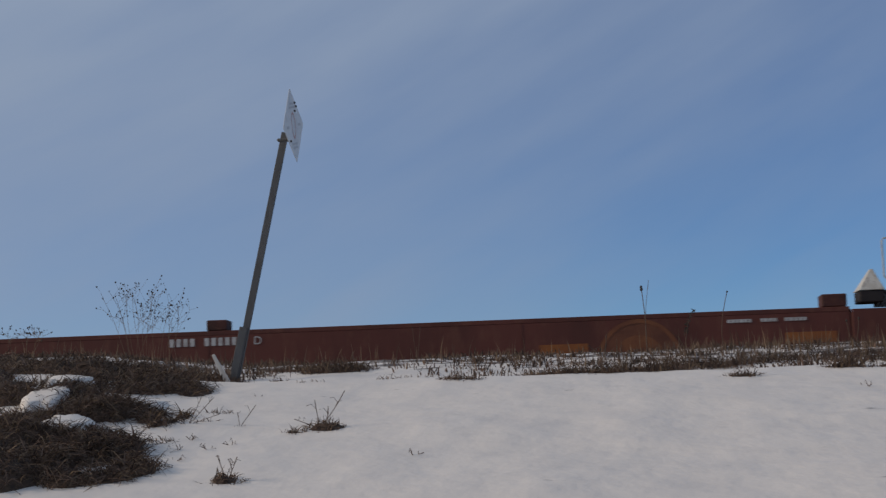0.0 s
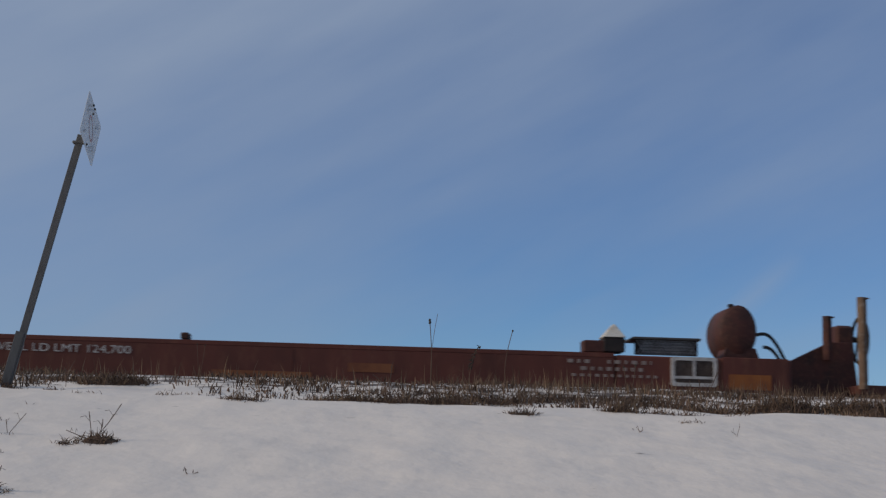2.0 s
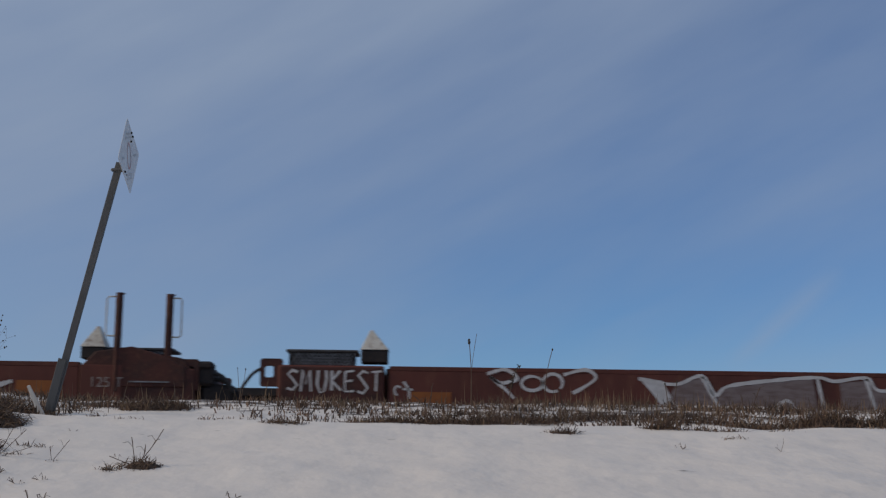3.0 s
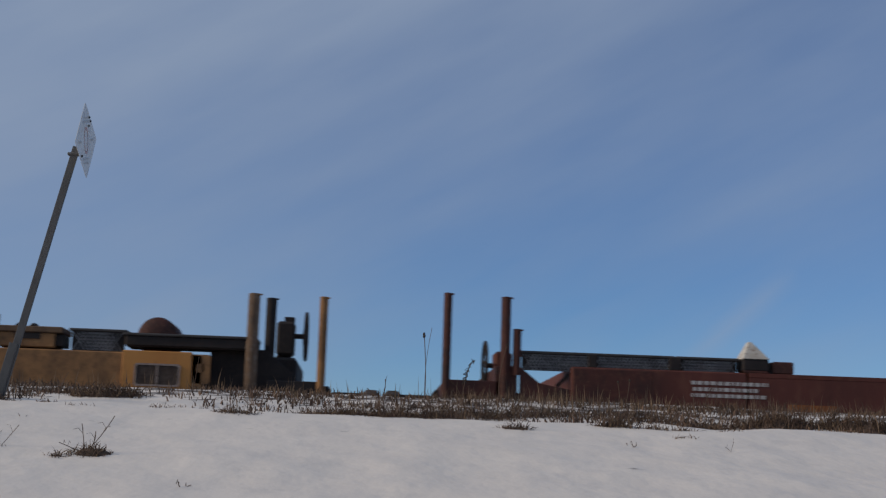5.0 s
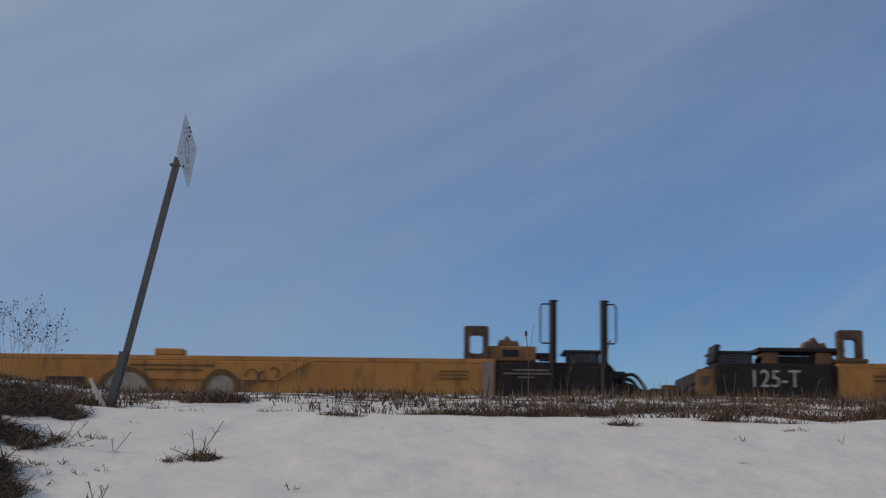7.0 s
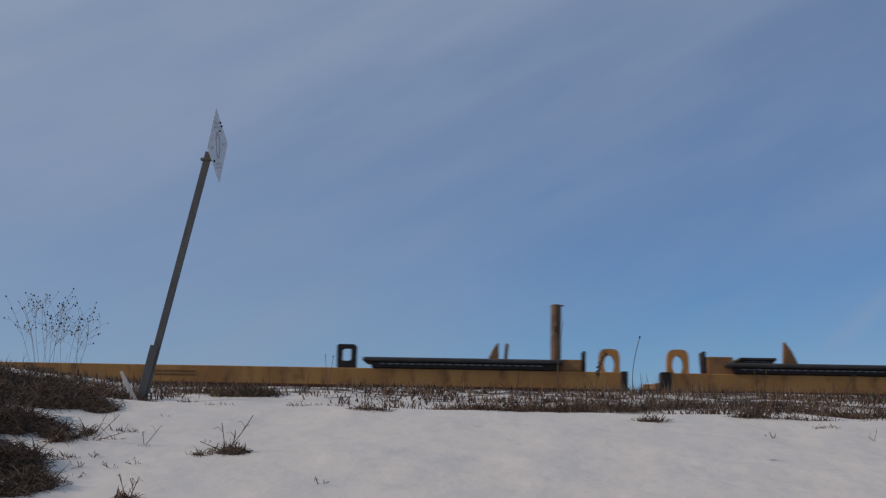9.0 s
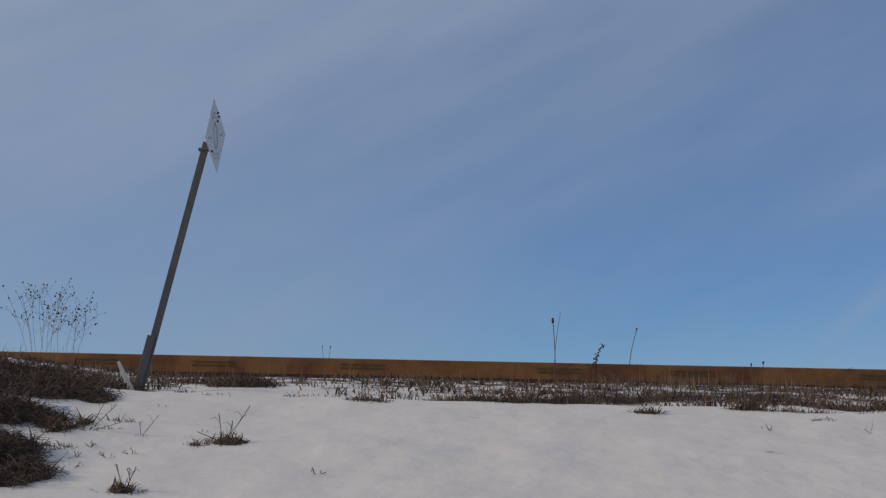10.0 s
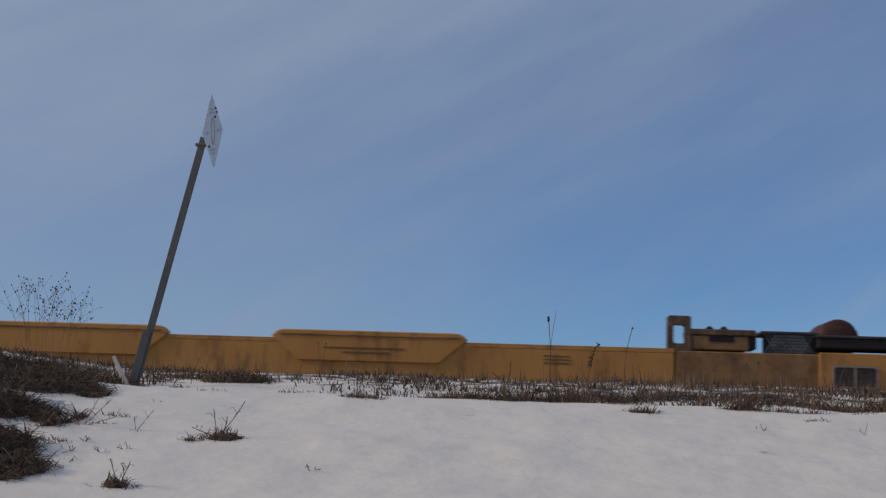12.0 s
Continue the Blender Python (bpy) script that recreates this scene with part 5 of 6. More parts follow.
def emblem(u, x, z, r):
    """A round mark, worn: a ring and a plain shape inside it."""
    def disc(r0, r1, a0=0, a1=360, n=40):
        bm = bmesh.new()
        for i in range(n):
            a, b = radians(a0 + (a1 - a0) * i / n), radians(a0 + (a1 - a0) * (i + 1) / n)
            bm.faces.new([bm.verts.new((x + q * math.cos(t), SIDE - 0.001, z + q * math.sin(t))) for q, t in ((r0, a), (r1, a), (r1, b), (r0, b))])
        return bm
    e = part("emblem", disc(r * 0.01, r), EMBLEM_WORN, u, "faded orange round emblem")
    for name, bm in (("emblem_rim", disc(r * 0.90, r)), ("emblem_core", disc(r * 0.30, r * 0.62, 10, 170, 20))):
        bmesh.ops.translate(bm, vec=(0, -0.003, 0), verts=bm.verts)
        part(name, bm, EMBLEM, e)


def dashes(u, x, z=1.105, mat=None):
    tagged(bars("stencil", [(x, x + 0.27, z - 0.018, z + 0.018), (x + 0.36, x + 0.54, z - 0.018, z + 0.018), (x + 0.62, x + 0.86, z - 0.018, z + 0.018)], SIDE, mat or LETTER, u, 0.006, 3), kind="stuff")


def number_bars(u, x0, x1, z0, z1, mat, letter="", y=SIDE):
    m = x0 + (x1 - x0) * 0.36
    bm = bmesh.new()
    for a, b in ((x0, m), (m + 0.09, x1)):
        n = max(3, round((b - a) / ((z1 - z0) * 0.95)))
        for i in range(n):
            xa, w = a + (b - a) * i / n, (b - a) / n * 0.64
            block(bm, xa, xa + w, y - 0.003, y + 0.002, z0, z1, bevel=0)
    tagged(part("car_number", bm, mat, u), kind="stuff")
    if letter:
        lettering("unit_letter", letter, x1 + 0.11, z0, z1 - z0, SIDE - 0.001, LETTER, u)


for (u, a, b), L in zip(first[:2], (17.75, 17.76)):
    mid_block(u, 8.69, 8.93)
    number_bars(u, 8.26, 9.15, 1.05, 1.14, LETTER, "")
    lettering("unit_letter", "D" if L == 17.75 else "B", 9.24, 1.05, 0.09, SIDE - 0.001, LETTER, u)
    emblem(u, 13.58, 0.70, 0.47)
    patch(u, 12.48, 13.02, 0.78, 0.92, ORANGE)
    patch(u, 15.17, 15.72, 0.84, 0.96, ORANGE)
    dashes(u, 14.55)
    dashes(u, 2.53)
u = first[2][0]
mid_block(u, 11.30, 11.54)
number_bars(u, 10.86, 11.82, 1.04, 1.13, LETTER, "A")
patch(u, 6.80, 7.36, 0.82, 0.94, ORANGE)
patch(u, 9.57, 10.0, 0.80, 0.90, ORANGE)
dashes(u, 5.24)
emblem(u, 16.28, 0.70, 0.47)
patch(u, 15.10, 15.72, 0.78, 0.92, ORANGE)
dashes(u, 17.25)
u = second[0][0]
number_bars(u, 7.31, 8.17, 1.05, 1.13, LETTER_DIM, "A")
mid_block(u, 8.58, 8.82, 1.37)
for x in (4.01, 6.21, 11.18):
    mid_block(u, x - 0.045, x + 0.045, 1.30)
lettering("load_limit", "WELL LD LMT 124,700", 9.08, 1.045, 0.085, SIDE - 0.001, LETTER, u, 1.28)
patch(u, 1.74, 2.30, 0.80, 1.01, ORANGE)
mid_block(u, 1.72, 1.95, 1.36)
for u in (second[1][0], second[2][0], second[3][0]):
    number_bars(u, 7.20, 8.05, 1.04, 1.12, LETTER_DIM, {second[1][0]: "E", second[2][0]: "D", second[3][0]: "C"}[u])
    lettering("load_limit", "WELL LD LMT 124,700", 8.95, 1.04, 0.085, SIDE - 0.001, LETTER, u, 1.28)
    patch(u, 8.35, 8.75, 0.80, 0.90, ORANGE)
    patch(u, 15.14, 15.64, 0.80, 1.01, ORANGE)
u = second[4][0]
patch(u, 4.57, 5.12, 0.78, 0.88, ORANGE)
number_bars(u, 10.07, 10.96, 1.01, 1.09, LETTER_DIM, "B")
mid_block(u, 11.6, 11.84)


# ---- sprayed marks ----
def spray(u, lines, width, mat, name="graffiti", y=None):
    for pts in lines:
        bm = bmesh.new()
        ribbon(bm, pts, width, SIDE - 0.004 if y is None else y)
        part(name, bm, mat, u)


reds = [t[0] for t in first + second]


def fills(u, shapes, mat, name="graffiti_fill"):
    for pts in shapes:
        bm = bmesh.new()
        fill_shape(bm, pts, SIDE - 0.002 if u in reds else -HALF - 0.018)
        part(name, bm, mat, u)


def smooth_line(pts, n=8):
    """A soft line through a few points."""
    out = []
    for i in range(len(pts) - 1):
        p0, p1, p2, p3 = (Vector(pts[max(0, min(len(pts) - 1, i + k))]) for k in (-1, 0, 1, 2))
        for k in range(n):
            t = k / n
            out.append(tuple(0.5 * (2 * p1 + (p2 - p0) * t + (2 * p0 - 5 * p1 + 4 * p2 - p3) * t * t + (3 * p1 - p0 - 3 * p2 + p3) * t ** 3)))
    out.append(tuple(pts[-1]))
    return out


def scrawl(x0, x1, z0, z1, count, seed):
    """Loose looping strokes of a hand with a spray can."""
    rng = random.Random(seed)
    out, step, h = [], (x1 - x0) / count, z1 - z0
    for i in range(count):
        x, kind = x0 + step * (i + 0.5), rng.random()
        if kind < 0.45:
            a = rng.uniform(0, 360)
            out.append(curl(x, z0 + h * rng.uniform(0.35, 0.65), step * rng.uniform(0.3, 0.55), h * rng.uniform(0.25, 0.45), a, a + rng.uniform(170, 320)))
        elif kind < 0.8:
            out.append(smooth_line([(x - step * 0.4, z0 + h * rng.uniform(0, 0.3)), (x - step * 0.15, z1 - h * rng.uniform(0, 0.25)), (x + step * 0.15, z0 + h * rng.uniform(0.2, 0.5)), (x + step * 0.55, z1 - h * rng.uniform(0, 0.4))]))
        else:
            out.append(smooth_line([(x - step * rng.uniform(0.1, 0.5), z1), (x + step * rng.uniform(-0.2, 0.2), z0 + h * 0.5), (x + step * rng.uniform(0.0, 0.6), z0)]))
            out.append(smooth_line([(x - step * 0.5, z0 + h * rng.uniform(0.3, 0.8)), (x + step * 0.5, z0 + h * rng.uniform(0.4, 0.9))]))
    return out


# first sprayed unit: a rear scrawl, a winged line, big round arches with grey filling, then small arcs
u = second[1][0]
SMALL = {"S": [[(1, 0.9), (0.5, 1), (0.05, 0.8), (0.5, 0.55), (0.95, 0.25), (0.5, 0), (0, 0.1)]], "M": [[(0, 0), (0.15, 1), (0.5, 0.35), (0.85, 1), (1, 0)]],
         "O": [[(0.1, 1), (0.0, 0.4), (0.3, 0.0), (0.7, 0.1), (0.9, 0.6), (0.85, 1)]], "K": [[(0.1, 1), (0.1, 0)], [(0.9, 1), (0.1, 0.5), (1, 0)]],
         "E": [[(0.9, 1), (0.1, 0.95), (0.05, 0.5), (0.1, 0.02), (0.95, 0.05)], [(0.1, 0.5), (0.8, 0.55)]], "T": [[(0, 0.95), (1, 1)], [(0.5, 1), (0.45, 0)]]}
for i, letter in enumerate("SMOKEST"):
    x = 0.43 + 0.150 * i + (0.03 if i > 1 else 0)
    low = 0.94 - 0.015 * (i % 3)
    spray(u, [[(x + 0.115 * p, low + (1.16 - low) * q) for p, q in line] for line in SMALL[letter]], 0.026, SPRAY, y=-HALF - 0.025)
spray(u, scrawl(1.60, 1.82, 0.86, 1.05, 2, 4), 0.025, SPRAY)
spray(u, [smooth_line([(2.65, 1.15), (2.85, 1.2), (2.98, 1.1), (2.8, 1.05), (2.68, 1.12), (2.85, 0.98), (2.95, 0.88)]), curl(3.15, 1.05, 0.12, 0.08, 0, 360), curl(3.38, 1.06, 0.11, 0.1, -40, 300),
          smooth_line([(3.5, 1.15), (3.75, 1.21), (3.86, 1.12), (3.7, 1.0), (3.6, 0.95)])], 0.035, SPRAY)
zig = [(4.34, 1.12), (4.75, 1.06), (5.05, 1.16), (5.2, 0.95), (5.35, 1.05), (5.85, 1.12), (6.35, 1.16), (6.55, 1.12), (6.9, 1.16), (7.05, 1.02), (7.45, 1.08), (7.8, 1.16), (7.72, 0.8)]
fills(u, [[(4.62, 0.78), (4.75, 1.05), (5.05, 1.14), (5.2, 0.94), (5.35, 1.03), (5.85, 1.10), (6.3, 1.14), (6.35, 0.78)], [(6.62, 0.78), (6.6, 1.1), (6.88, 1.13), (7.05, 1.0), (7.45, 1.06), (7.75, 1.13), (7.7, 0.78)]], SPRAY_FILL)
fills(u, [[(4.34, 1.13), (4.6, 1.1), (4.78, 0.8), (4.62, 0.78), (4.5, 0.95)]], SPRAY)
spray(u, [smooth_line(zig, 5), smooth_line([(5.05, 1.15), (5.25, 0.78)]), smooth_line([(6.35, 1.15), (6.42, 0.78)]), smooth_line([(6.9, 1.15), (7.0, 0.78)]), smooth_line([(5.85, 0.78), (6.0, 0.9), (6.1, 0.8)])], 0.04, SPRAY)
spray(u, scrawl(8.82, 9.45, 0.85, 0.99, 5, 9), 0.025, SPRAY)
arches = [(9.98, 0.34), (10.55, 0.30), (11.05, 0.32), (11.62, 0.34), (12.22, 0.30), (12.55, 0.33)]
fills(u, [curl(x, 0.78, r, 0.40 - 0.02 * i, 0, 180) for i, (x, r) in enumerate(arches)], SPRAY_FILL)
spray(u, [curl(x, 0.78, r, 0.40 - 0.02 * i, -5, 175) for i, (x, r) in enumerate(arches)] + [smooth_line([(10.3, 1.17), (10.5, 0.95), (10.55, 0.78)])], 0.035, SPRAY)
fills(u, [curl(10.72, 0.86, 0.07, 0.11, 0, 330), curl(11.25, 0.92, 0.07, 0.10, 0, 330), curl(9.72, 0.95, 0.07, 0.14, 0, 330)], SPRAY, "graffiti_spot")
spray(u, [smooth_line([(12.99, 1.08), (13.12, 0.98), (13.35, 0.95), (13.62, 1.02), (13.69, 1.08), (13.55, 0.88), (13.3, 0.88)]), smooth_line([(13.9, 1.06), (13.82, 0.82)]), smooth_line([(14.0, 0.98), (13.95, 0.82)]), curl(14.1, 0.86, 0.09, 0.10, -20, 200),
          curl(14.45, 0.83, 0.09, 0.19, 0, 200), curl(14.75, 0.82, 0.07, 0.13, -10, 190), smooth_line([(15.12, 0.8), (15.18, 1.0), (15.22, 0.8)]), smooth_line([(15.38, 0.8), (15.42, 1.02), (15.5, 0.8)])], 0.05, SPRAY)
# the unit ahead: a few thick strokes near its rear
u = second[0][0]
spray(u, [smooth_line([(2.84, 1.15), (2.95, 0.88)]), smooth_line([(2.8, 1.14), (3.1, 1.17)]), smooth_line([(2.9, 1.02), (3.08, 1.04)]), smooth_line([(2.5, 0.93), (2.8, 0.94), (3.1, 0.9)]), curl(3.3, 0.98, 0.08, 0.10, 180, 360),
          smooth_line([(3.5, 1.1), (3.48, 0.9), (3.56, 1.02), (3.62, 0.9)]), smooth_line([(3.72, 1.12), (3.74, 0.9)])], 0.05, SPRAY)
tagged(bars("faded_notice", [(15.45, 15.75, 1.1, 1.14), (15.9, 16.4, 1.1, 1.14), (15.6, 16.3, 1.02, 1.06), (15.5, 16.5, 0.95, 0.98)], SIDE, LETTER_DIM, u, 0.05, 15), kind="stuff")
patch(u, 13.0, 13.5, 0.92, 1.02, EMBLEM, "worn_patch")
patch(u, 11.5, 12.6, 0.84, 0.90, EMBLEM, "worn_patch")
u = second[2][0]
spray(u, [smooth_line([(13.2, 1.06), (13.3, 0.82), (13.55, 0.98), (13.8, 0.95), (14.03, 1.1), (13.95, 0.85)]), curl(14.25, 0.86, 0.07, 0.12, 180, 360), curl(14.5, 0.88, 0.08, 0.1, 60, 300), smooth_line([(14.75, 1.0), (14.72, 0.82)]),
          smooth_line([(15.1, 1.0), (14.85, 0.9), (15.0, 0.8)])] + scrawl(3.2, 4.8, 0.82, 1.1, 7, 31) + scrawl(10.2, 12.2, 0.82, 1.1, 9, 32), 0.045, SPRAY)

# yellow units: blocks on top, panels, dark scrawls
for i, k in enumerate((1, 2, 3)):
    u, a, b = third[k]
    for x in (5.38, 8.84, 12.36):
        mid_block(u, x - 0.16, x + 0.16, 1.30, YELLOW)
    for x0, x1 in ((7.74, 10.04), (11.75, 13.95), (3.75, 6.0)):
        h = part("raised_panel", prism([(x0, TOP - 0.06), (x1, TOP - 0.06), (x1 - 0.35, TOP - 0.27), (x0 + 0.35, TOP - 0.27)], -HALF - 0.014, -HALF + 0.01, 0.004), YELLOW, u)
    number_bars(u, 8.15, 9.10, 1.09, 1.155, LETTER_DARK, "", SIDE - 0.014)
    tagged(bars("notice", [(6.74, 7.37, 1.15, 1.17), (6.80, 7.30, 1.11, 1.13), (11.94, 12.89, 1.10, 1.12), (12.1, 12.75, 1.05, 1.07)], SIDE - 0.014, LETTER_DARK, u, 0.015, 20 + i), kind="stuff")
    tagged(bars("notice", [(15.4, 15.72, 1.07, 1.085), (15.4, 15.72, 1.03, 1.045), (15.4, 15.72, 0.99, 1.005), (2.3, 2.6, 1.07, 1.09), (2.3, 2.6, 1.02, 1.04)], SIDE, LETTER_DARK, u, 0.012, 40 + i), kind="stuff")
    patch(u, 11.02, 11.44, 0.78, 0.97, PLACARD, "dark_square")
    patch(u, 6.10, 7.68, 0.78, 0.91, YELLOW_FRESH, "fresh_patch")
    patch(u, 14.2, 14.9, 0.78, 0.86, YELLOW_FRESH, "fresh_patch")
u = third[1][0]
patch(u, 7.73, 9.92, 0.76, 0.90, SPRAY_RED, "red_band")
spray(u, scrawl(4.3, 7.6, 0.88, 1.15, 10, 51), 0.024, SPRAY_DARK, y=-HALF - 0.022)
spray(u, [curl(13.67, 0.98, 0.20, 0.18, -60, 235), curl(14.85, 1.09, 0.20, 0.065, 30, 330), smooth_line([(10.0, 1.2), (9.75, 1.0), (9.5, 0.95)])] + scrawl(14.08, 14.54, 0.80, 0.95, 4, 52), 0.034, SPRAY_DARK, y=-HALF - 0.022)
fills(u, [curl(10.4, 1.08, 0.13, 0.03, 0, 340)], SPRAY_DARK, "rust_spot")
fills(u, [curl(10.85, 1.06, 0.06, 0.05, 0, 340)], SPRAY_DARK, "rust_spot")
u = third[2][0]
patch(u, 7.73, 9.6, 0.76, 0.86, SPRAY_RED, "red_band")
spray(u, scrawl(7.8, 10.95, 0.98, 1.17, 15, 61) + scrawl(13.8, 15.24, 0.94, 1.18, 8, 62) + scrawl(2.6, 4.0, 0.9, 1.15, 7, 63) + scrawl(5.0, 6.0, 0.95, 1.1, 3, 64), 0.028, SPRAY_DARK, y=-HALF - 0.022)
tri = [[(11.84, 0.8), (11.80, 0.98), (12.0, 1.0), (12.06, 0.95), (12.04, 0.8)], [(12.03, 0.82), (12.03, 1.05), (12.2, 1.13), (12.33, 1.12), (12.34, 1.0), (12.2, 0.9)], [(12.70, 0.80), (12.66, 1.10), (12.85, 1.13), (12.97, 1.05), (12.96, 0.85)], [(13.08, 0.8), (13.22, 0.96), (13.35, 1.01), (13.58, 0.98), (13.56, 0.8)]]
patch(u, 12.36, 12.64, 0.78, 0.95, YELLOW_FRESH, "fresh_patch")
fills(u, tri, SPRAY_PALE)
spray(u, [smooth_line(p + [p[0]], 4) for p in tri], 0.040, SPRAY_DARK, y=-HALF - 0.022)
spray(u, [smooth_line([(3.3, 0.85), (3.4, 1.1), (3.5, 0.9)]), smooth_line([(4.4, 0.85), (4.5, 0.98), (5.0, 1.05)]), curl(5.7, 0.78, 0.45, 0.16, 10, 170), curl(6.5, 0.92, 0.1, 0.14, -60, 120), curl(7.5, 0.9, 0.08, 0.12, -40, 150)], 0.03, SPRAY, y=-HALF - 0.022)
part("latch", prism([(17.95 - 2.0, 1.37), (17.95 - 1.66, 1.37), (17.95 - 1.70, 1.50), (17.95 - 1.80, 1.64), (17.95 - 1.88, 1.52)], -HALF + 0.1, -HALF + 0.3, 0.015), YELLOW_DIRTY, u)
u = third[3][0]
patch(u, 7.64, 9.84, 0.76, 0.90, SPRAY_RED, "red_band")
discs = [curl(11.90, 0.80, 0.29, 0.26, 0, 180), curl(12.97, 0.80, 0.20, 0.24, 0, 180)]
fills(u, discs, SPRAY_PALE)
spray(u, discs, 0.06, SPRAY_DARK, y=-HALF - 0.022)
spray(u, scrawl(13.25, 13.62, 0.92, 1.12, 3, 71) + scrawl(5.9, 7.0, 0.98, 1.15, 5, 72) + scrawl(8.3, 9.3, 0.99, 1.12, 5, 73), 0.024, SPRAY_DARK, y=-HALF - 0.022)
shapes = [[(2.80, 0.78), (2.80, 1.02), (2.84, 1.05), (3.38, 1.05), (3.45, 0.98), (3.48, 0.78)], [(3.88, 0.80), (3.86, 1.1), (4.30, 1.1), (4.34, 1.05), (4.33, 0.80)], [(4.52, 0.78), (4.60, 0.90), (4.70, 0.95), (5.05, 0.95), (5.11, 0.90), (5.12, 0.78)]]
for p in shapes:
    bm = bmesh.new()
    fill_shape(bm, [(x + 0.16, z - 0.04) for x, z in p], -HALF - 0.0165)
    part("graffiti_shade", bm, SPRAY_DARK, u)
fills(u, shapes, SPRAY_PALE)
spray(u, [smooth_line(p[:3], 4) for p in shapes], 0.024, SPRAY_DARK, y=-HALF - 0.022)
u = third[4][0]
spray(u, scrawl(5.5, 8.5, 0.9, 1.15, 5, 81), 0.025, SPRAY_DARK)
for x0, x1 in ((7.74, 10.04), (11.75, 13.95)):
    part("raised_panel", prism([(x0, TOP - 0.06), (x1, TOP - 0.06), (x1 - 0.35, TOP - 0.27), (x0 + 0.35, TOP - 0.27)], -HALF - 0.014, -HALF + 0.01, 0.004), YELLOW, u)
for x in (8.84, 12.36):
    mid_block(u, x - 0.16, x + 0.16, 1.30, YELLOW)
patch(u, 17.0, 17.5, 0.78, 0.88, YELLOW_FRESH, "fresh_patch")
u = third[0][0]
spray(u, [curl(0.78, 1.03, 0.10, 0.10, 40, 300), curl(0.84, 0.88, 0.13, 0.08, 60, 330), curl(1.56, 1.06, 0.16, 0.07, -20, 250)], 0.03, LETTER_DIM, y=-HALF - 0.026)
for (u, a, b), marked in ((third[0], True), (fifth[0], False)):
    tagged(bars("notice", [(11.75, 12.64, 1.11, 1.13), (11.95, 12.5, 1.06, 1.08), (6.59, 7.25, 1.15, 1.17), (6.7, 7.15, 1.11, 1.13)], SIDE - 0.030, LETTER_DARK, u, 0.015, 90), kind="stuff")
    tagged(bars("notice", [(14.2, 14.5, 1.09, 1.105), (14.2, 14.5, 1.05, 1.065), (14.2, 14.5, 1.01, 1.025), (2.35, 2.65, 1.08, 1.1), (2.35, 2.65, 1.03, 1.05)], SIDE, LETTER_DARK, u, 0.012, 91), kind="stuff")
    if marked:
        number_bars(u, 8.37, 9.10, 1.05, 1.11, LETTER_DARK, "", SIDE - 0.030)
        patch(u, 7.0, 7.32, 0.80, 0.97, EMBLEM, "rust_patch")
        spray(u, [curl(4.55, 1.09, 0.07, 0.09, 60, 310), curl(4.73, 1.07, 0.06, 0.08, -90, 200), smooth_line([(4.82, 0.99), (4.87, 1.05), (4.91, 1.0), (4.96, 1.04), (5.0, 0.98)]), curl(5.07, 0.97, 0.06, 0.07, 20, 340), curl(5.56, 1.05, 0.06, 0.08, -80, 190)], 0.024, SPRAY_DARK, y=-HALF - 0.036)
        spray(u, [smooth_line([(4.98, 1.15), (5.08, 1.10), (5.16, 1.08)]), smooth_line([(5.45, 1.12), (5.48, 0.98), (5.52, 0.86)]), curl(5.78, 0.92, 0.07, 0.08, 0, 330), smooth_line([(5.9, 0.9), (6.0, 0.96), (6.08, 0.88)]), smooth_line([(6.1, 0.86), (6.3, 0.97), (6.48, 1.08)])], 0.02, SPRAY_DARK, y=-HALF - 0.036)
        spray(u, scrawl(14.6, 15.4, 0.9, 1.12, 4, 93), 0.03, LETTER_DIM)


# ---- dry plants on the bank ----
def stalks(places, lo, hi, wide, lean, rng, bend=0.3):
    """Thin three-sided stems as raw vertices and faces; places: (x, y, z)."""
    verts, faces = [], []
    for x, y, z in places:
        h = rng.uniform(lo, hi)
        w = wide * rng.uniform(0.6, 1.4)
        a, l = rng.uniform(0, 2 * math.pi), lean * rng.gauss(0, 1)
        dx, dy = math.cos(a) * l * h, math.sin(a) * l * h * 0.7
        k = len(verts)
        for f, s in ((0, 1.0), (0.55, 0.75)):
            for j in range(3):
                t = a + j * 2.094
                verts.append((x + dx * f * (1 - bend * (1 - f)) + w * s * math.cos(t), y + dy * f + w * s * math.sin(t), z + h * f * (1 - 0.12 * abs(l)) - (0.02 if f == 0 else 0)))
        verts.append((x + dx * (1 + bend), y + dy * (1 + bend), z + h * max(0.15, 1 - 0.35 * l * l)))
        for j in range(3):
            n = (j + 1) % 3
            faces += [(k + j, k + n, k + 3 + n, k + 3 + j), (k + 3 + j, k + 3 + n, k + 6)]
    return verts, faces


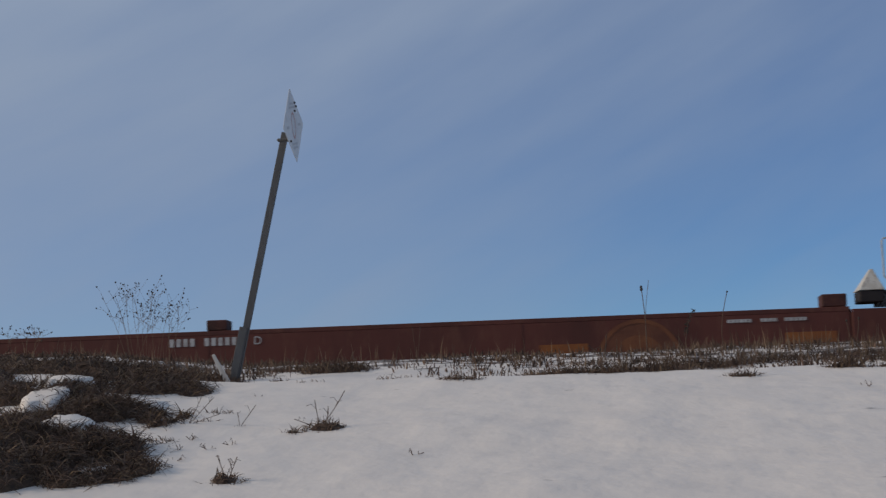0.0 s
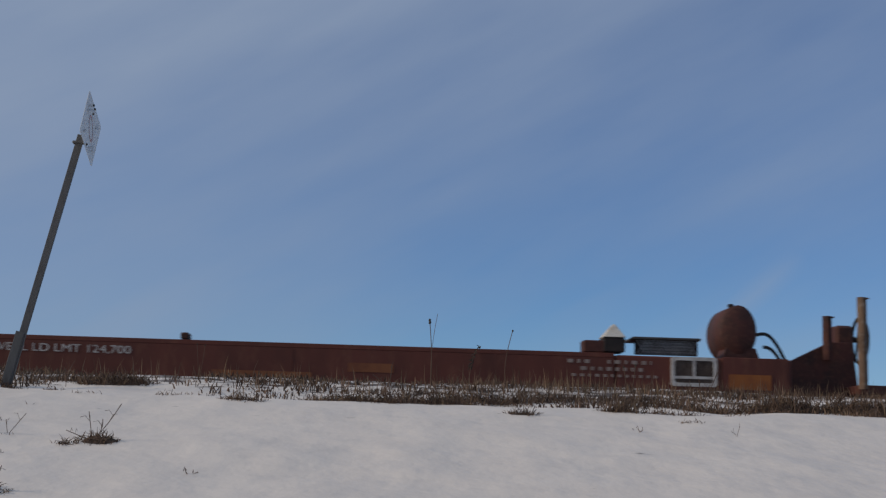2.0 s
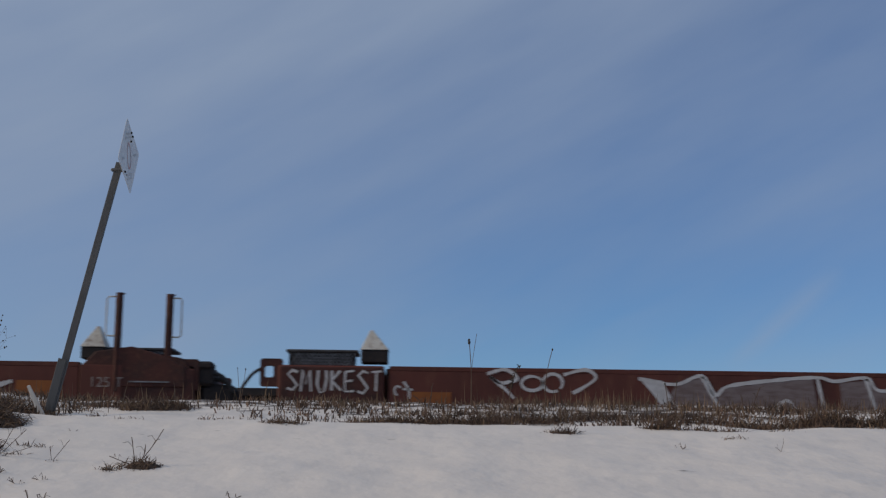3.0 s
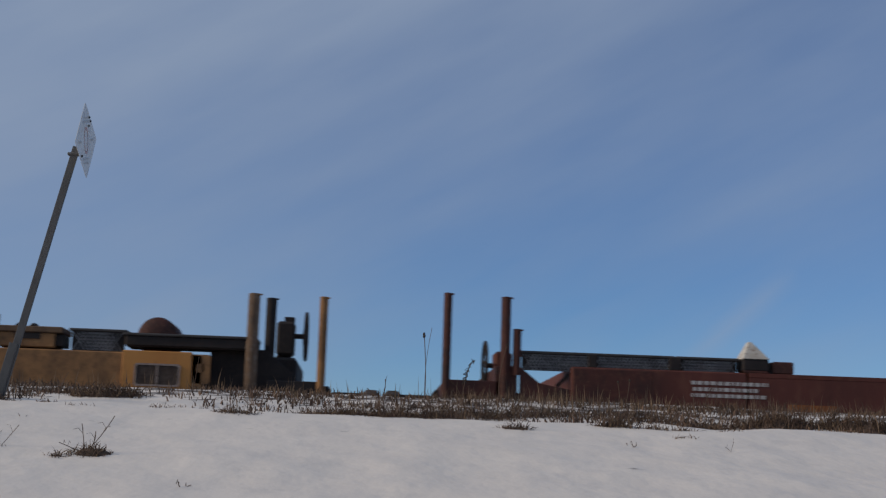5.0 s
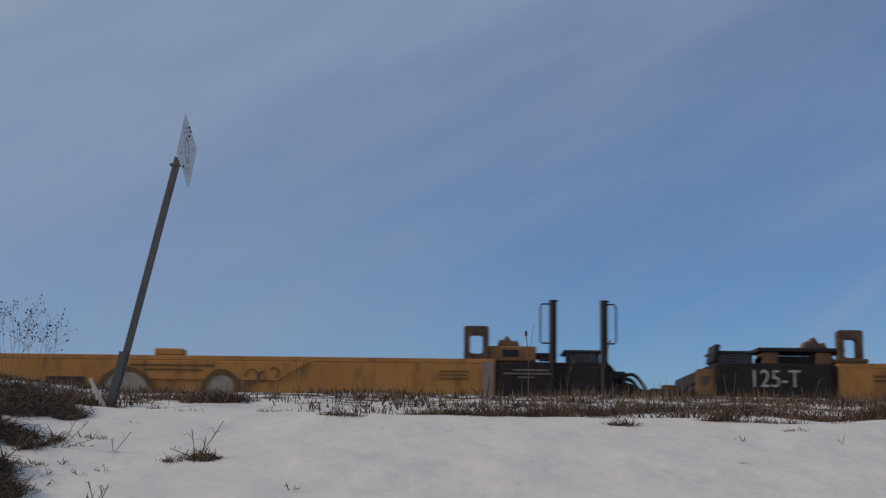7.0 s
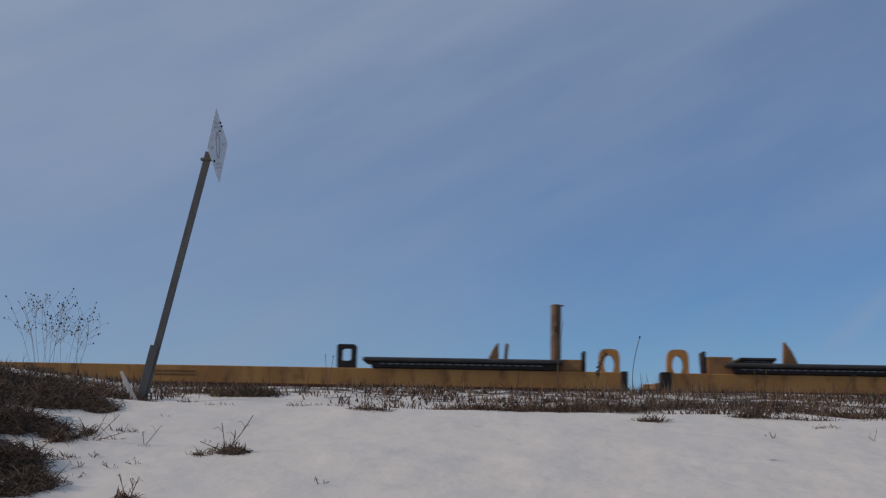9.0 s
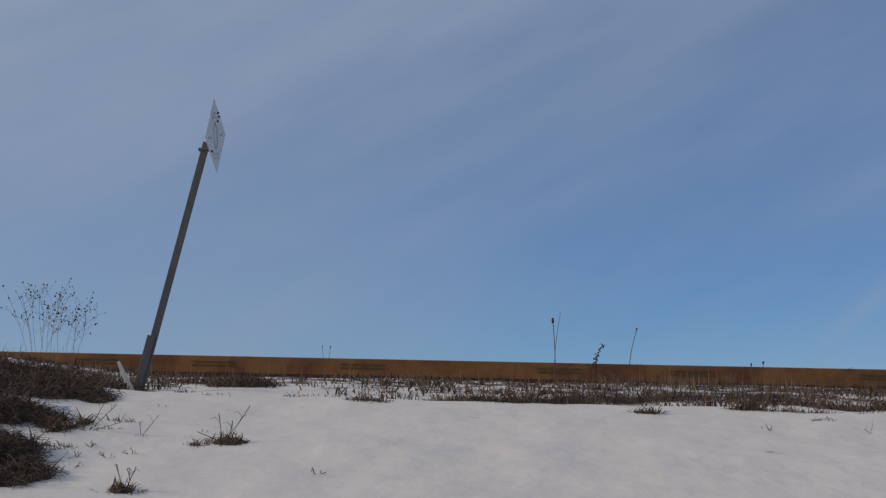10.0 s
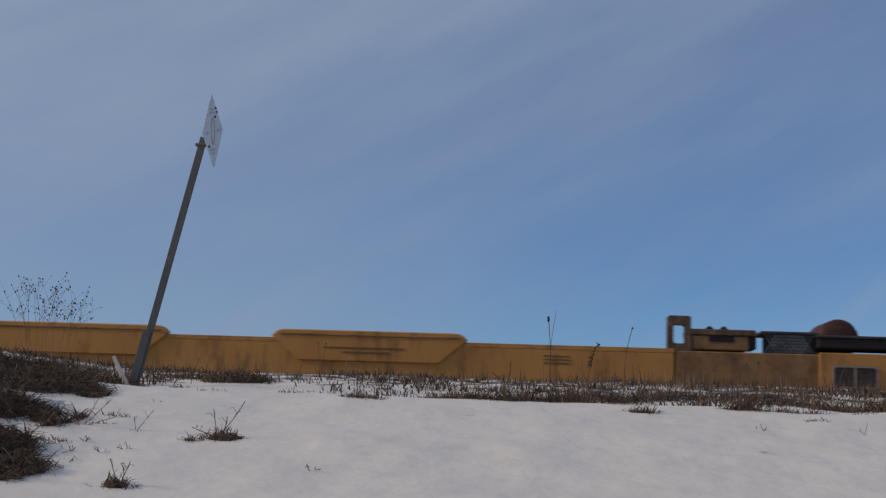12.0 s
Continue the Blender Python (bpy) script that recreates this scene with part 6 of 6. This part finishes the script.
def blades(places, lo, hi, wide, rng, rise=(15, 75), droop=0.6):
    """Dry grass blades that start up and bow over, three-sided and tapered, as raw vertices and faces."""
    verts, faces = [], []
    for x, y, z in places:
        n = lo + (hi - lo) * rng.random() ** 1.6
        a, e = rng.uniform(0, 2 * math.pi), radians(rng.uniform(*rise))
        w, d, turn = wide * rng.uniform(0.6, 1.5), droop * rng.uniform(0.4, 1.5), rng.uniform(-0.9, 0.9)
        k = len(verts)
        for f, s in ((0.0, 1.0), (0.35, 0.9), (0.7, 0.65)):
            b = a + turn * f
            px, py, pz = x + math.cos(b) * math.cos(e) * n * f, y + math.sin(b) * math.cos(e) * n * f, z + n * (math.sin(e) * f - d * f * f) - (0.012 if f == 0 else 0)
            for j in range(3):
                t = a + j * 2.094
                verts.append((px + w * s * math.cos(t), py + w * s * math.sin(t), pz + w * s * 0.5 * math.sin(t * 2)))
        b = a + turn
        verts.append((x + math.cos(b) * math.cos(e) * n, y + math.sin(b) * math.cos(e) * n, z + n * (math.sin(e) - d)))
        for r in (0, 3):
            for j in range(3):
                q = (j + 1) % 3
                faces.append((k + r + j, k + r + q, k + r + 3 + q, k + r + 3 + j))
        for j in range(3):
            faces.append((k + 6 + j, k + 6 + (j + 1) % 3, k + 9))
    return verts, faces


def raw_mesh(name, verts, faces, mat, parent=None):
    me = bpy.data.meshes.new(name)
    me.from_pydata(verts, [], faces)
    me.materials.append(mat)
    ob = new(name, me)
    ob.parent = parent
    return ob


def spot(rng, x, y, rx, ry):
    a, r = rng.uniform(0, 2 * math.pi), math.sqrt(rng.random())
    px, py = x + rx * r * math.cos(a), y + ry * r * math.sin(a)
    return px, py, r


def grass_clump(name, label, x, y, rx, ry, h, count, seed, mound=0.6, tall=0.16, group="dry grass on the bank", rise=(5, 60), droop=0.55, wide=0.0028):
    """A matted mound of dead grass with loose blades on it."""
    rng = random.Random(seed)
    thing = tagged(new(name), label, "dry grass", group)
    z0 = height(x, y)
    thing.location = (x, y, z0)
    def top(px, py):
        r = math.hypot((px - x) / rx, (py - y) / ry)
        edge = 1 + 0.5 * noise.noise((px * 4, py * 4, seed))
        k = max(0.0, 1 - (r / edge) ** 2)
        broken = 0.78 + 1.15 * noise.noise((px * 3.3, py * 2.6, 7.7)) + 0.5 * noise.noise((px * 11, py * 9, 7 + seed)) if h > 0.1 else 0.75 + 0.5 * noise.noise((px * 9, py * 9, 7 + seed))
        return height(px, py) - 0.025 + h * mound * k ** 0.6 * broken
    bm = bmesh.new()
    n, m = 44, 14
    rings = []
    for i in range(m + 1):
        q = i / m * 1.25
        rings.append([])
        for j in range(n):
            a = 2 * math.pi * j / n
            px, py = x + rx * q * math.cos(a), y + ry * q * math.sin(a)
            rings[-1].append(bm.verts.new((px - x, py - y, top(px, py) - z0)))
    for i in range(m):
        for j in range(n):
            bm.faces.new((rings[i][j], rings[i][(j + 1) % n], rings[i + 1][(j + 1) % n], rings[i + 1][j])) if i else bm.faces.new((rings[0][0], rings[1][(j + 1) % n], rings[1][j]))
    bmesh.ops.remove_doubles(bm, verts=bm.verts, dist=1e-5)
    bmesh.ops.recalc_face_normals(bm, faces=bm.faces)
    part("thatch", bm, THATCH, thing, smooth=True)
    for part_name, mat, share in (("dead_grass", STALK, 0.76), ("straw", STALK_PALE, 0.24)):
        pts = []
        for _ in range(int(count * share)):
            px, py, r = spot(rng, x, y, rx * 1.08, ry * 1.08)
            if top(px, py) > height(px, py) - 0.02 + (0.012 if h > 0.1 else -0.01) or rng.random() < 0.04:
                pts.append((px - x, py - y, top(px, py) - z0))
        v, f = blades(pts, tall * 0.35, tall * 1.5, wide, rng, rise, droop)
        tagged(raw_mesh(part_name, v, f, mat, thing), kind="stuff")
    return thing


DARK = "dark matted dead grass clump breaking through the snow"
for i, (x, y, rx, ry, h, n) in enumerate(((-3.10, 9.45, 0.50, 0.42, 0.14, 1500), (-3.75, 9.85, 0.62, 0.52, 0.15, 1400), (-4.7, 10.3, 0.8, 0.6, 0.16, 1200), (-2.84, 8.22, 0.38, 0.32, 0.15, 1600), (-3.42, 8.62, 0.52, 0.40, 0.15, 1300),
                                          (-3.20, 7.45, 0.44, 0.32, 0.16, 1100), (-2.62, 6.90, 0.40, 0.36, 0.17, 1700), (-3.15, 6.75, 0.46, 0.44, 0.18, 1200), (-4.25, 8.8, 0.6, 0.55, 0.16, 800),
                                          (-3.95, 7.6, 0.5, 0.45, 0.16, 700), (-2.98, 10.28, 0.36, 0.16, 0.08, 600), (-3.02, 8.30, 0.34, 0.26, 0.15, 900), (-2.70, 7.32, 0.34, 0.26, 0.14, 1100), (-3.10, 7.85, 0.36, 0.26, 0.14, 900), (-3.30, 9.10, 0.44, 0.26, 0.13, 900),
                                          (-3.55, 10.55, 0.55, 0.22, 0.10, 700))):
    grass_clump("grass_clump", DARK, x, y, rx, ry, h, int(n * 2.0), 100 + i, tall=0.15)
BROW = "brown tangled grass patch along the bank's brow"
for i, (x, y, rx, ry, h, n, tall) in enumerate(((-1.98, 10.75, 0.30, 0.18, 0.10, 1000, 0.13), (-2.35, 11.2, 0.40, 0.20, 0.05, 700, 0.13), (-2.55, 10.55, 0.16, 0.07, 0.04, 200, 0.09), (-1.45, 9.92, 0.13, 0.06, 0.03, 160, 0.06), (-1.18, 9.96, 0.15, 0.05, 0.025, 160, 0.05), (-0.88, 9.66, 0.16, 0.10, 0.06, 420, 0.07),
                                                (-0.15, 10.14, 0.34, 0.18, 0.06, 1200, 0.10), (0.38, 10.16, 0.40, 0.20, 0.07, 1700, 0.11), (0.88, 10.50, 0.40, 0.24, 0.07, 1400, 0.12), (0.3, 10.9, 0.6, 0.3, 0.04, 1200, 0.10), (1.80, 9.76, 0.13, 0.09, 0.06, 420, 0.15), (2.12, 9.66, 0.24, 0.07, 0.04, 420, 0.09), (1.45, 10.7, 0.42, 0.24, 0.05, 1000, 0.12), (1.3, 11.3, 0.6, 0.3, 0.03, 900, 0.11), (2.5, 11.2, 0.6, 0.3, 0.03, 900, 0.11),
                                                (2.15, 10.55, 0.46, 0.20, 0.05, 1000, 0.12), (2.75, 10.4, 0.44, 0.20, 0.06, 1100, 0.12), (3.30, 10.45, 0.45, 0.22, 0.11, 1400, 0.18), (3.95, 10.45, 0.5, 0.24, 0.12, 1300, 0.19), (4.8, 10.6, 0.6, 0.25, 0.10, 900, 0.16))):
    grass_clump("grass_patch", BROW, x, y, rx, ry, h, n, 200 + i, tall=tall, rise=(5, 80), droop=0.45, wide=0.0028)
FUZZ = "low brown weed thicket behind the brow"
for i, (x, y, rx, n, tall) in enumerate(((-4.3, 12.0, 0.6, 350, 0.09), (-3.3, 12.1, 0.6, 450, 0.09), (-2.35, 12.0, 0.5, 220, 0.09), (-1.5, 12.1, 0.4, 120, 0.07), (0.2, 12.1, 0.5, 150, 0.07), (1.0, 12.1, 0.5, 480, 0.12), (1.9, 12.1, 0.5, 520, 0.13), (2.8, 12.1, 0.5, 520, 0.13), (3.6, 12.1, 0.6, 800, 0.15), (4.7, 12.1, 0.6, 500, 0.13))):
    grass_clump("weed_thicket", FUZZ, x, y, rx, 0.28, 0.02, n, 250 + i, tall=tall, rise=(35, 90), droop=0.2, wide=0.0017)
def snow_lump(x, y, rx, ry, lift, h, seed):
    """A leftover crust of old snow lying on matted grass, with a ragged rim."""
    bm, rings, n, m = bmesh.new(), [], 30, 7
    for i in range(m + 1):
        q = i / m
        rings.append([])
        for j in range(n):
            a = 2 * math.pi * j / n
            e = q * (1 + 0.55 * noise.noise((math.cos(a) * 1.7, math.sin(a) * 1.7, seed)) + 0.28 * noise.noise((math.cos(a) * 4.5, math.sin(a) * 4.5, seed)))
            px, py = rx * e * math.cos(a), ry * e * math.sin(a)
            z = height(x + px, y + py) - height(x, y) + lift * (1 if q < 0.99 else -0.2) + h * max(0.0, 1 - q ** 2.0) * (1 + 0.6 * noise.noise((px * 7, py * 7, seed)))
            rings[-1].append(bm.verts.new((px, py, z)))
    for i in range(m):
        for j in range(n):
            k = (j + 1) % n
            bm.faces.new((rings[i][j], rings[i][k], rings[i + 1][k], rings[i + 1][j])) if i else bm.faces.new((rings[0][0], rings[1][k], rings[1][j]))
    bmesh.ops.remove_doubles(bm, verts=bm.verts, dist=1e-5)
    bmesh.ops.recalc_face_normals(bm, faces=bm.faces)
    o = part("snow_patch", bm, SNOW, smooth=True)
    o.location = (x, y, height(x, y))
    tagged(o, "leftover patch of old snow lying on dead grass", "snow", "snow patches on the grass")


for i, (x, y, rx, ry, lift, h) in enumerate(((-3.38, 8.36, 0.15, 0.24, 0.06, 0.02), (-3.04, 7.76, 0.15, 0.18, 0.045, 0.018), (-2.88, 8.66, 0.16, 0.16, 0.02, 0.015), (-3.52, 9.0, 0.16, 0.16, 0.06, 0.015))):
    snow_lump(x, y, rx, ry, lift, h, i * 3.7)
TUFT = "small tuft of dry weeds standing in the snow"
for i, (x, y, rx, ry, h, n, tall) in enumerate(((-1.56, 8.05, 0.13, 0.11, 0.055, 200, 0.07), (-1.74, 7.98, 0.08, 0.06, 0.03, 90, 0.06), (-1.81, 6.72, 0.10, 0.09, 0.05, 230, 0.07), (1.06, 9.42, 0.13, 0.08, 0.04, 200, 0.07),
                                                (2.17, 9.22, 0.10, 0.05, 0.02, 100, 0.06), (2.60, 9.60, 0.20, 0.03, 0.02, 160, 0.04), (-2.28, 10.0, 0.10, 0.05, 0.03, 110, 0.05), (-2.02, 9.80, 0.16, 0.05, 0.02, 150, 0.05), (-2.10, 8.14, 0.05, 0.03, 0.012, 40, 0.04), (-2.38, 8.22, 0.10, 0.05, 0.02, 90, 0.06), (-2.20, 9.15, 0.05, 0.04, 0.02, 50, 0.04), (-2.42, 7.62, 0.10, 0.07, 0.03, 120, 0.06), (-2.30, 7.05, 0.08, 0.06, 0.03, 100, 0.06), (-2.62, 10.05, 0.14, 0.05, 0.03, 140, 0.06), (-2.34, 8.55, 0.12, 0.05, 0.02, 110, 0.06))):
    # the large dark thatch also stands in for shadow in the melt hollow
    grass_clump("grass_tuft", TUFT, x, y, rx, ry, h, n, 300 + i, mound=1.0, tall=tall, rise=(0, 70), droop=0.4)


def twig(name, label, x, y, stems, seed, thick=0.0035, heads=0, head=0.008, fork=0.4, group="dry weeds"):
    """A dry weed: leaning stems that fork, some with seed heads; stems: (dx, dz, bow)."""
    rng = random.Random(seed)
    thing = tagged(new(name), label, "dry weed", group)
    thing.location = (x, y, height(x, y) - 0.01)
    for dx, dz, bow in stems:
        pts = []
        dy = rng.uniform(-0.05, 0.05)
        for i in range(7):
            t = i / 6
            pts.append((dx * t + bow * math.sin(math.pi * t), dy * t, dz * t))
        s = part("stem", tube(pts, thick, 5), STALK, thing)
        tips = [pts[-1]]
        if fork:
            for _ in range(max(1, int(fork * 4))):
                k = rng.randint(3, 5)
                b = Vector(pts[k])
                e = b + Vector((rng.uniform(-0.35, 0.35) * dz, rng.uniform(-0.1, 0.1), rng.uniform(0.12, 0.4) * dz))
                part("branch", tube([b, (b + e) / 2 + Vector((0, 0, 0.02)), e], thick * 0.55, 4), STALK, s)
                tips.append(tuple(e))
        if heads:
            bm = bmesh.new()
            for tp in tips:
                for _ in range(heads):
                    t = bmesh.new()
                    bmesh.ops.create_icosphere(t, subdivisions=1, radius=head * rng.uniform(0.6, 1.2))
                    bmesh.ops.scale(t, vec=(1, 1, 1.3), verts=t.verts)
                    off = Vector((rng.gauss(0, 1), rng.gauss(0, 0.6), rng.gauss(0, 1))) * (head * 2.6 if heads > 1 else 0)
                    bmesh.ops.translate(t, vec=Vector(tp) + off, verts=t.verts)
                    merge(bm, t)
            tagged(part("seed_heads", bm, SEED, s), kind="stuff")
    return thing


twig("tall_weed", "tall thin dry weed with a dark seed head", 0.50, 11.3, [(-0.025, 0.60, 0.012)], 1, 0.0035, 2, 0.012, 0)
twig("tall_weed", "forked thin dry weed stalk on the brow", 0.50, 11.32, [(0.045, 0.65, -0.02)], 2, 0.002, 0, 0, 0)
twig("tall_weed", "tall thin dry weed with a drooping tip", 1.12, 11.3, [(0.05, 0.535, -0.03)], 3, 0.003, 1, 0.009, 0)
def plume_weed(x, y):
    """A leaning reed: a curved stem whose upper half carries a drooping feathery plume."""
    rng = random.Random(44)
    thing = tagged(new("plume_weed"), "leaning dry weed with a feathery seed plume", "dry weed", "dry weeds")
    thing.location = (x, y, height(x, y) - 0.01)
    line = [Vector((0.06 * t + 0.05 * t ** 4, 0, 0.45 * t - 0.06 * t ** 6)) for t in (i / 10 for i in range(11))]
    s = part("stem", tube(line, 0.003, 5), STALK, thing)
    bm = bmesh.new()
    for _ in range(46):
        k = rng.uniform(4.5, 9.9)
        p = line[int(k)].lerp(line[int(k) + 1], k % 1)
        e = p + Vector((rng.uniform(-0.03, 0.012), rng.uniform(-0.02, 0.02), rng.uniform(-0.035, 0.02)))
        merge(bm, tube([p, e], 0.0028, 4))
    tagged(part("plume", bm, SEED, s), kind="stuff")


plume_weed(0.80, 11.3)
twig("tall_weed", "short dry weed with seed heads on the brow", 2.15, 11.3, [(0.06, 0.29, 0.01), (-0.05, 0.27, 0)], 5, 0.003, 1, 0.01, 0)
twig("tall_weed", "short dry weed with seed heads on the brow", 0.12, 11.25, [(0.05, 0.22, 0.02), (-0.10, 0.14, 0.03)], 6, 0.0035, 0, 0.01, 0.5)
twig("tall_weed", "low forked dry weed on the brow", 2.75, 11.2, [(0.12, 0.26, 0.01), (-0.04, 0.20, 0.0)], 16, 0.003, 0, 0.01, 0.5)
twig("tall_weed", "thin dry weed with two tiny heads", -1.40, 11.3, [(-0.03, 0.32, 0), (0.04, 0.31, 0)], 7, 0.0018, 1, 0.007, 0)
twig("dry_twigs", "bare forked twigs standing in the snow", -1.60, 8.10, [(0.16, 0.22, 0.01), (-0.02, 0.17, 0), (-0.15, 0.06, 0.0), (0.05, 0.13, 0.02)], 8, 0.0024, 0, 0, 0.5)
twig("dry_twigs", "bare forked twigs standing in the snow", -2.10, 8.15, [(0.10, 0.13, 0.0), (-0.01, 0.08, 0.0)], 9, 0.0018, 0, 0, 0.3)
twig("dry_twigs", "bare forked twigs standing in the snow", -1.80, 6.72, [(0.05, 0.13, 0.0), (-0.05, 0.14, 0.0), (0.01, 0.12, 0.02)], 10, 0.0021, 0, 0, 0.5)
twig("dry_twigs", "bare forked twigs standing in the snow", 1.06, 9.40, [(0.09, 0.15, 0.0), (-0.12, 0.11, 0.02), (0.0, 0.12, 0)], 11, 0.0018, 0, 0, 0.5)
twig("dry_twigs", "bare forked twigs standing in the snow", 1.75, 8.86, [(0.03, 0.022, 0.0), (-0.03, 0.02, 0.0), (0.0, 0.03, 0.01)], 12, 0.0028, 0, 0, 0.3)
twig("dry_twigs", "thin sprout in the snow", 2.38, 8.79, [(0.015, 0.075, 0.0), (-0.03, 0.04, 0.01)], 13, 0.0014, 0, 0.005, 0.3)
twig("dry_twigs", "bare forked twigs standing in the snow", -2.42, 8.15, [(0.17, 0.16, 0.0), (0.10, 0.19, 0.0), (0.2, 0.06, 0)], 14, 0.0018, 0, 0, 0.5)
twig("dry_twigs", "thin twigs beside the sign post", -2.30, 10.5, [(0.05, 0.22, -0.02), (-0.03, 0.16, 0.01)], 15, 0.0018, 0, 0, 0.5)
for i, (x, y) in enumerate(((-2.28, 7.44), (-2.27, 7.71), (-2.12, 7.5), (-2.2, 7.2), (-2.02, 7.62), (-0.92, 7.24), (-2.36, 7.05))):
    twig("seedling", "tiny dry seedling in the snow", x, y, [(0.045 * math.sin(7 * i + k * 2.3), 0.012 + 0.012 * (1 + math.cos(5 * i + k)), 0.01 * math.cos(3 * i + k)) for k in range(3)], 40 + i, 0.0022, 0, 0, 0.25)
def dry_shrub(label, x, y, spread, tall, stems, seed):
    """A bare shrub: fine bowed stems that fork twice, with a dark seed head on each tip."""
    rng = random.Random(seed)
    thing = tagged(new("dry_shrub"), label, "dry shrub", "dry weeds")
    thing.location = (x, y, height(x, y) - 0.01)
    for i in range(stems):
        u = (i + 0.5) / stems * 2 - 1
        foot = Vector((u * spread * 0.45 + rng.uniform(-0.05, 0.05), rng.uniform(-0.12, 0.12), 0))
        tip = Vector((u * spread + rng.uniform(-0.06, 0.06), rng.uniform(-0.15, 0.15), tall * (1 - 0.38 * max(u, 0) ** 1.5) * rng.uniform(0.78, 1.0)))
        bow = Vector((rng.uniform(-0.06, 0.06), 0, 0.06))
        line = [foot.lerp(tip, t) + bow * math.sin(math.pi * t) for t in (k / 8 for k in range(9))]
        stem = part("stem", tube(line, 0.0013, 4), STALK_PALE, thing)
        tips = [line[-1]]
        for _ in range(rng.randint(4, 6)):
            k = rng.randint(3, 7)
            end = line[k] + Vector((rng.uniform(-0.17, 0.19), rng.uniform(-0.06, 0.06), rng.uniform(0.06, 0.20)))
            end.z = min(end.z, tall * 1.03)
            mid = line[k].lerp(end, 0.5) + Vector((0, 0, 0.015))
            part("branch", tube([line[k], mid, end], 0.0009, 3), STALK_PALE, stem)
            tips.append(end)
            for _ in range(rng.randint(0, 2)):
                e = mid + Vector((rng.uniform(-0.06, 0.06), rng.uniform(-0.03, 0.03), rng.uniform(0.02, 0.08)))
                part("branch", tube([mid, e], 0.0007, 3), STALK_PALE, stem)
                tips.append(e)
        bm = bmesh.new()
        for p in tips:
            t = bmesh.new()
            bmesh.ops.create_icosphere(t, subdivisions=1, radius=0.0075 * rng.uniform(0.6, 1.15))
            bmesh.ops.scale(t, vec=(rng.uniform(0.7, 1.1), 1, rng.uniform(0.8, 1.4)), verts=t.verts)
            bmesh.ops.translate(t, vec=p, verts=t.verts)
            merge(bm, t)
        tagged(part("seed_heads", bm, SEED, stem), kind="stuff")


dry_shrub("tall bare shrub with many dark seed heads on the rise", -3.72, 11.3, 0.42, 0.74, 14, 77)
dry_shrub("low bare shrub with a few seed heads", -4.75, 11.2, 0.28, 0.22, 5, 78)


def wooden_stake():
    bm = boxed(-0.024, 0.024, -0.008, 0.008, -0.12, 0.17, bevel=0.004)
    for v in bm.verts:
        if v.co.z > 0.1:
            v.co.x = v.co.x * 0.5 - 0.008
    o = part("wooden_stake", bm, STAKE)
    o.matrix_basis = pose(-2.73, 10.12, height(-2.73, 10.12) + 0.06, 0, -26, 0)
    tagged(o, "short bleached wooden stake leaning beside the sign post", "stake")


wooden_stake()


def stubble():
    """Cut-off stems all along the brow, standing through thin snow."""
    rng = random.Random(5)
    pts, tall, pale = [], [], []
    while len(pts) < 4300:
        x, y = rng.uniform(-6.0, 6.0), 9.95 + 2.65 * rng.random()
        shelf = 1.0 if y > 10.25 else (y - 9.95) / 0.3
        thick = noise.noise((x * 0.9, y * 1.3, 2.2)) + 0.6 * noise.noise((x * 3.1, y * 3.2, 6.2)) + rng.uniform(-0.35, 0.35)
        if thick > 0.08 + 0.5 * (1 - shelf) + (0.25 if -2.8 < x < -1.7 else 0.0):
            (pale if rng.random() < 0.16 else pts).append((x, y, height(x, y)))
    for _ in range(90):
        x, y = rng.gauss(1.60, 0.3), rng.uniform(11.2, 12.4)
        tall.append((x, y, height(x, y)))
    for _ in range(240):
        x, y = rng.uniform(-5, 5), rng.uniform(10.8, 12.5)
        tall.append((x, y, height(x, y)))
    v, f = stalks(pts, 0.015, 0.08, 0.0066, 0.95, rng, 0.5)
    tagged(raw_mesh("stubble", v, f, STALK), "brown cut weed stubble in thin snow along the brow", "stubble", kind="stuff")
    v, f = stalks(pale, 0.03, 0.09, 0.0042, 0.7, rng, 0.3)
    tagged(raw_mesh("straw_stubble", v, f, STALK_PALE), "pale straw stems among the stubble", "stubble", kind="stuff")
    v, f = stalks(tall, 0.08, 0.22, 0.0028, 0.22, rng, 0.2)
    tagged(raw_mesh("tall_stubble", v, f, STALK_PALE), "taller thin dry stems standing along the brow", "stubble", kind="stuff")


stubble()


motions()
